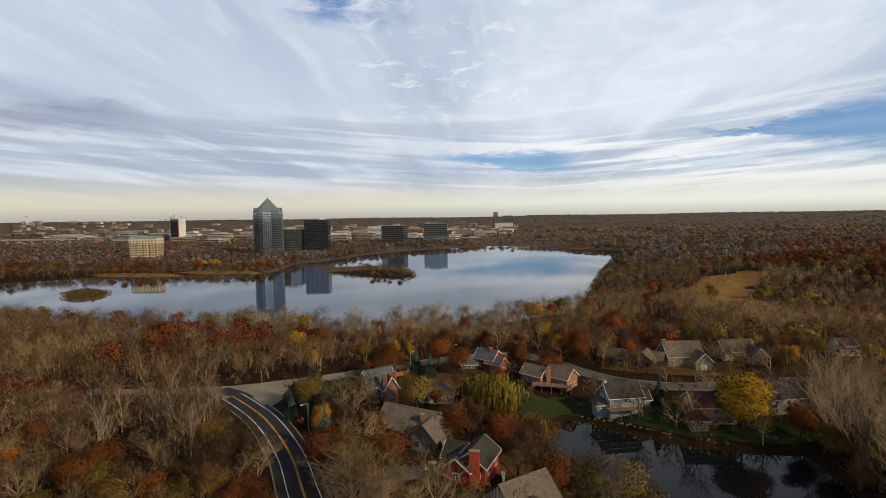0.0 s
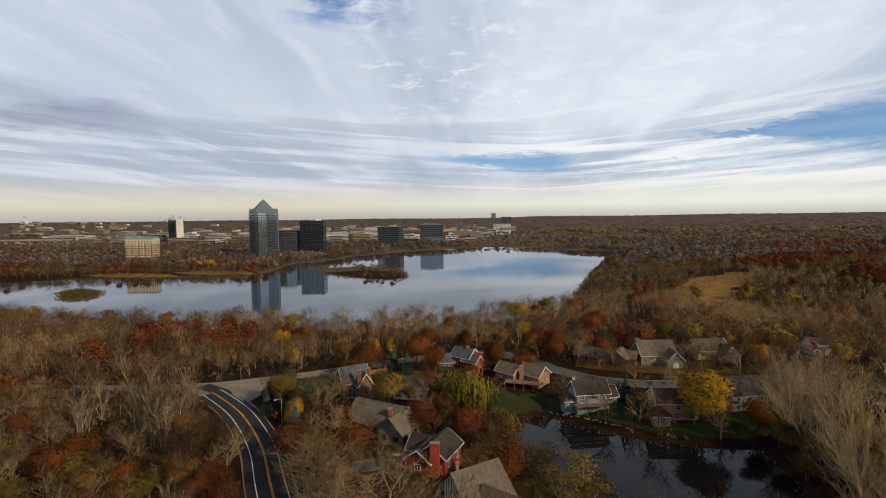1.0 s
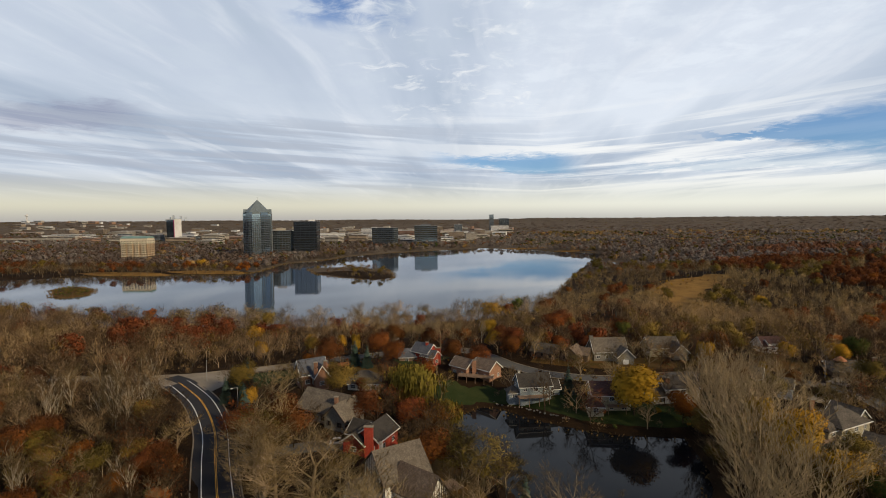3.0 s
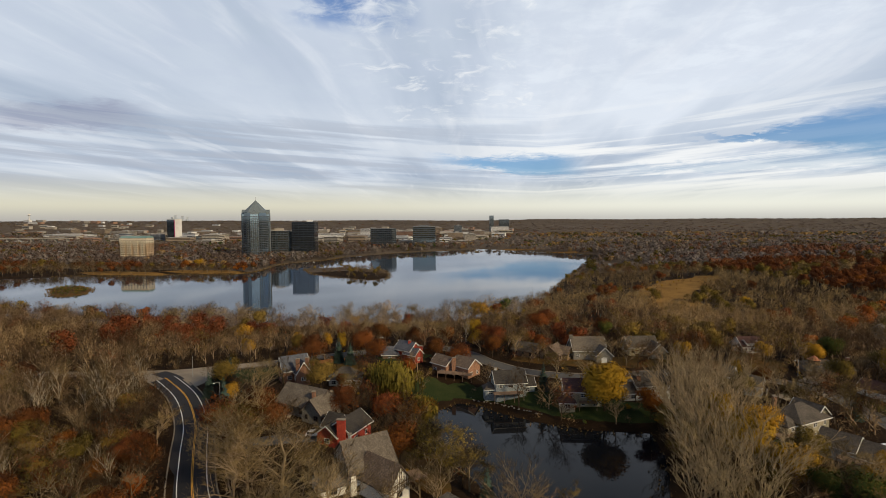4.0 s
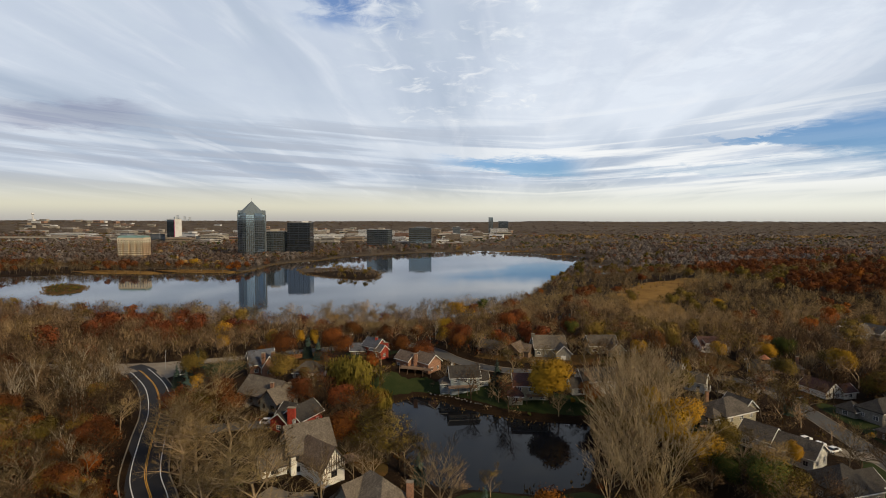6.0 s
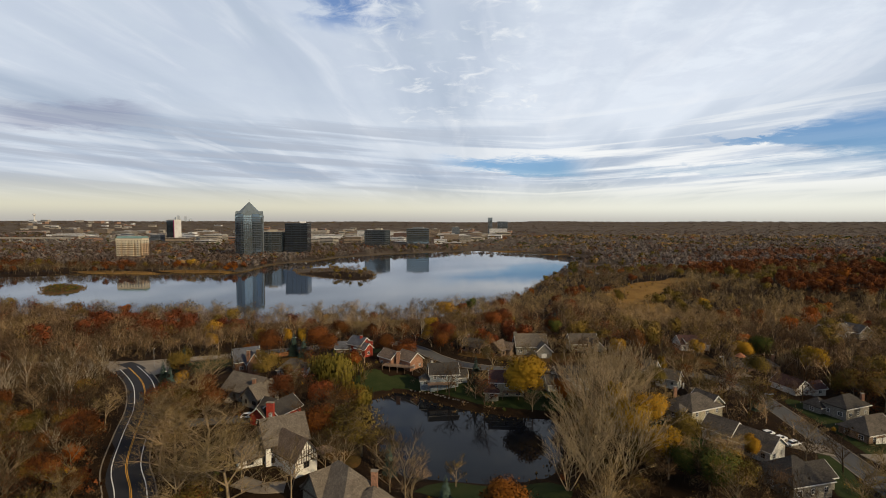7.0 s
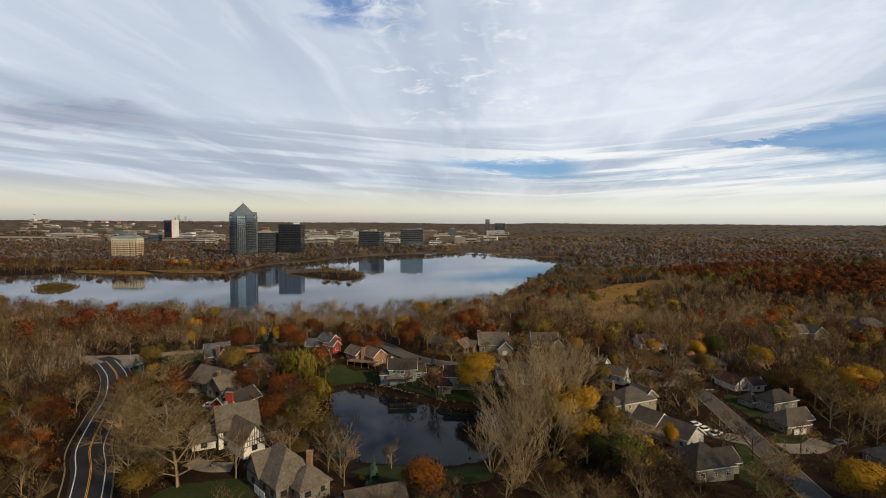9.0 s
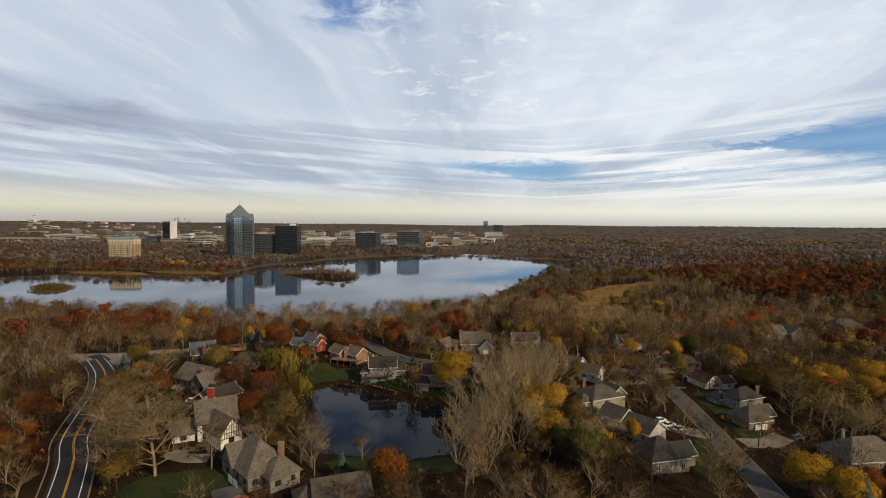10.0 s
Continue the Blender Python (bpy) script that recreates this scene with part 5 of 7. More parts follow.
def unit_frame(w, h):
    bm = bmesh.new()
    for x0, x1, z0, z1 in ((-w / 2 - 0.1, -w / 2, -0.1, h + 0.1), (w / 2, w / 2 + 0.1, -0.1, h + 0.1), (-w / 2, w / 2, h, h + 0.1), (-w / 2, w / 2, -0.12, 0), (-0.03, 0.03, 0, h), (-w / 2, -0.03, h * 0.48, h * 0.53), (0.03, w / 2, h * 0.48, h * 0.53)):
        box(bm, x0, x1, -0.09, 0.02, z0, z1)
    me = bpy.data.meshes.new("window")
    bm.to_mesh(me)
    bm.free()
    bm = bmesh.new()
    box(bm, -w / 2, w / 2, -0.035, 0.015, 0, h)
    pm = bpy.data.meshes.new("pane")
    bm.to_mesh(pm)
    bm.free()
    pm.materials.append(PANE)
    return me, pm


FRAMES = {}


def window_at(parent, m, w, h, trim):
    """A window on a wall: m puts its sill's middle on the wall, looking along local -y."""
    key = (w, h, trim.name)
    if key not in FRAMES:
        FRAMES[key] = unit_frame(w, h)
        FRAMES[key][0].materials.append(trim)
    fr = new("window", FRAMES[key][0])
    fr.parent = parent
    fr.matrix_local = m
    pn = new("pane", FRAMES[key][1])
    pn.parent = fr
    return fr


def volume(house_, cx, cy, yaw, L, W, h, rise, kind, wall, roof, trim, ox, oy, base=0.0, sides="flr", eave=0.55, storeys=None, rakes=True):
    """One block of a house with its own roof and windows; the plan point and turn are in the world's axes."""
    m = pose(cx - ox, cy - oy, base, 0, 0, yaw)
    bm = bmesh.new()
    if kind == "gable":
        prism(bm, [(-W / 2, -1.5), (W / 2, -1.5), (W / 2, h), (0, h + rise), (-W / 2, h)], -L / 2, L / 2, m)
    else:
        box(bm, -L / 2, L / 2, -W / 2, W / 2, -1.5, h, m)
    bmesh.ops.recalc_face_normals(bm, faces=bm.faces[:])
    unwrap(bm)
    part("wall", bm, wall, house_)
    slope = rise / (W / 2)
    he, o, t = h - eave * slope, eave, 0.26
    bm = bmesh.new()
    if kind == "gable":
        w = W / 2 + o
        prism(bm, [(-w, he), (-w, he + t), (0, h + rise + t), (w, he + t), (w, he), (0, h + rise)], -L / 2 - o, L / 2 + o, m)
    else:
        w, l = W / 2 + o, L / 2 + o
        r = max(0.05, L / 2 - W / 2)
        lo_ = [bm.verts.new(m @ Vector((x, y, he))) for x, y in ((-l, -w), (l, -w), (l, w), (-l, w))]
        up_ = [bm.verts.new(m @ Vector((x, y, he + t))) for x, y in ((-l, -w), (l, -w), (l, w), (-l, w))]
        rg = [bm.verts.new(m @ Vector((x, 0, h + rise + t))) for x in (-r, r)]
        for i in range(4):
            bm.faces.new((lo_[i], lo_[(i + 1) % 4], up_[(i + 1) % 4], up_[i]))
        bm.faces.new(lo_[::-1])
        bm.faces.new((up_[0], up_[1], rg[1], rg[0]))
        bm.faces.new((up_[2], up_[3], rg[0], rg[1]))
        bm.faces.new((up_[1], up_[2], rg[1]))
        bm.faces.new((up_[3], up_[0], rg[0]))
    bmesh.ops.recalc_face_normals(bm, faces=bm.faces[:])
    unwrap(bm)
    roof_ = part("roof", bm, roof, house_)
    # ridge cap and eave boards
    bm = bmesh.new()
    rl = L / 2 + o if kind == "gable" else max(0.05, L / 2 - W / 2)
    prism(bm, [(-0.22, h + rise + t - 0.22 * slope + 0.02), (0, h + rise + t + 0.07), (0.22, h + rise + t - 0.22 * slope + 0.02)], -rl - 0.02, rl + 0.02, m)
    bmesh.ops.recalc_face_normals(bm, faces=bm.faces[:])
    unwrap(bm)
    part("ridge_cap", bm, roof, roof_)
    if kind == "gable" and rakes:
        for sx_ in (-1, 1):
            bm = bmesh.new()
            w = W / 2 + o
            x0 = sx_ * (L / 2 + o)
            prism(bm, [(-w, he - 0.08), (-w, he + t + 0.03), (0, h + rise + t + 0.03), (w, he + t + 0.03), (w, he - 0.08), (0, h + rise - 0.08)], min(x0, x0 + sx_ * 0.09), max(x0, x0 + sx_ * 0.09), m)
            bmesh.ops.recalc_face_normals(bm, faces=bm.faces[:])
            part("rake_board", bm, trim, roof_)
    for sy_ in (-1, 1):
        bm = bmesh.new()
        w = W / 2 + o
        box(bm, -L / 2 - o, L / 2 + o, min(sy_ * w, sy_ * (w + 0.12)), max(sy_ * w, sy_ * (w + 0.12)), he - 0.02, he + t - 0.04, m)
        part("gutter", bm, trim, roof_)
    n = storeys or max(1, int(h / 2.7))
    step = h / n
    for side in sides:
        long_ = L if side in "fb" else W
        count = max(1, int(long_ / 3.6))
        for k in range(n):
            for i in range(count):
                u = (i + 0.5) / count * long_ - long_ / 2
                zz = k * step + step * 0.34
                wm = {"f": pose(u, -W / 2, zz), "b": pose(u, W / 2, zz, 0, 0, 180), "l": pose(-L / 2, u, zz, 0, 0, -90), "r": pose(L / 2, u, zz, 0, 0, 90)}[side]
                window_at(house_, m @ wm, (1.1, 1.5, 0.9)[(i + k + n) % 3], 1.25, trim)
    return m


def house(label, cx, cy, g, vols, wall, roof, trim=TRIM, chimneys=(), category="house", garage=None, deck=None):
    ob = thing("house", cx, cy, g, 0, label, category)
    for v in vols:
        x, y, yaw, L, W, h, rise, kind = v[:8]
        extra = dict(v[8]) if len(v) > 8 else {}
        volume(ob, x, y, yaw, L, W, h, rise, kind, extra.pop("wall", wall), extra.pop("roof", roof), trim, cx, cy, **extra)
    for x, y, top, w, mat in chimneys:
        bm = bmesh.new()
        box(bm, x - cx - w, x - cx + w, y - cy - 0.5, y - cy + 0.5, -1.0, top)
        bmesh.ops.bevel(bm, geom=bm.edges[:], offset=0.04, segments=1, affect="EDGES")
        unwrap(bm)
        ch = part("chimney", bm, mat, ob)
        bm = bmesh.new()
        box(bm, x - cx - w - 0.1, x - cx + w + 0.1, y - cy - 0.6, y - cy + 0.6, top, top + 0.16)
        part("chimney_cap", bm, CONCRETE, ch)
    if garage:
        x, y, yaw, n = garage
        for k in range(n):
            gm = pose(x - cx, y - cy, 0, 0, 0, yaw) @ pose((k - (n - 1) / 2) * 3.0, 0, 0)
            bm = bmesh.new()
            for r in range(4):
                box(bm, -1.25, 1.25, -0.06, 0.03, 0.05 + r * 0.53, 0.05 + r * 0.53 + 0.5, gm)
            part("garage_door", bm, TRIM, ob)
    if deck:
        x, y, yaw, L, W, z = deck
        dm = pose(x - cx, y - cy, 0, 0, 0, yaw)
        bm = bmesh.new()
        box(bm, -L / 2, L / 2, -W / 2, W / 2, z - 0.2, z, dm)
        dk = part("deck", bm, DECK, ob)
        for sx_ in np.linspace(-L / 2 + 0.1, L / 2 - 0.1, max(2, int(L / 2.4))):
            bm = bmesh.new()
            box(bm, sx_ - 0.08, sx_ + 0.08, -W / 2, -W / 2 + 0.16, -1.2, z + 0.95, dm)
            part("deck_post", bm, DECK, dk)
        for zz in (z + 0.35, z + 0.65, z + 0.95):
            bm = bmesh.new()
            box(bm, -L / 2, L / 2, -W / 2 + 0.03, -W / 2 + 0.12, zz - 0.05, zz, dm)
            part("rail", bm, DECK, dk)
    return ob


def G(x, y):
    return float(land(x, y))


house("red wooden house with a blue-grey roof and a red chimney", -4, 195, 8.2, [(-5.4, 196.8, -30, 8.5, 7.4, 5.2, 3.0, "gable"), (-2.2, 192.6, -30, 6.4, 5.0, 4.2, 2.2, "gable"), (-13.2, 196.5, 8, 6.4, 6.0, 3.0, 2.6, "gable", {"wall": BROWN_SIDING})], RED_SIDING, SLATE, TRIM, [(0.9, 192.4, 7.4, 1.1, RED_SIDING), (-4.2, 195.6, 9.0, 0.6, RED_SIDING)])
house("salmon cedar house with twin gables and a raised deck", 17, 183, 6.2, [(12.63, 184.32, -38, 8.4, 6.6, 4.99, 2.69, "gable"), (21.81, 182.13, -38, 9.0, 7.4, 4.99, 2.88, "gable")], SALMON, SHAKE_BROWN, TRIM, [(17, 180.03, 8.06, 0.8, SALMON)], deck=(17.87, 177.06, -8, 14, 4, 2.8))
house("grey-blue sided house with a dark roof above the pond", 39, 164, 5.6, [(39.0, 164.44, 14, 11.31, 7.83, 5.4, 3.3, "gable"), (45.52, 167.04, 14, 5.22, 5.22, 3.4, 2.2, "gable"), (32.04, 162.26, 14, 4.0, 4.0, 3.0, 1.8, "hip", {"roof": SHINGLE_GREY})], BLUE_SIDING, SHINGLE_DARK, TRIM, [(34.22, 165.74, 9.2, 0.45, WHITE_SIDING)], deck=(39.0, 159.13, 14, 11, 3, 2.2))
house("cream two-storey house with a maroon roof", 63, 158, 5.2, [(64.5, 158.3, 2, 12.5, 9.5, 5.8, 3.0, "gable"), (59, 152.8, 2, 5, 4.6, 3.0, 2.0, "hip")], CREAM_SIDING, SHINGLE_MAROON, TRIM, deck=(66, 152.5, 2, 6, 2.6, 2.6))
house("white-walled house with a brown roof among tall trees", 90, 169, 5.2, [(90, 169, 16, 13, 9, 5.4, 3.2, "gable"), (82.5, 165.5, 16, 6, 7, 3.2, 2.6, "gable")], WHITE_SIDING, SHINGLE_GREY, TRIM, [(86, 165.3, 8.6, 0.7, BRICK)])
house("brick house with a steep blue-grey roof and tall chimneys", -41, 156, 10.4, [(-41, 156, 38, 9.41, 6.72, 5.34, 4.23, "gable"), (-36.97, 153.65, -52, 5.38, 4.7, 4.97, 3.5, "gable")], BRICK, SLATE, TRIM, [(-37.3, 151.09, 9.75, 0.6, BRICK), (-34.95, 154.32, 9.38, 0.6, BRICK)])
house("grey shake-roofed house under bare trees", -24, 128, 9.6, [(-25, 129, -22, 16, 10, 3.8, 4.4, "gable"), (-18.5, 124, 68, 9, 7.5, 3.6, 3.6, "gable")], GREY_SIDING, SHAKE, DARK_TRIM, [(-21, 124.5, 8.2, 0.5, BRICK)], garage=(-22.5, 122.6, -22, 1))
house("bright red house with a charcoal roof and white edges", -5, 111, 8.6, [(-6, 112.6, 72, 10, 7.6, 4.3, 2.8, "gable"), (-9.5, 110.5, 72, 7.5, 6.5, 3.6, 2.4, "gable"), (-9.5, 116, -18, 8, 7, 3.2, 2.6, "gable")], RED_SIDING, SHINGLE_DARK, TRIM, [(-6.3, 106.2, 8.3, 1.15, RED_SIDING)])
house("half-timbered white house with a weathered shake roof", 4, 90, 8.2, [(4, 92, 38, 11, 11.5, 5.6, 5.0, "gable"), (10.3, 85.7, 147, 10, 6.4, 4.4, 4.2, "gable", {"roof": SHAKE_BROWN, "rakes": True}), (-2.5, 85.5, 38, 6, 6, 3.0, 3.0, "gable")], STUCCO, SHAKE, DARK_TRIM, [(0.2, 93.0, 10.6, 0.3, METAL_GREY)], deck=(16.2, 90.5, 38, 5, 4.5, 2.7))
house("shake-roofed house with a tan brick chimney beside the lawn", 28, 71.5, 7.0, [(28, 71.5, -38, 16, 11.5, 4.2, 5.6, "hip"), (24, 71.5, 52, 7.5, 7, 4.2, 4.4, "gable"), (36, 68, -38, 7, 8, 3.6, 3.4, "hip")], GREY_SIDING, SHAKE, DARK_TRIM, [(35.6, 70.2, 9.4, 0.7, SALMON)], garage=(25.3, 64.6, -38, 2))
house("low house with a worn grey-brown roof by the pond lawn", 53, 64, 6.4, [(54, 63, 28, 13, 9, 2.9, 3.4, "gable"), (47, 60, 28, 6, 6, 2.6, 2.4, "hip")], BROWN_SIDING, SHINGLE_GREY, DARK_TRIM)
house("large cream-grey house with balconies and a hipped roof", 127.5, 142, 3.7, [(128, 143, 31, 14, 10.5, 6.2, 3.4, "hip"), (121.5, 137.5, 31, 5, 5, 5.6, 2.0, "hip"), (133.5, 147, 121, 8, 6, 6.2, 2.6, "gable")], CREAM_SIDING, SHINGLE_GREY, TRIM, [(123, 146.5, 10.4, 0.5, SALMON)], deck=(119.7, 134.4, 31, 6, 3.2, 3.0))
house("white house with a dark roof and a raised rear deck", 135, 124, 3.2, [(131.68, 128.28, -48, 8.55, 8.55, 4.4, 3.0, "gable"), (138.32, 121.15, -48, 11.4, 9.5, 3.6, 3.2, "gable")], WHITE_SIDING, SHINGLE_GREY, TRIM, deck=(130.44, 119.72, -48, 8, 3.2, 3.0))
house("tan house with a dark hipped roof by the street", 138, 101.5, 3.0, [(138, 101.5, 22, 12.5, 11.5, 4.2, 4.2, "hip"), (145, 105, 22, 6, 7, 3.2, 2.6, "gable")], GREY_SIDING, SHINGLE_DARK, TRIM)
house("white house with a grey roof and an attached garage", 125.5, 186, 3.8, [(123.12, 188.85, -30, 10.45, 8.07, 5.4, 3.0, "gable"), (131.2, 181.25, -30, 8.55, 7.12, 3.8, 2.8, "gable")], WHITE_SIDING, SHINGLE_GREY, TRIM, deck=(118.38, 182.68, -30, 6, 3, 2.8), garage=(136.14, 178.21, 60, 1))
house("white house with a red-brown roof and a long dormer", 165, 253, 2.2, [(163, 253, 12, 13, 9, 3.6, 3.8, "gable"), (169, 254, 12, 7, 7, 3.0, 2.8, "gable"), (162, 250, 12, 5.5, 4.0, 5.2, 1.1, "gable")], WHITE_SIDING, SHINGLE_MAROON, TRIM, garage=(169.4, 250.3, 12, 1))
cup = house("low grey-roofed house with a copper-topped cupola", 180, 220, 1.3, [(182, 221, -8, 18, 11, 3.0, 2.4, "hip"), (173, 216, 82, 9, 8, 3.0, 2.2, "hip")], BROWN_SIDING, SHINGLE_GREY, DARK_TRIM, [(191, 222, 6.6, 0.6, BRICK)])
bm = bmesh.new()
bmesh.ops.create_cone(bm, cap_ends=True, segments=8, radius1=2.2, radius2=2.2, depth=2.0, matrix=Matrix.Translation((-5, -1.5, 5.2)))
tower_ = part("cupola", bm, BROWN_SIDING, cup)
bm = bmesh.new()
bmesh.ops.create_cone(bm, cap_ends=True, segments=8, radius1=2.6, radius2=0.05, depth=1.9, matrix=Matrix.Translation((-5, -1.5, 7.15)))
part("cupola_roof", bm, COPPER, tower_, "bright copper roof of the cupola")
house("white gabled house with a maroon roof", 182, 188, 1.0, [(182, 188.44, 112, 11.44, 7.92, 3.2, 3.0, "gable"), (189.92, 187.12, 22, 6.16, 6.16, 3.0, 2.2, "gable")], WHITE_SIDING, SHINGLE_MAROON, TRIM)
house("grey hipped house with a white trim", 188, 162, 1.2, [(187.1, 162, 28, 12.6, 8.1, 4.8, 3.0, "hip"), (179.45, 165.15, 28, 6.3, 6.3, 3.0, 2.4, "hip")], GREY_SIDING, SHINGLE_DARK, TRIM, [(192.5, 162, 8.4, 0.5, BRICK)])
house("grey-roofed house with a double garage", 182, 142, 1.1, [(181.15, 142.43, 24, 10.2, 9.35, 3.4, 3.8, "hip"), (186.25, 147.1, 24, 8.5, 6.8, 3.2, 2.8, "gable")], BROWN_SIDING, SHINGLE_GREY, TRIM, garage=(183.19, 137.58, 24, 2))
house("wide house with a pale grey-green shake roof", 204, 117, 0.8, [(203, 117, 14, 20, 12, 3.4, 4.6, "hip"), (212, 111, 104, 9, 8, 3.2, 3.2, "gable")], BROWN_SIDING, SHAKE, TRIM, [(199, 120, 8.6, 0.3, METAL_GREY)])
house("brick two-storey house with arched dormers", 307, 301, G(307, 301), [(307, 301, 4, 20, 12, 5.6, 5.0, "hip"), (300, 294, -86, 7, 7, 4.6, 3.6, "gable")], BRICK, SHINGLE_GREY, TRIM)
house("long grey-brown house hidden among trees", 260, 290, G(260, 290), [(256, 289, 18, 18, 10, 4.0, 4.0, "gable"), (270, 291, 108, 12, 9, 4.0, 3.8, "gable")], GREY_SIDING, SHAKE, TRIM, [(254, 292, 9.4, 0.6, BRICK)])
house("low hipped house behind the brick one", -21, 158, G(-21, 158), [(-21.5, 158, 6, 11, 8, 2.8, 3.2, "hip")], WHITE_SIDING, SHINGLE_GREY, TRIM)
house("brown low house by the bend of the street", 48, 217, 6.4, [(48, 217, -28, 11, 8, 3.0, 3.0, "gable")], BROWN_SIDING, SHINGLE_GREY, DARK_TRIM, [(45, 219, 7.4, 0.5, BRICK)])
house("brown gabled house beside a red tree", 60, 213.5, 6.0, [(60, 213.5, 62, 9, 9, 3.2, 3.2, "gable"), (65, 215, -28, 6, 7, 3.0, 2.6, "gable")], BROWN_SIDING, SHAKE_BROWN, DARK_TRIM)
house("grey house with a big shake roof and a stone chimney", 76, 219, 5.6, [(76, 219, 8, 15, 10, 4.6, 5.0, "gable"), (82, 214, 98, 8, 7, 3.4, 3.4, "gable")], GREY_SIDING, SHAKE, TRIM, [(68.5, 217.5, 10.6, 0.8, STONE)], garage=(82.4, 209.9, 8, 1))
house("pale house behind bare trees at the street bend", 103, 231, 4.8, [(103, 231, 10, 14, 9, 4.6, 4.0, "gable"), (109, 226, 100, 8, 7, 3.6, 3.4, "gable")], CREAM_SIDING, SHINGLE_GREY, TRIM)

# half-timber boards on the white house
tudor = [o for o in scene.objects if o.get("label", "").startswith("half-timbered")][0]
wm = pose(10.3 - 4, 85.7 - 90, 0, 0, 0, 147)
for k in range(9):
    u = -2.9 + k * 0.72
    top = 4.3 + 4.1 * (1 - abs(u) / 3.2)
    bm = bmesh.new()
    box(bm, -5.06, -4.98, u - 0.09, u + 0.09, 3.0, top, wm)
    part("timber", bm, DARK_TRIM, tudor)
for zz in (2.9, 4.35):
    bm = bmesh.new()
    box(bm, -5.07, -4.98, -3.15, 3.15, zz - 0.1, zz + 0.1, wm)
    part("timber", bm, DARK_TRIM, tudor)
wm = pose(4 - 4, 92 - 90, 0, 0, 0, 38)
for side, ylen in ((-1, 11.5),):
    for k in range(12):
        u = -5.5 + k * 1.0
        bm = bmesh.new()
        box(bm, side * 5.56, side * 5.49, u - 0.09, u + 0.09, 3.0, 5.5 + 4.8 * (1 - abs(u) / 5.75), wm)
        part("timber", bm, DARK_TRIM, tudor)

# ---- driveways and yards ----
lane("driveway", [(-49, 117.5), (-44, 121), (-36, 124), (-28, 124)], 4, CONCRETE, "pale concrete driveway off the black road")
lane("driveway_lower", [(-37.5, 98), (-31, 104), (-22, 109), (-15, 111.5)], 6, DRIVE, "dark asphalt driveway to the red house")
lane("driveway_hip", [(0, 76), (6, 74.5), (12, 76)], 5, CONCRETE, "tan gravel forecourt before the half-timbered house")
lane("driveway_garage", [(33, 50), (29, 57), (24.5, 63)], 7, DRIVE, "dark asphalt apron before a double garage")
lane("driveway_street", [(163, 127), (155, 130), (147, 134)], 7, CONCRETE, "light driveway with parked white cars")
lane("driveway_north", [(163, 186), (152, 184), (140, 178)], 6, CONCRETE, "light concrete driveway to a white garage")
lane("driveway_low_house", [(163, 201), (169, 207), (174, 209)], 7, CONCRETE, "tan driveway before a low house")
lane("driveway_pale", [(171, 124), (180, 126), (188, 133)], 7, CONCRETE, "pale driveway with a flared apron")
lane("path", [(-46, 172), (-44, 162), (-40, 150)], 2.4, CONCRETE, "concrete path beside the brick house")
patch("pool_cover", [(-31, 164), (-29, 169), (-24, 168), (-23, 163), (-27, 161)], 0.3, CANVAS, 4)

# stone edging on the pond bank
wall_ = thing("stone_edging", 36, 155, POND_Z, 0, "low edging of pale boulders along the pond bank", "stone wall")
rs = random.Random(8)
bank = curve_points([(25, 162.5), (31, 160), (38, 156.5), (45, 152.5), (50, 149.8)], 1.0)
for q in bank:
    q = q + np.array((rs.gauss(0, 0.35), rs.gauss(0, 0.35)))
    bm = bmesh.new()
    bmesh.ops.create_icosphere(bm, subdivisions=1, radius=rs.uniform(0.25, 0.5))
    for v in bm.verts:
        v.co *= rs.uniform(0.8, 1.15)
        v.co.z *= 0.7
    bmesh.ops.translate(bm, verts=bm.verts[:], vec=(q[0] - 36, q[1] - 155, G(q[0], q[1]) - POND_Z + 0.15))
    part("stone", bm, STONE, wall_)

def board_fence(x0, y0, x1, y1):
    turn = math.degrees(math.atan2(y1 - y0, x1 - x0))
    ob = thing("board_fence", x0, y0, G(x0, y0), turn, "orange-brown stained board fence behind the brick house", "fence")
    n = int(math.hypot(x1 - x0, y1 - y0) / 2.4)
    for k in range(n + 1):
        f = k / n
        z = G(x0 + (x1 - x0) * f, y0 + (y1 - y0) * f) - G(x0, y0)
        block("post", k * 2.4 - 0.07, k * 2.4 + 0.07, -0.07, 0.07, z - 0.4, z + 2.0, FENCE_WOOD, ob)
        for b in range(8 if k < n else 0):
            block("board", k * 2.4 + 0.08 + b * 0.285, k * 2.4 + 0.35 + b * 0.285, -0.04 - 0.02 * (b % 2), 0.0 - 0.02 * (b % 2), z + 0.08, z + 1.85, FENCE_WOOD, ob)
    return ob


FENCE_WOOD = surface("stained_fence_wood", (0.20, 0.085, 0.035), (0.30, 0.13, 0.055), 0.9, 0.85, vary=0.2)
board_fence(-44, 175.5, -29.5, 187.3)

# ---- cars ----
CAR_WHITE = surface("white_car_paint", (0.72, 0.72, 0.72), (0.8, 0.8, 0.8), 2.0, 0.25, spec=0.5)
CAR_DARK = surface("dark_car_paint", (0.05, 0.05, 0.06), (0.07, 0.07, 0.08), 2.0, 0.25, spec=0.5)
CAR_RUST = surface("rust_red_car_paint", (0.25, 0.07, 0.03), (0.3, 0.09, 0.04), 2.0, 0.3, spec=0.5)
TYRE = surface("tyre_rubber", (0.02, 0.02, 0.02), (0.03, 0.03, 0.03), 0.5, 0.8)
RIM = surface("wheel_rim", (0.4, 0.4, 0.4), (0.5, 0.5, 0.5), 0.5, 0.35, metal=0.8)


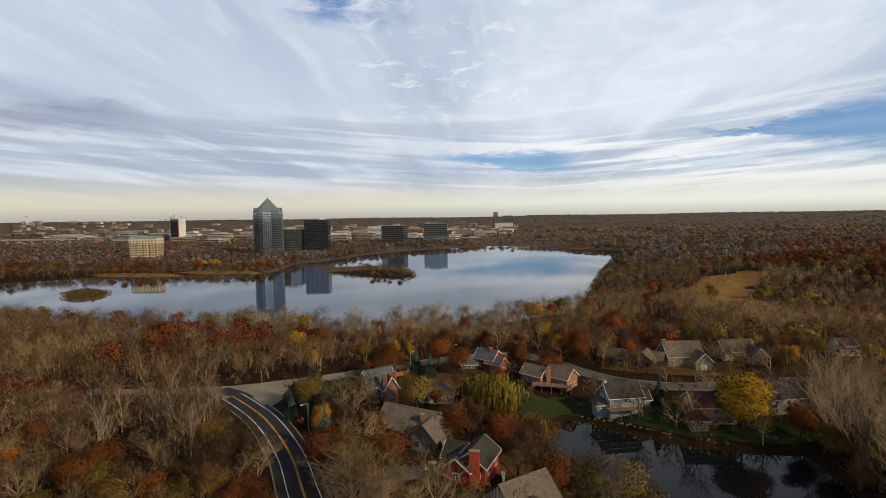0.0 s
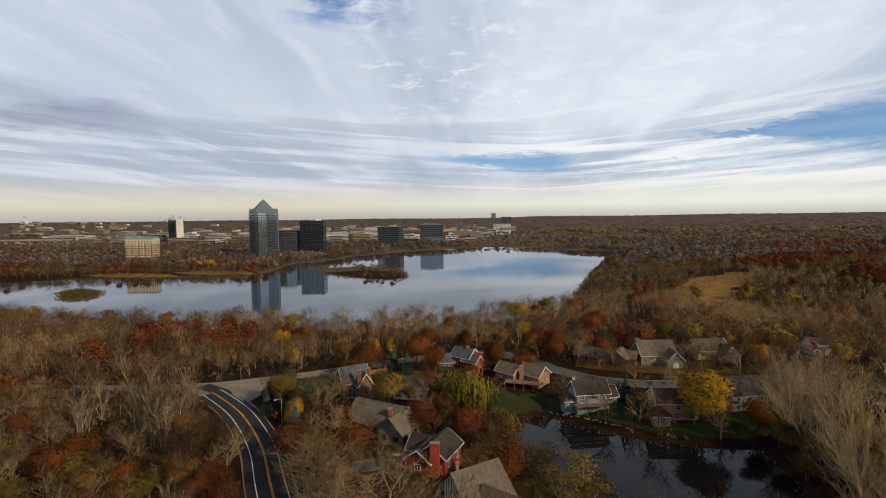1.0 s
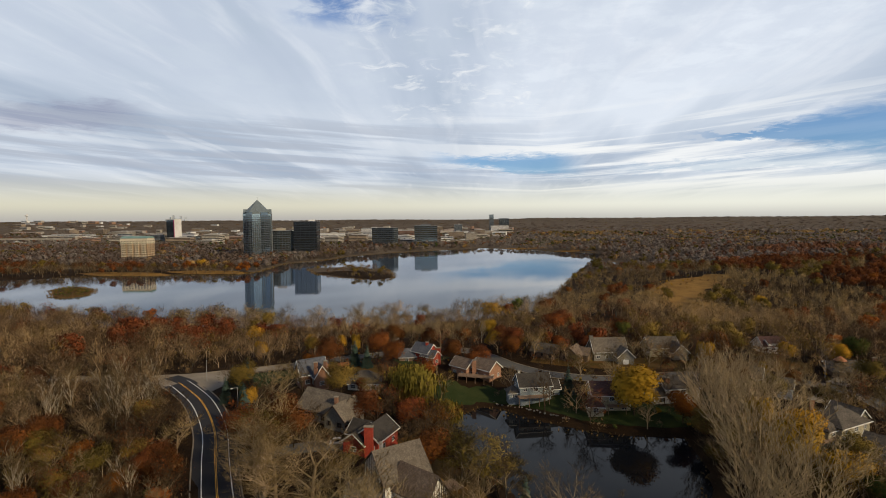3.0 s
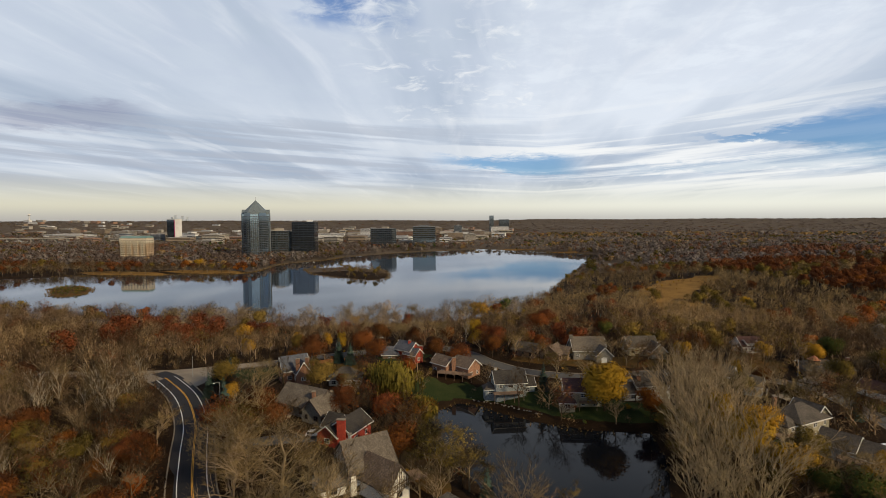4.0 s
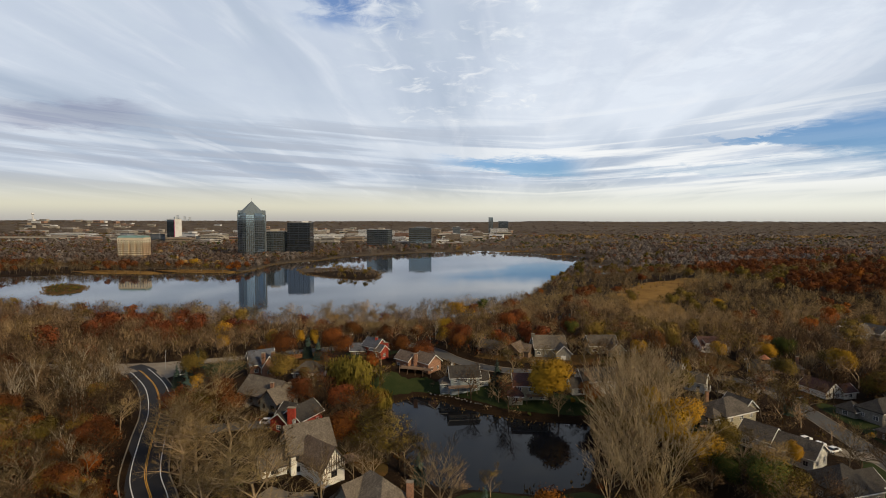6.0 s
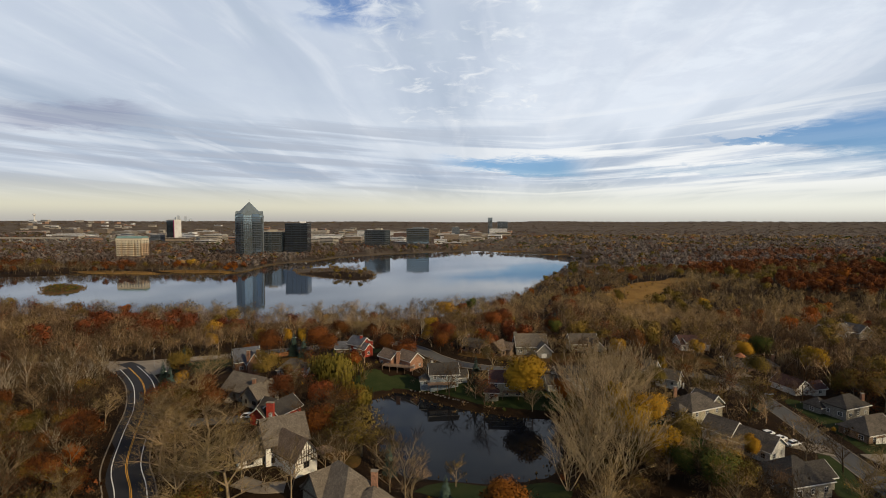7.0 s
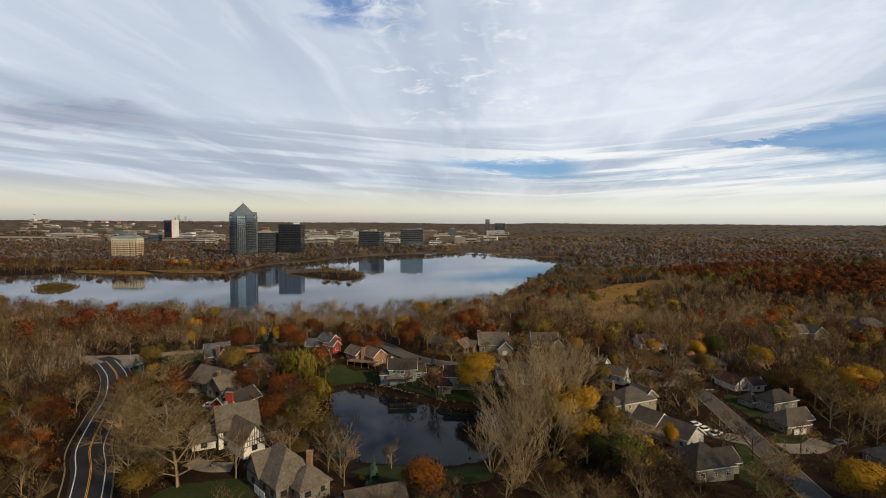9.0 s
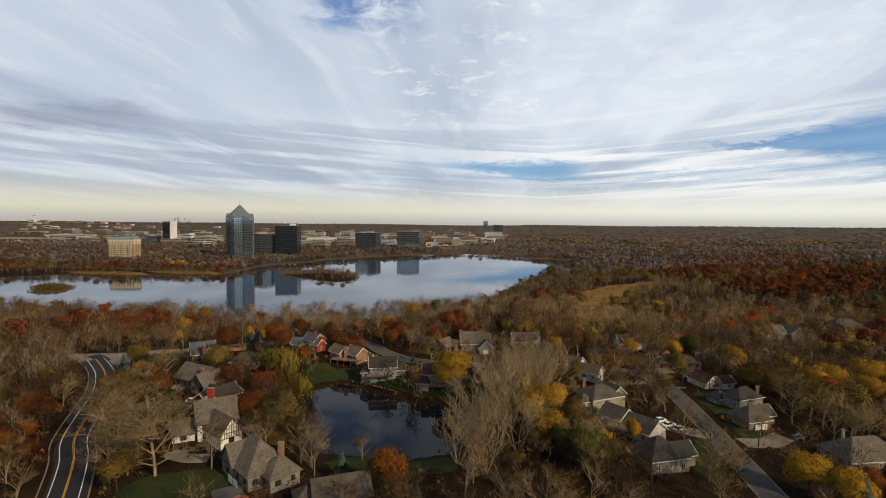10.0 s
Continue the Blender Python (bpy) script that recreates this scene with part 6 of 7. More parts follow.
def car(label, x, y, turn, paint):
    ob = thing("car", x, y, G(x, y) + 0.2, turn, label, "car", "parked cars")
    bm = bmesh.new()
    prism(bm, [(-0.9, 0.35), (0.9, 0.35), (0.92, 0.8), (0.85, 1.0), (-0.85, 1.0), (-0.92, 0.8)], -2.3, 2.3, Matrix())
    bmesh.ops.recalc_face_normals(bm, faces=bm.faces[:])
    bmesh.ops.bevel(bm, geom=bm.edges[:], offset=0.08, segments=2, affect="EDGES")
    part("body", bm, paint, ob)
    bm = bmesh.new()
    made = box(bm, -1.75, 0.95, -0.8, 0.8, 0.98, 1.62)
    for v in made:
        if v.co.z > 1.3:
            v.co.x = v.co.x * 0.78 - 0.08
            v.co.y *= 0.86
    part("cabin_glass", bm, PANE, ob, "dark glass")
    bm = bmesh.new()
    box(bm, -1.42, 0.65, -0.68, 0.68, 1.6, 1.68)
    bmesh.ops.bevel(bm, geom=bm.edges[:], offset=0.03, segments=1, affect="EDGES")
    part("roof", bm, paint, ob)
    for wx in (-1.4, 1.4):
        for wy in (-0.86, 0.86):
            bm = bmesh.new()
            bmesh.ops.create_cone(bm, cap_ends=True, segments=14, radius1=0.34, radius2=0.34, depth=0.24, matrix=pose(wx, wy, 0.34, 90))
            wh = part("wheel", bm, TYRE, ob)
            bm = bmesh.new()
            bmesh.ops.create_cone(bm, cap_ends=True, segments=10, radius1=0.2, radius2=0.2, depth=0.27, matrix=pose(wx, wy, 0.34, 90))
            part("rim", bm, RIM, wh)
    return ob


car("white car parked by the red house", -16.3, 111.5, 12, CAR_WHITE)
car("white car parked on the street driveway", 148.5, 136, 28, CAR_WHITE)
car("white car parked beside another", 150.5, 132.5, 28, CAR_WHITE)
car("white car parked at the foot of the driveway", 153, 129.5, 28, CAR_WHITE)
car("rust-red car parked on the garage apron", 31, 57, 60, CAR_RUST)
car("dark car standing in the street", 192, 131.5, 20, CAR_DARK)


def street_lamp(x, y, turn):
    ob = thing("street_lamp", x, y, G(x, y), turn, "slim grey street lamp with a curved arm", "street lamp", "street lamps")
    bm = bmesh.new()
    bmesh.ops.create_cone(bm, cap_ends=True, segments=8, radius1=0.11, radius2=0.06, depth=7.5, matrix=Matrix.Translation((0, 0, 3.75)))
    part("pole", bm, METAL_GREY, ob)
    bm = bmesh.new()
    box(bm, 0, 1.7, -0.04, 0.04, 7.35, 7.45)
    part("arm", bm, METAL_GREY, ob)
    bm = bmesh.new()
    box(bm, 1.4, 2.0, -0.14, 0.14, 7.2, 7.36)
    part("lamp_head", bm, TRIM, ob)


for x, y, tn in ((-80, 153.5, 120), (-54, 128, 210), (-20, 205, 60), (128, 196, 90), (164, 210, 200), (-36, 190, 60)):
    street_lamp(x, y, tn)

# ---- the office towers and the town beyond the lake ----
GLASS_BLUE = glassy("blue_grey_curtain_glass", (0.13, 0.18, 0.22), 0.05, 0.9, 0.7)
GLASS_BAY = glassy("pale_blue_curtain_glass", (0.36, 0.45, 0.50), 0.08, 0.9, 0.7)
GLASS_BLACK = glassy("black_curtain_glass", (0.16, 0.21, 0.26), 0.05, 0.92, 0.5)
GLASS_NAVY = glassy("navy_curtain_glass", (0.22, 0.27, 0.30), 0.05, 0.92, 0.5)
SPANDREL = surface("grey_spandrel", (0.09, 0.105, 0.125), (0.13, 0.145, 0.165), 8.0, 0.4)
SPANDREL_DARK = surface("dark_spandrel", (0.022, 0.025, 0.034), (0.036, 0.04, 0.05), 8.0, 0.25)
SPANDREL_MID = surface("slate_spandrel", (0.055, 0.062, 0.074), (0.085, 0.094, 0.108), 8.0, 0.25)
MEMBRANE = surface("pale_roof_membrane", (0.26, 0.255, 0.245), (0.38, 0.37, 0.36), 12.0, 0.85)
CONC_PALE = surface("pale_precast_concrete", (0.24, 0.21, 0.175), (0.36, 0.325, 0.275), 10.0, 0.85)
CONC_TAN = surface("tan_precast_concrete", (0.19, 0.145, 0.105), (0.27, 0.21, 0.155), 10.0, 0.85)
WHITE_PANEL = surface("white_cladding", (0.50, 0.49, 0.48), (0.64, 0.63, 0.62), 14.0, 0.7)
APT_BRICK = surface("orange_buff_brick", (0.34, 0.22, 0.13), (0.46, 0.31, 0.19), 9.0, 0.9)
APT_CREAM = surface("cream_stucco", (0.52, 0.45, 0.33), (0.62, 0.54, 0.41), 9.0, 0.9)
BRICK_FAR = surface("town_brick", (0.20, 0.115, 0.08), (0.29, 0.18, 0.125), 9.0, 0.9)
ROOF_METAL = surface("blue_grey_standing_seam", (0.13, 0.16, 0.175), (0.20, 0.235, 0.25), 10.0, 0.5, metal=0.3)
COPPER_GREEN = surface("green_patina_roof", (0.12, 0.21, 0.20), (0.19, 0.29, 0.275), 8.0, 0.7)
# far skyline: distance haze painted into one pale blue-grey colour
HAZED_CLADDING = surface("hazed_blue_grey_cladding", (0.36, 0.40, 0.45), (0.44, 0.48, 0.53), 30.0, 0.6)
MAGENTA = surface("magenta_stripe", (0.30, 0.03, 0.12), (0.36, 0.05, 0.15), 8.0, 0.6)


def ring(bm, outline_, z0, z1):
    lo_ = [bm.verts.new((x, y, z0)) for x, y in outline_]
    up_ = [bm.verts.new((x, y, z1)) for x, y in outline_]
    n = len(outline_)
    for i in range(n):
        bm.faces.new((lo_[i], lo_[(i + 1) % n], up_[(i + 1) % n], up_[i]))
    bm.faces.new(lo_[::-1])
    bm.faces.new(up_)


def rect(w, d):
    return [(-w / 2, -d / 2), (w / 2, -d / 2), (w / 2, d / 2), (-w / 2, d / 2)]


def grown(outline_, by):
    return [(x * (1 + by / max(1.0, math.hypot(x, y))), y * (1 + by / max(1.0, math.hypot(x, y)))) for x, y in outline_]


def tower_block(name, label, x, y, turn, outline_, height, storeys, glass, band, roof, share=0.28, first=0.0, penthouse=None, ribs=0, category="office building", base=None, group=""):
    """A block of storeys: glass walls with a proud band at each floor, a parapet and a roof."""
    z = G(x, y) if base is None else base
    ob = thing(name, x, y, z, turn, label, category, group)
    bm = bmesh.new()
    ring(bm, outline_, -4, height)
    part("wall", bm, glass, ob)
    step = (height - first) / storeys
    bm = bmesh.new()
    ring(bm, grown(outline_, 0.3), 0, step * share)
    me = bpy.data.meshes.new("floor_band")
    bm.to_mesh(me)
    bm.free()
    me.materials.append(band)
    for k in range(storeys):
        f = new("floor_band", me)
        f.parent = ob
        f.location = (0, 0, first + k * step)
    bm = bmesh.new()
    ring(bm, grown(outline_, 0.45), height, height + 0.9)
    part("parapet", bm, band, ob)
    bm = bmesh.new()
    ring(bm, grown(outline_, -0.5), height + 0.9, height + 1.0)
    part("roof", bm, roof, ob)
    if ribs:
        (ax, ay), n = outline_[0], len(outline_)
        bm = bmesh.new()
        box(bm, -0.22, 0.22, -0.22, 0.22, 0, height)
        rm_ = bpy.data.meshes.new("mullion")
        bm.to_mesh(rm_)
        bm.free()
        rm_.materials.append(band)
        for (ax, ay), (bx, by) in zip(outline_, outline_[1:] + outline_[:1]):
            length = math.hypot(bx - ax, by - ay)
            k = max(1, int(length / ribs))
            for i in range(k):
                f = (i + 0.5) / k
                r_ = new("mullion", rm_)
                r_.parent = ob
                r_.location = (ax + (bx - ax) * f, ay + (by - ay) * f, 0)
    if penthouse:
        w, d, h, px, py, mat = penthouse
        bm = bmesh.new()
        box(bm, px - w / 2, px + w / 2, py - d / 2, py + d / 2, height + 1.0, height + 1.0 + h)
        part("penthouse", bm, mat, ob)
    return ob


# the tall tower with a pyramid roof
a_, c_ = 20.5, 12.0
octo = [(-c_, -a_), (c_, -a_), (a_, -c_), (a_, c_), (c_, a_), (-c_, a_), (-a_, c_), (-a_, -c_)]
tall = tower_block("glass_tower", "tall blue-grey glass office tower with a pyramid roof", -391, 818, 20, octo, 72, 24, GLASS_BLUE, SPANDREL_MID, ROOF_METAL, 0.3, ribs=3.2, base=4)
for k in range(4):
    bm = bmesh.new()
    m = Matrix.Rotation(radians(90 * k), 4, "Z")
    box(bm, -6.5, 6.5, -a_ - 2.2, -a_ + 3, -4, 76, m)
    bay = part("bay", bm, GLASS_BAY, tall)
    for n in range(25):
        bm = bmesh.new()
        box(bm, -6.7, 6.7, -a_ - 2.45, -a_ + 3, n * 3, n * 3 + 0.8, m)
        part("floor_band", bm, SPANDREL_MID, bay)
    for u in (-6.5, -3.25, 0, 3.25, 6.5):
        bm = bmesh.new()
        box(bm, u - 0.2, u + 0.2, -a_ - 2.7, -a_ - 2.1, -4, 76, m)
        part("mullion", bm, SPANDREL, bay)
    bm = bmesh.new()
    prism(bm, [(-6.9, 76), (6.9, 76), (6.9, 77), (0, 84), (-6.9, 77)], a_ - 12, a_ + 2.4, m @ Matrix.Rotation(radians(-90), 4, "Z"))
    bmesh.ops.recalc_face_normals(bm, faces=bm.faces[:])
    part("gable", bm, ROOF_METAL, tall)
    m2 = Matrix.Rotation(radians(45 + 90 * k), 4, "Z")
    bm = bmesh.new()
    box(bm, -3.2, 3.2, -a_ - 2.6, -a_ + 1.5, -4, 71, m2)
    part("corner_pier", bm, GLASS_BLACK, tall, "dark glass corner pier")
bm = bmesh.new()
ring(bm, [(x * 0.88, y * 0.88) for x, y in octo], 72, 78.5)
part("drum", bm, GLASS_BLACK, tall, "dark recessed top storeys")
bm = bmesh.new()
lo_ = [bm.verts.new((x * 0.94, y * 0.94, 78.5)) for x, y in octo]
mid_ = [bm.verts.new((x * 0.94, y * 0.94, 79.4)) for x, y in octo]
apex = bm.verts.new((0, 0, 100.5))
bm.faces.new(lo_[::-1])
for i in range(8):
    j = (i + 1) % 8
    bm.faces.new((lo_[i], lo_[j], mid_[j], mid_[i]))
    bm.faces.new((mid_[i], mid_[j], apex))
top_roof = part("pyramid_roof", bm, ROOF_METAL, tall)
bm = bmesh.new()
bmesh.ops.create_cone(bm, cap_ends=True, segments=6, radius1=0.3, radius2=0.1, depth=5, matrix=Matrix.Translation((0, 0, 103.5)))
part("mast", bm, METAL_GREY, top_roof)

tower_block("office_block", "low dark glass office wing between two towers", -372, 868, 14, rect(34, 28), 46, 11, GLASS_NAVY, SPANDREL_MID, MEMBRANE, 0.25, ribs=4.5, penthouse=(16, 8, 4, 0, 0, CONC_PALE))
blk = tower_block("office_block", "black glass office block with a stepped plan", -330, 886, 10, rect(41, 34), 62, 14, GLASS_BLACK, SPANDREL_DARK, MEMBRANE, 0.2, ribs=7, penthouse=(10, 8, 3, 8, 4, WHITE_PANEL))
bm = bmesh.new()
box(bm, -27, -20, -12, 12, -4, 46)
part("side_wing", bm, GLASS_BLACK, blk)
bm = bmesh.new()
box(bm, -6, 20, -24, -17.2, -4, 6)
part("lobby", bm, WHITE_PANEL, blk, "white podium lobby")
tower_block("office_block", "dark glass office block with a pale roof line", -240, 1130, -8, rect(52, 30), 43, 10, GLASS_NAVY, SPANDREL_MID, MEMBRANE, 0.3, ribs=5, penthouse=(14, 10, 4, 4, 2, CONC_PALE))
tower_block("office_block", "dark banded office block with a white cornice", -154, 1190, 8, rect(54, 30), 46, 10, GLASS_NAVY, SPANDREL_MID, MEMBRANE, 0.34, penthouse=(24, 10, 3, 0, 0, SPANDREL))
apt = tower_block("apartment_building", "brick and cream apartment block with a green roof", -553, 735, 8, rect(42, 20), 38, 10, APT_BRICK, APT_CREAM, COPPER_GREEN, 0.12, category="apartment building")
bm = bmesh.new()
box(bm, -21.4, 21.4, -10.4, 10.4, 30, 37.5)
part("upper_storey", bm, APT_CREAM, apt, "cream upper storeys")
bm = bmesh.new()
prism(bm, [(-10.8, 38.8), (10.8, 38.8), (5, 42), (-5, 42)], -21.5, 21.5, Matrix())
bmesh.ops.recalc_face_normals(bm, faces=bm.faces[:])
part("mansard", bm, COPPER_GREEN, apt, "green pitched roof")
for k in range(4):
    for lv in range(9):
        bm = bmesh.new()
        box(bm, -19.5 + k * 10.6, -13.6 + k * 10.6, -12.6, -10.2, 3 + lv * 3.6, 4.4 + lv * 3.6)
        part("balcony", bm, APT_CREAM, apt)
for k in range(13):
    for lv in range(10):
        bm = bmesh.new()
        if k < 9:
            box(bm, -19.7 + k * 4.7, -17.9 + k * 4.7, -10.6, -10, 1.2 + lv * 3.6, 3.1 + lv * 3.6)
        else:
            box(bm, 21, 21.6, -8.4 + (k - 9) * 4.8, -6.6 + (k - 9) * 4.8, 1.2 + lv * 3.6, 3.1 + lv * 3.6)
        part("window", bm, GLASS_NAVY, apt)
wt_ = tower_block("white_tower", "white tower with a dark glass side", -959, 1420, -11, rect(30, 26), 68, 18, WHITE_PANEL, WHITE_PANEL, MEMBRANE, 0.45, base=4)
bm = bmesh.new()
box(bm, -14.6, 12.4, -14.2, -13.3, 0, 67)
part("dark_side", bm, GLASS_BLACK, wt_)
bm = bmesh.new()
box(bm, 12.6, 14.6, -14.2, -13.3, 0, 67)
part("stripe", bm, MAGENTA, wt_)

MATS = [CONC_PALE, CONC_TAN, WHITE_PANEL, BRICK_FAR, CONC_PALE, SPANDREL]
LOWRISE = (  # x, y, width, depth, height, storeys, material
    (-1853, 2000, 96, 40, 32, 6, CONC_TAN), (-1960, 2300, 108, 40, 30, 5, CONC_TAN), (-1516, 1900, 100, 50, 26, 5, CONC_PALE), (-732, 1250, 56, 34, 34, 6, CONC_PALE), (-1570, 1700, 190, 60, 16, 2, WHITE_PANEL),
    (-403, 1255, 48, 30, 24, 5, CONC_PALE), (-367, 1500, 68, 40, 44, 9, WHITE_PANEL), (-380, 1400, 60, 40, 22, 4, CONC_TAN), (-65, 1500, 42, 30, 25, 6, CONC_PALE), (-700, 1180, 60, 40, 18, 3, CONC_PALE), (-620, 1400, 90, 40, 16, 3, BRICK_FAR),
    (-480, 1330, 60, 40, 16, 3, CONC_PALE), (-300, 1320, 70, 30, 20, 4, CONC_PALE), (-250, 1420, 60, 40, 18, 3, WHITE_PANEL), (-205, 1250, 44, 50, 14, 3, CONC_PALE), (-80, 1290, 60, 26, 10, 2, CONC_TAN), (-120, 1620, 60, 30, 26, 6, CONC_TAN),
    (-550, 1650, 120, 50, 18, 3, WHITE_PANEL), (-300, 1750, 90, 40, 26, 5, BRICK_FAR), (-700, 1800, 90, 60, 16, 3, CONC_PALE), (-420, 2000, 110, 50, 22, 4, WHITE_PANEL), (-860, 1300, 80, 30, 22, 4, CONC_TAN), (-900, 1550, 90, 30, 26, 5, CONC_PALE),
    (-1030, 1440, 40, 24, 30, 6, SPANDREL), (-240, 2050, 60, 40, 40, 9, CONC_TAN), (-160, 2150, 40, 30, 50, 12, SPANDREL), (-330, 2250, 70, 40, 46, 10, SPANDREL), (-560, 2250, 120, 40, 24, 4, CONC_PALE), (-60, 2000, 50, 40, 24, 5, CONC_TAN),
    (-1180, 1750, 120, 40, 16, 3, CONC_PALE), (-1320, 1250, 60, 30, 9, 2, WHITE_PANEL), (-1120, 1180, 70, 30, 9, 2, CONC_PALE), (-1250, 2050, 110, 50, 20, 4, CONC_TAN), (-960, 1900, 120, 50, 18, 3, WHITE_PANEL), (-760, 2100, 90, 40, 24, 5, CONC_PALE))
for k, (x, y, w, d, h, n, mat) in enumerate(LOWRISE):
    tower_block("commercial_building", {CONC_PALE: "pale concrete low-rise with dark window bands", CONC_TAN: "tan concrete low-rise with dark window bands", WHITE_PANEL: "white flat-roofed commercial building", BRICK_FAR: "brick commercial building with a flat roof", SPANDREL: "grey glass office building"}[mat],
                x, y, (k * 37) % 30 - 15, rect(w * 0.8, d), h * 0.75, n, PANE if mat is not WHITE_PANEL else GLASS_NAVY, mat, MEMBRANE, 0.62, penthouse=(w * 0.2, d * 0.3, 3, w * 0.1, 0, MEMBRANE), category="commercial building", group="low-rise town buildings")
rt = random.Random(61)
for k in range(60):
    x, y = rt.uniform(-1500, -40), rt.uniform(1240, 2300)
    if any(abs(x - q[0]) < q[2] * 0.8 + 25 and abs(y - q[1]) < 60 for q in LOWRISE) or abs(x) > 0.9 * y:
        continue
    mat = rt.choice(MATS)
    w, d, h = rt.uniform(24, 80), rt.uniform(18, 40), rt.uniform(6, 15)
    tower_block("commercial_building", "small flat-roofed commercial building in the town", x, y, rt.uniform(-20, 20), rect(w, d), h, max(1, int(h / 4)), GLASS_NAVY, mat, MEMBRANE, 0.66, category="commercial building", group="low-rise town buildings")
for k in range(150):
    y = rt.uniform(1500, 3400)
    x = rt.uniform(-1.05 * y, 0.02 * y)
    mat = rt.choice([WHITE_PANEL, CONC_PALE, CONC_TAN, BRICK_FAR, CONC_PALE])
    w, d, h = rt.uniform(20, 70), rt.uniform(15, 30), rt.uniform(7, 17)
    fb = thing("distant_building", x, y, G(x, y), rt.uniform(-20, 20), "small distant flat-roofed town building", "building", "distant town")
    bm = bmesh.new()
    box(bm, -w / 2, w / 2, -d / 2, d / 2, -3, h)
    part("wall", bm, mat, fb)
    bm = bmesh.new()
    box(bm, -w / 2 - 0.3, w / 2 + 0.3, -d / 2 - 0.3, d / 2 + 0.3, h, h + 0.8)
    part("roof", bm, MEMBRANE, fb)
    bm = bmesh.new()
    box(bm, -w / 2 + 1, w / 2 - 1, -d / 2 - 0.25, d / 2 + 0.25, h * 0.45, h * 0.72)
    part("window_band", bm, GLASS_NAVY, fb)
tower_block("office_tower", "distant grey office tower above amber trees", -28, 2600, 10, rect(21, 18), 80, 18, GLASS_NAVY, SPANDREL, SPANDREL, 0.4, base=6)
tower_block("office_tower", "distant blue glass slab beside a tower", 35, 2640, 10, rect(50, 24), 60, 12, GLASS_BLUE, SPANDREL, SPANDREL, 0.3, base=6)
tower_block("office_block", "distant white low block", 14, 2590, 6, rect(90, 24), 24, 5, GLASS_NAVY, WHITE_PANEL, MEMBRANE, 0.6, base=6)
via = thing("viaduct", -1360, 1300, G(-1360, 1300), 6, "pale concrete highway viaduct on piers", "viaduct")
bm = bmesh.new()
box(bm, -150, 150, -7, 7, 13, 16)
part("deck", bm, CONC_PALE, via)
bm = bmesh.new()
box(bm, -150, 150, -7.4, -7, 16, 17.2)
part("barrier", bm, CONC_PALE, via)
for k in range(9):
    bm = bmesh.new()
    box(bm, -142 + k * 35, -139 + k * 35, -5, 5, -3, 13)
    part("pier", bm, CONC_PALE, via)
# the far skyline
rk = random.Random(71)
for px, h in ((-3190, 52), (-3165, 64), (-3140, 58), (-3085, 84), (-3066, 100), (-3050, 70), (-3030, 62), (-2985, 92), (-2968, 80), (-2945, 60), (-2915, 46), (-2880, 34)):
    yy = 4380 + rk.uniform(-30, 30)
    tower_block("skyscraper", "skyscraper on the far horizon, painted a hazy blue-grey", px * 4380 / 4500, yy, rk.uniform(-20, 20), rect(rk.uniform(13, 20), 16), h - 6, 6, HAZED_CLADDING, HAZED_CLADDING, HAZED_CLADDING, 0.3, category="skyscraper", base=18, group="far skyline")
wtr = thing("water_tower", -3470, 3380, G(-3470, 3380), 0, "white water tower far off", "water tower")
bm = bmesh.new()
bmesh.ops.create_uvsphere(bm, u_segments=12, v_segments=8, radius=11, matrix=Matrix.Translation((0, 0, 52)) @ Matrix.Diagonal((1, 1, 0.7, 1)))
part("tank", bm, WHITE_PANEL, wtr)
bm = bmesh.new()
bmesh.ops.create_cone(bm, cap_ends=True, segments=10, radius1=4.5, radius2=3, depth=50, matrix=Matrix.Translation((0, 0, 22)))
part("stem", bm, WHITE_PANEL, wtr)
# lake island jetty-like raft
raft = thing("raft", -20, 1060, 0.0, 10, "small dark planted raft on the lake", "raft")
bm = bmesh.new()
box(bm, -6, 6, -4, 4, -0.2, 0.6)
bmesh.ops.bevel(bm, geom=bm.edges[:], offset=0.2, segments=1, affect="EDGES")
part("float", bm, DARK_TRIM, raft)
bm = bmesh.new()
for k in range(40):
    bmesh.ops.create_cone(bm, cap_ends=False, segments=4, radius1=0.5, radius2=0.02, depth=rk.uniform(1.0, 3.0), matrix=Matrix.Translation((rk.uniform(-5, 5), rk.uniform(-3.4, 3.4), 1.4)))
part("reeds", bm, LEAF_OLIVE, raft)

# small houses and sheds in the trees beyond the lake
for k in range(46):
    x, y = rt.uniform(-1250, -480), rt.uniform(700, 1250)
    if abs(x) > 0.98 * y or not bool(dry(x, y, 25)) or math.hypot(x + 553, y - 735) < 50 or math.hypot(x + 380, y - 850) < 90:
        continue
    w, d, h = rt.uniform(10, 22), rt.uniform(8, 14), rt.uniform(3, 5)
    wallm, roofm = rt.choice([WHITE_PANEL, CONC_PALE, BRICK_FAR, CONC_TAN]), rt.choice([SHINGLE_GREY, MEMBRANE, SHINGLE_DARK])
    sh = thing("small_house", x, y, G(x, y), rt.uniform(-40, 40), "small pale house among the trees beyond the lake", "house", "houses beyond the lake")
    bm = bmesh.new()
    box(bm, -w / 2, w / 2, -d / 2, d / 2, -2, h)
    part("wall", bm, wallm, sh)
    bm = bmesh.new()
    prism(bm, [(-d / 2 - 0.6, h - 0.3), (d / 2 + 0.6, h - 0.3), (0, h + d * 0.32)], -w / 2 - 0.5, w / 2 + 0.5, Matrix())
    bmesh.ops.recalc_face_normals(bm, faces=bm.faces[:])
    unwrap(bm)
    part("roof", bm, roofm, sh)

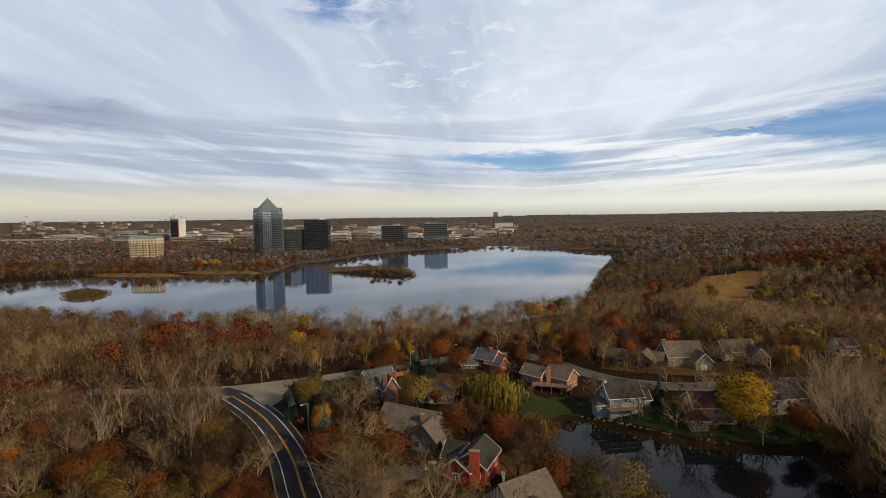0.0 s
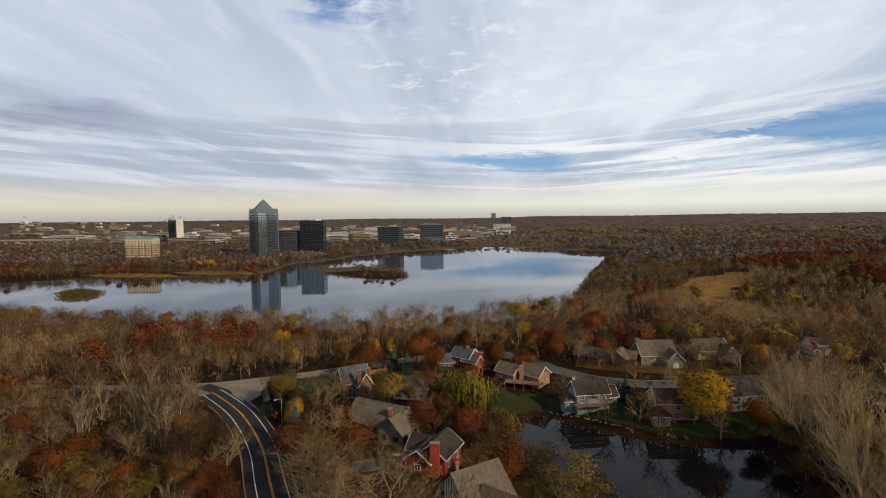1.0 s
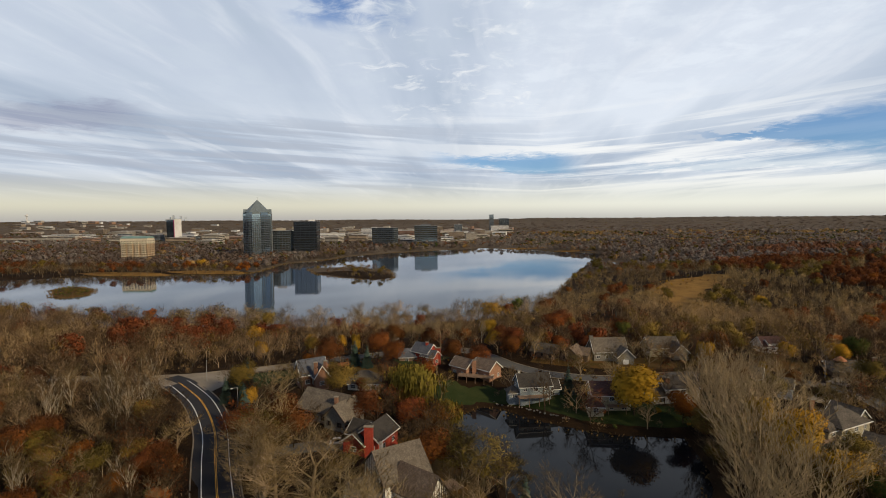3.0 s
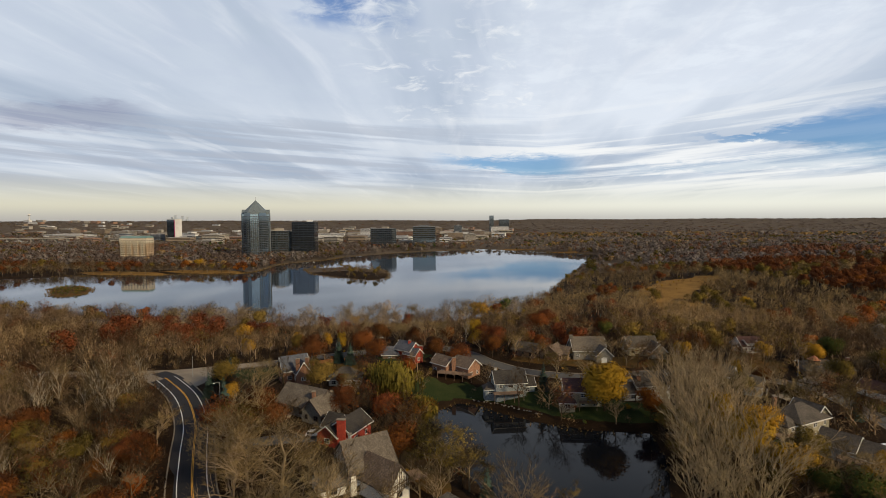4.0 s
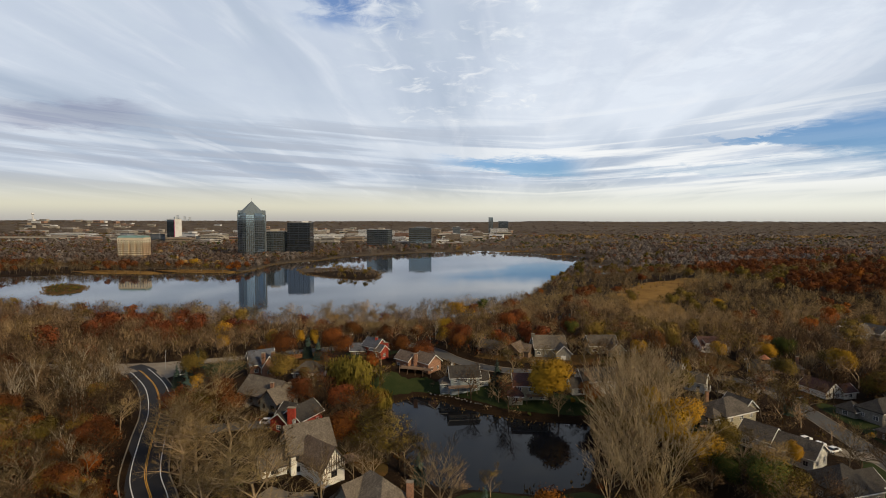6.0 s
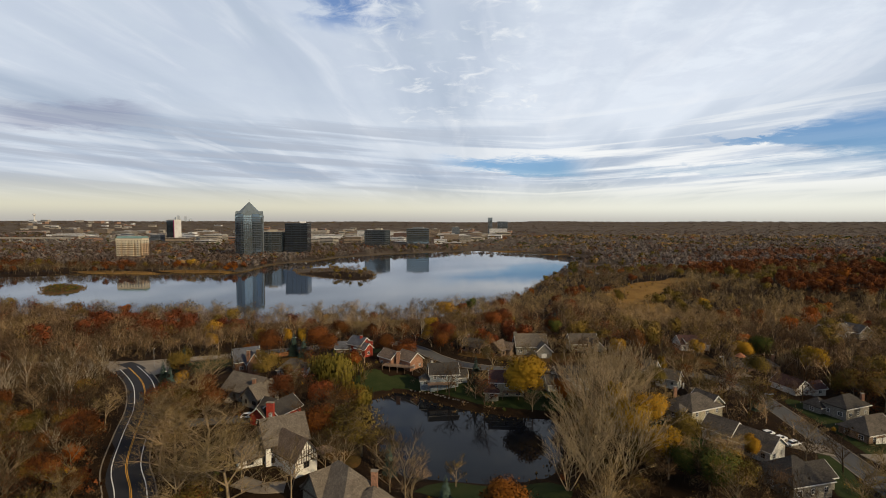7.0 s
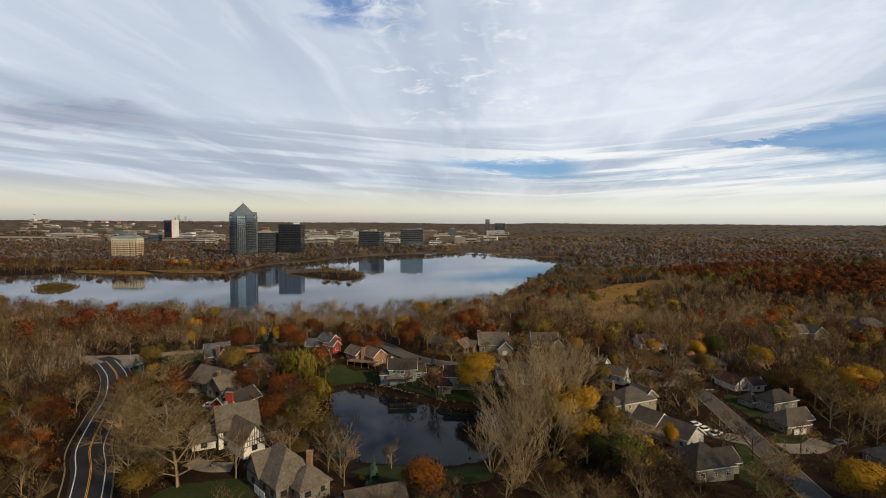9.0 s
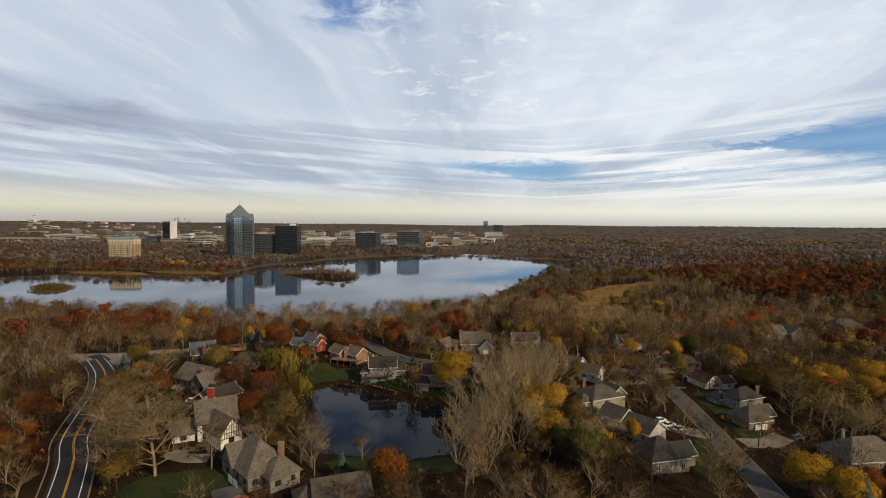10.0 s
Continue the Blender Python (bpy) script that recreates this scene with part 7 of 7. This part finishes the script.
# ---- garden things ----
PLAY_WOOD = surface("stained_play_wood", (0.16, 0.07, 0.03), (0.24, 0.11, 0.05), 0.8, 0.8)
KAYAK_BLUE = surface("pale_blue_plastic", (0.30, 0.42, 0.55), (0.36, 0.48, 0.6), 1.0, 0.45)


def play_tower(x, y, turn):
    ob = thing("play_tower", x, y, G(x, y), turn, "brown wooden play tower with a pitched roof and slide", "play tower")
    for px, py in ((-0.9, -0.9), (0.9, -0.9), (0.9, 0.9), (-0.9, 0.9)):
        bm = bmesh.new()
        box(bm, px - 0.06, px + 0.06, py - 0.06, py + 0.06, -0.3, 2.9)
        part("post", bm, PLAY_WOOD, ob)
    bm = bmesh.new()
    box(bm, -1.0, 1.0, -1.0, 1.0, 1.4, 1.5)
    part("platform", bm, PLAY_WOOD, ob)
    bm = bmesh.new()
    prism(bm, [(-1.35, 2.75), (0, 3.85), (1.35, 2.75), (1.35, 2.85), (0, 3.97), (-1.35, 2.85)], -1.25, 1.25, Matrix())
    bmesh.ops.recalc_face_normals(bm, faces=bm.faces[:])
    part("roof", bm, PLAY_WOOD, ob)
    bm = bmesh.new()
    prism(bm, [(-3.4, 0.1), (-1.0, 1.45), (-1.0, 1.52), (-3.4, 0.17)], -0.35, 0.35, Matrix())
    bmesh.ops.recalc_face_normals(bm, faces=bm.faces[:])
    part("slide", bm, YELLOW_LINE, ob, "yellow slide")
    bm = bmesh.new()
    box(bm, 1.0, 4.2, -0.07, 0.07, 2.3, 2.45)
    part("swing_beam", bm, PLAY_WOOD, ob)
    for sx_ in (1.9, 3.1):
        bm = bmesh.new()
        box(bm, sx_ - 0.25, sx_ + 0.25, -0.12, 0.12, 0.5, 0.54)
        for e_ in (-0.23, 0.23):
            box(bm, sx_ + e_ - 0.012, sx_ + e_ + 0.012, -0.012, 0.012, 0.54, 2.32)
        part("swing", bm, DARK_TRIM, ob)
    for py in (-0.9, 0.9):
        bm = bmesh.new()
        prism(bm, [(py - 0.06, -0.3), (py + 0.06, -0.3), (0.06, 2.4), (-0.06, 2.4)], 4.1, 4.22, Matrix())
        bmesh.ops.recalc_face_normals(bm, faces=bm.faces[:])
        part("leg", bm, PLAY_WOOD, ob)


def kayak(x, y, turn):
    ob = thing("kayak", x, y, G(x, y) + 0.2, turn, "pale blue kayak lying on the lawn", "kayak")
    bm = bmesh.new()
    bmesh.ops.create_uvsphere(bm, u_segments=14, v_segments=8, radius=1.0)
    for v in bm.verts:
        v.co = Vector((v.co.x * 2.0, v.co.y * 0.36, max(v.co.z * 0.26, -0.18) + 0.18 + 0.05 * v.co.x * v.co.x))
    part("hull", bm, KAYAK_BLUE, ob)
    bm = bmesh.new()
    bmesh.ops.create_cone(bm, cap_ends=True, segments=12, radius1=0.5, radius2=0.42, depth=0.06, matrix=Matrix.Translation((0, 0, 0.45)) @ Matrix.Diagonal((1, 0.5, 1, 1)))
    part("cockpit", bm, DARK_TRIM, ob, "dark cockpit opening")


def letter_box(x, y, turn):
    ob = thing("letter_box", x, y, G(x, y), turn, "black kerbside letter box on a wooden post", "letter box", "letter boxes")
    bm = bmesh.new()
    box(bm, -0.05, 0.05, -0.05, 0.05, -0.2, 1.05)
    part("post", bm, PLAY_WOOD, ob)
    bm = bmesh.new()
    box(bm, -0.28, 0.28, -0.1, 0.1, 1.05, 1.28)
    bmesh.ops.bevel(bm, geom=bm.edges[:], offset=0.04, segments=2, affect="EDGES")
    part("box", bm, DARK_TRIM, ob)


play_tower(112.8, 113.4, 35)
kayak(169.7, 180.1, 8)
for x, y, turn in ((-47.5, 114.5, 60), (160.5, 127.5, 20), (172.5, 150, 15), (163.5, 190, 15)):
    letter_box(x, y, turn)

# the trees that were only copied from
for kinds in KINDS.values():
    for base in kinds:
        for o in list(base.children_recursive) + [base]:
            bpy.data.objects.remove(o)
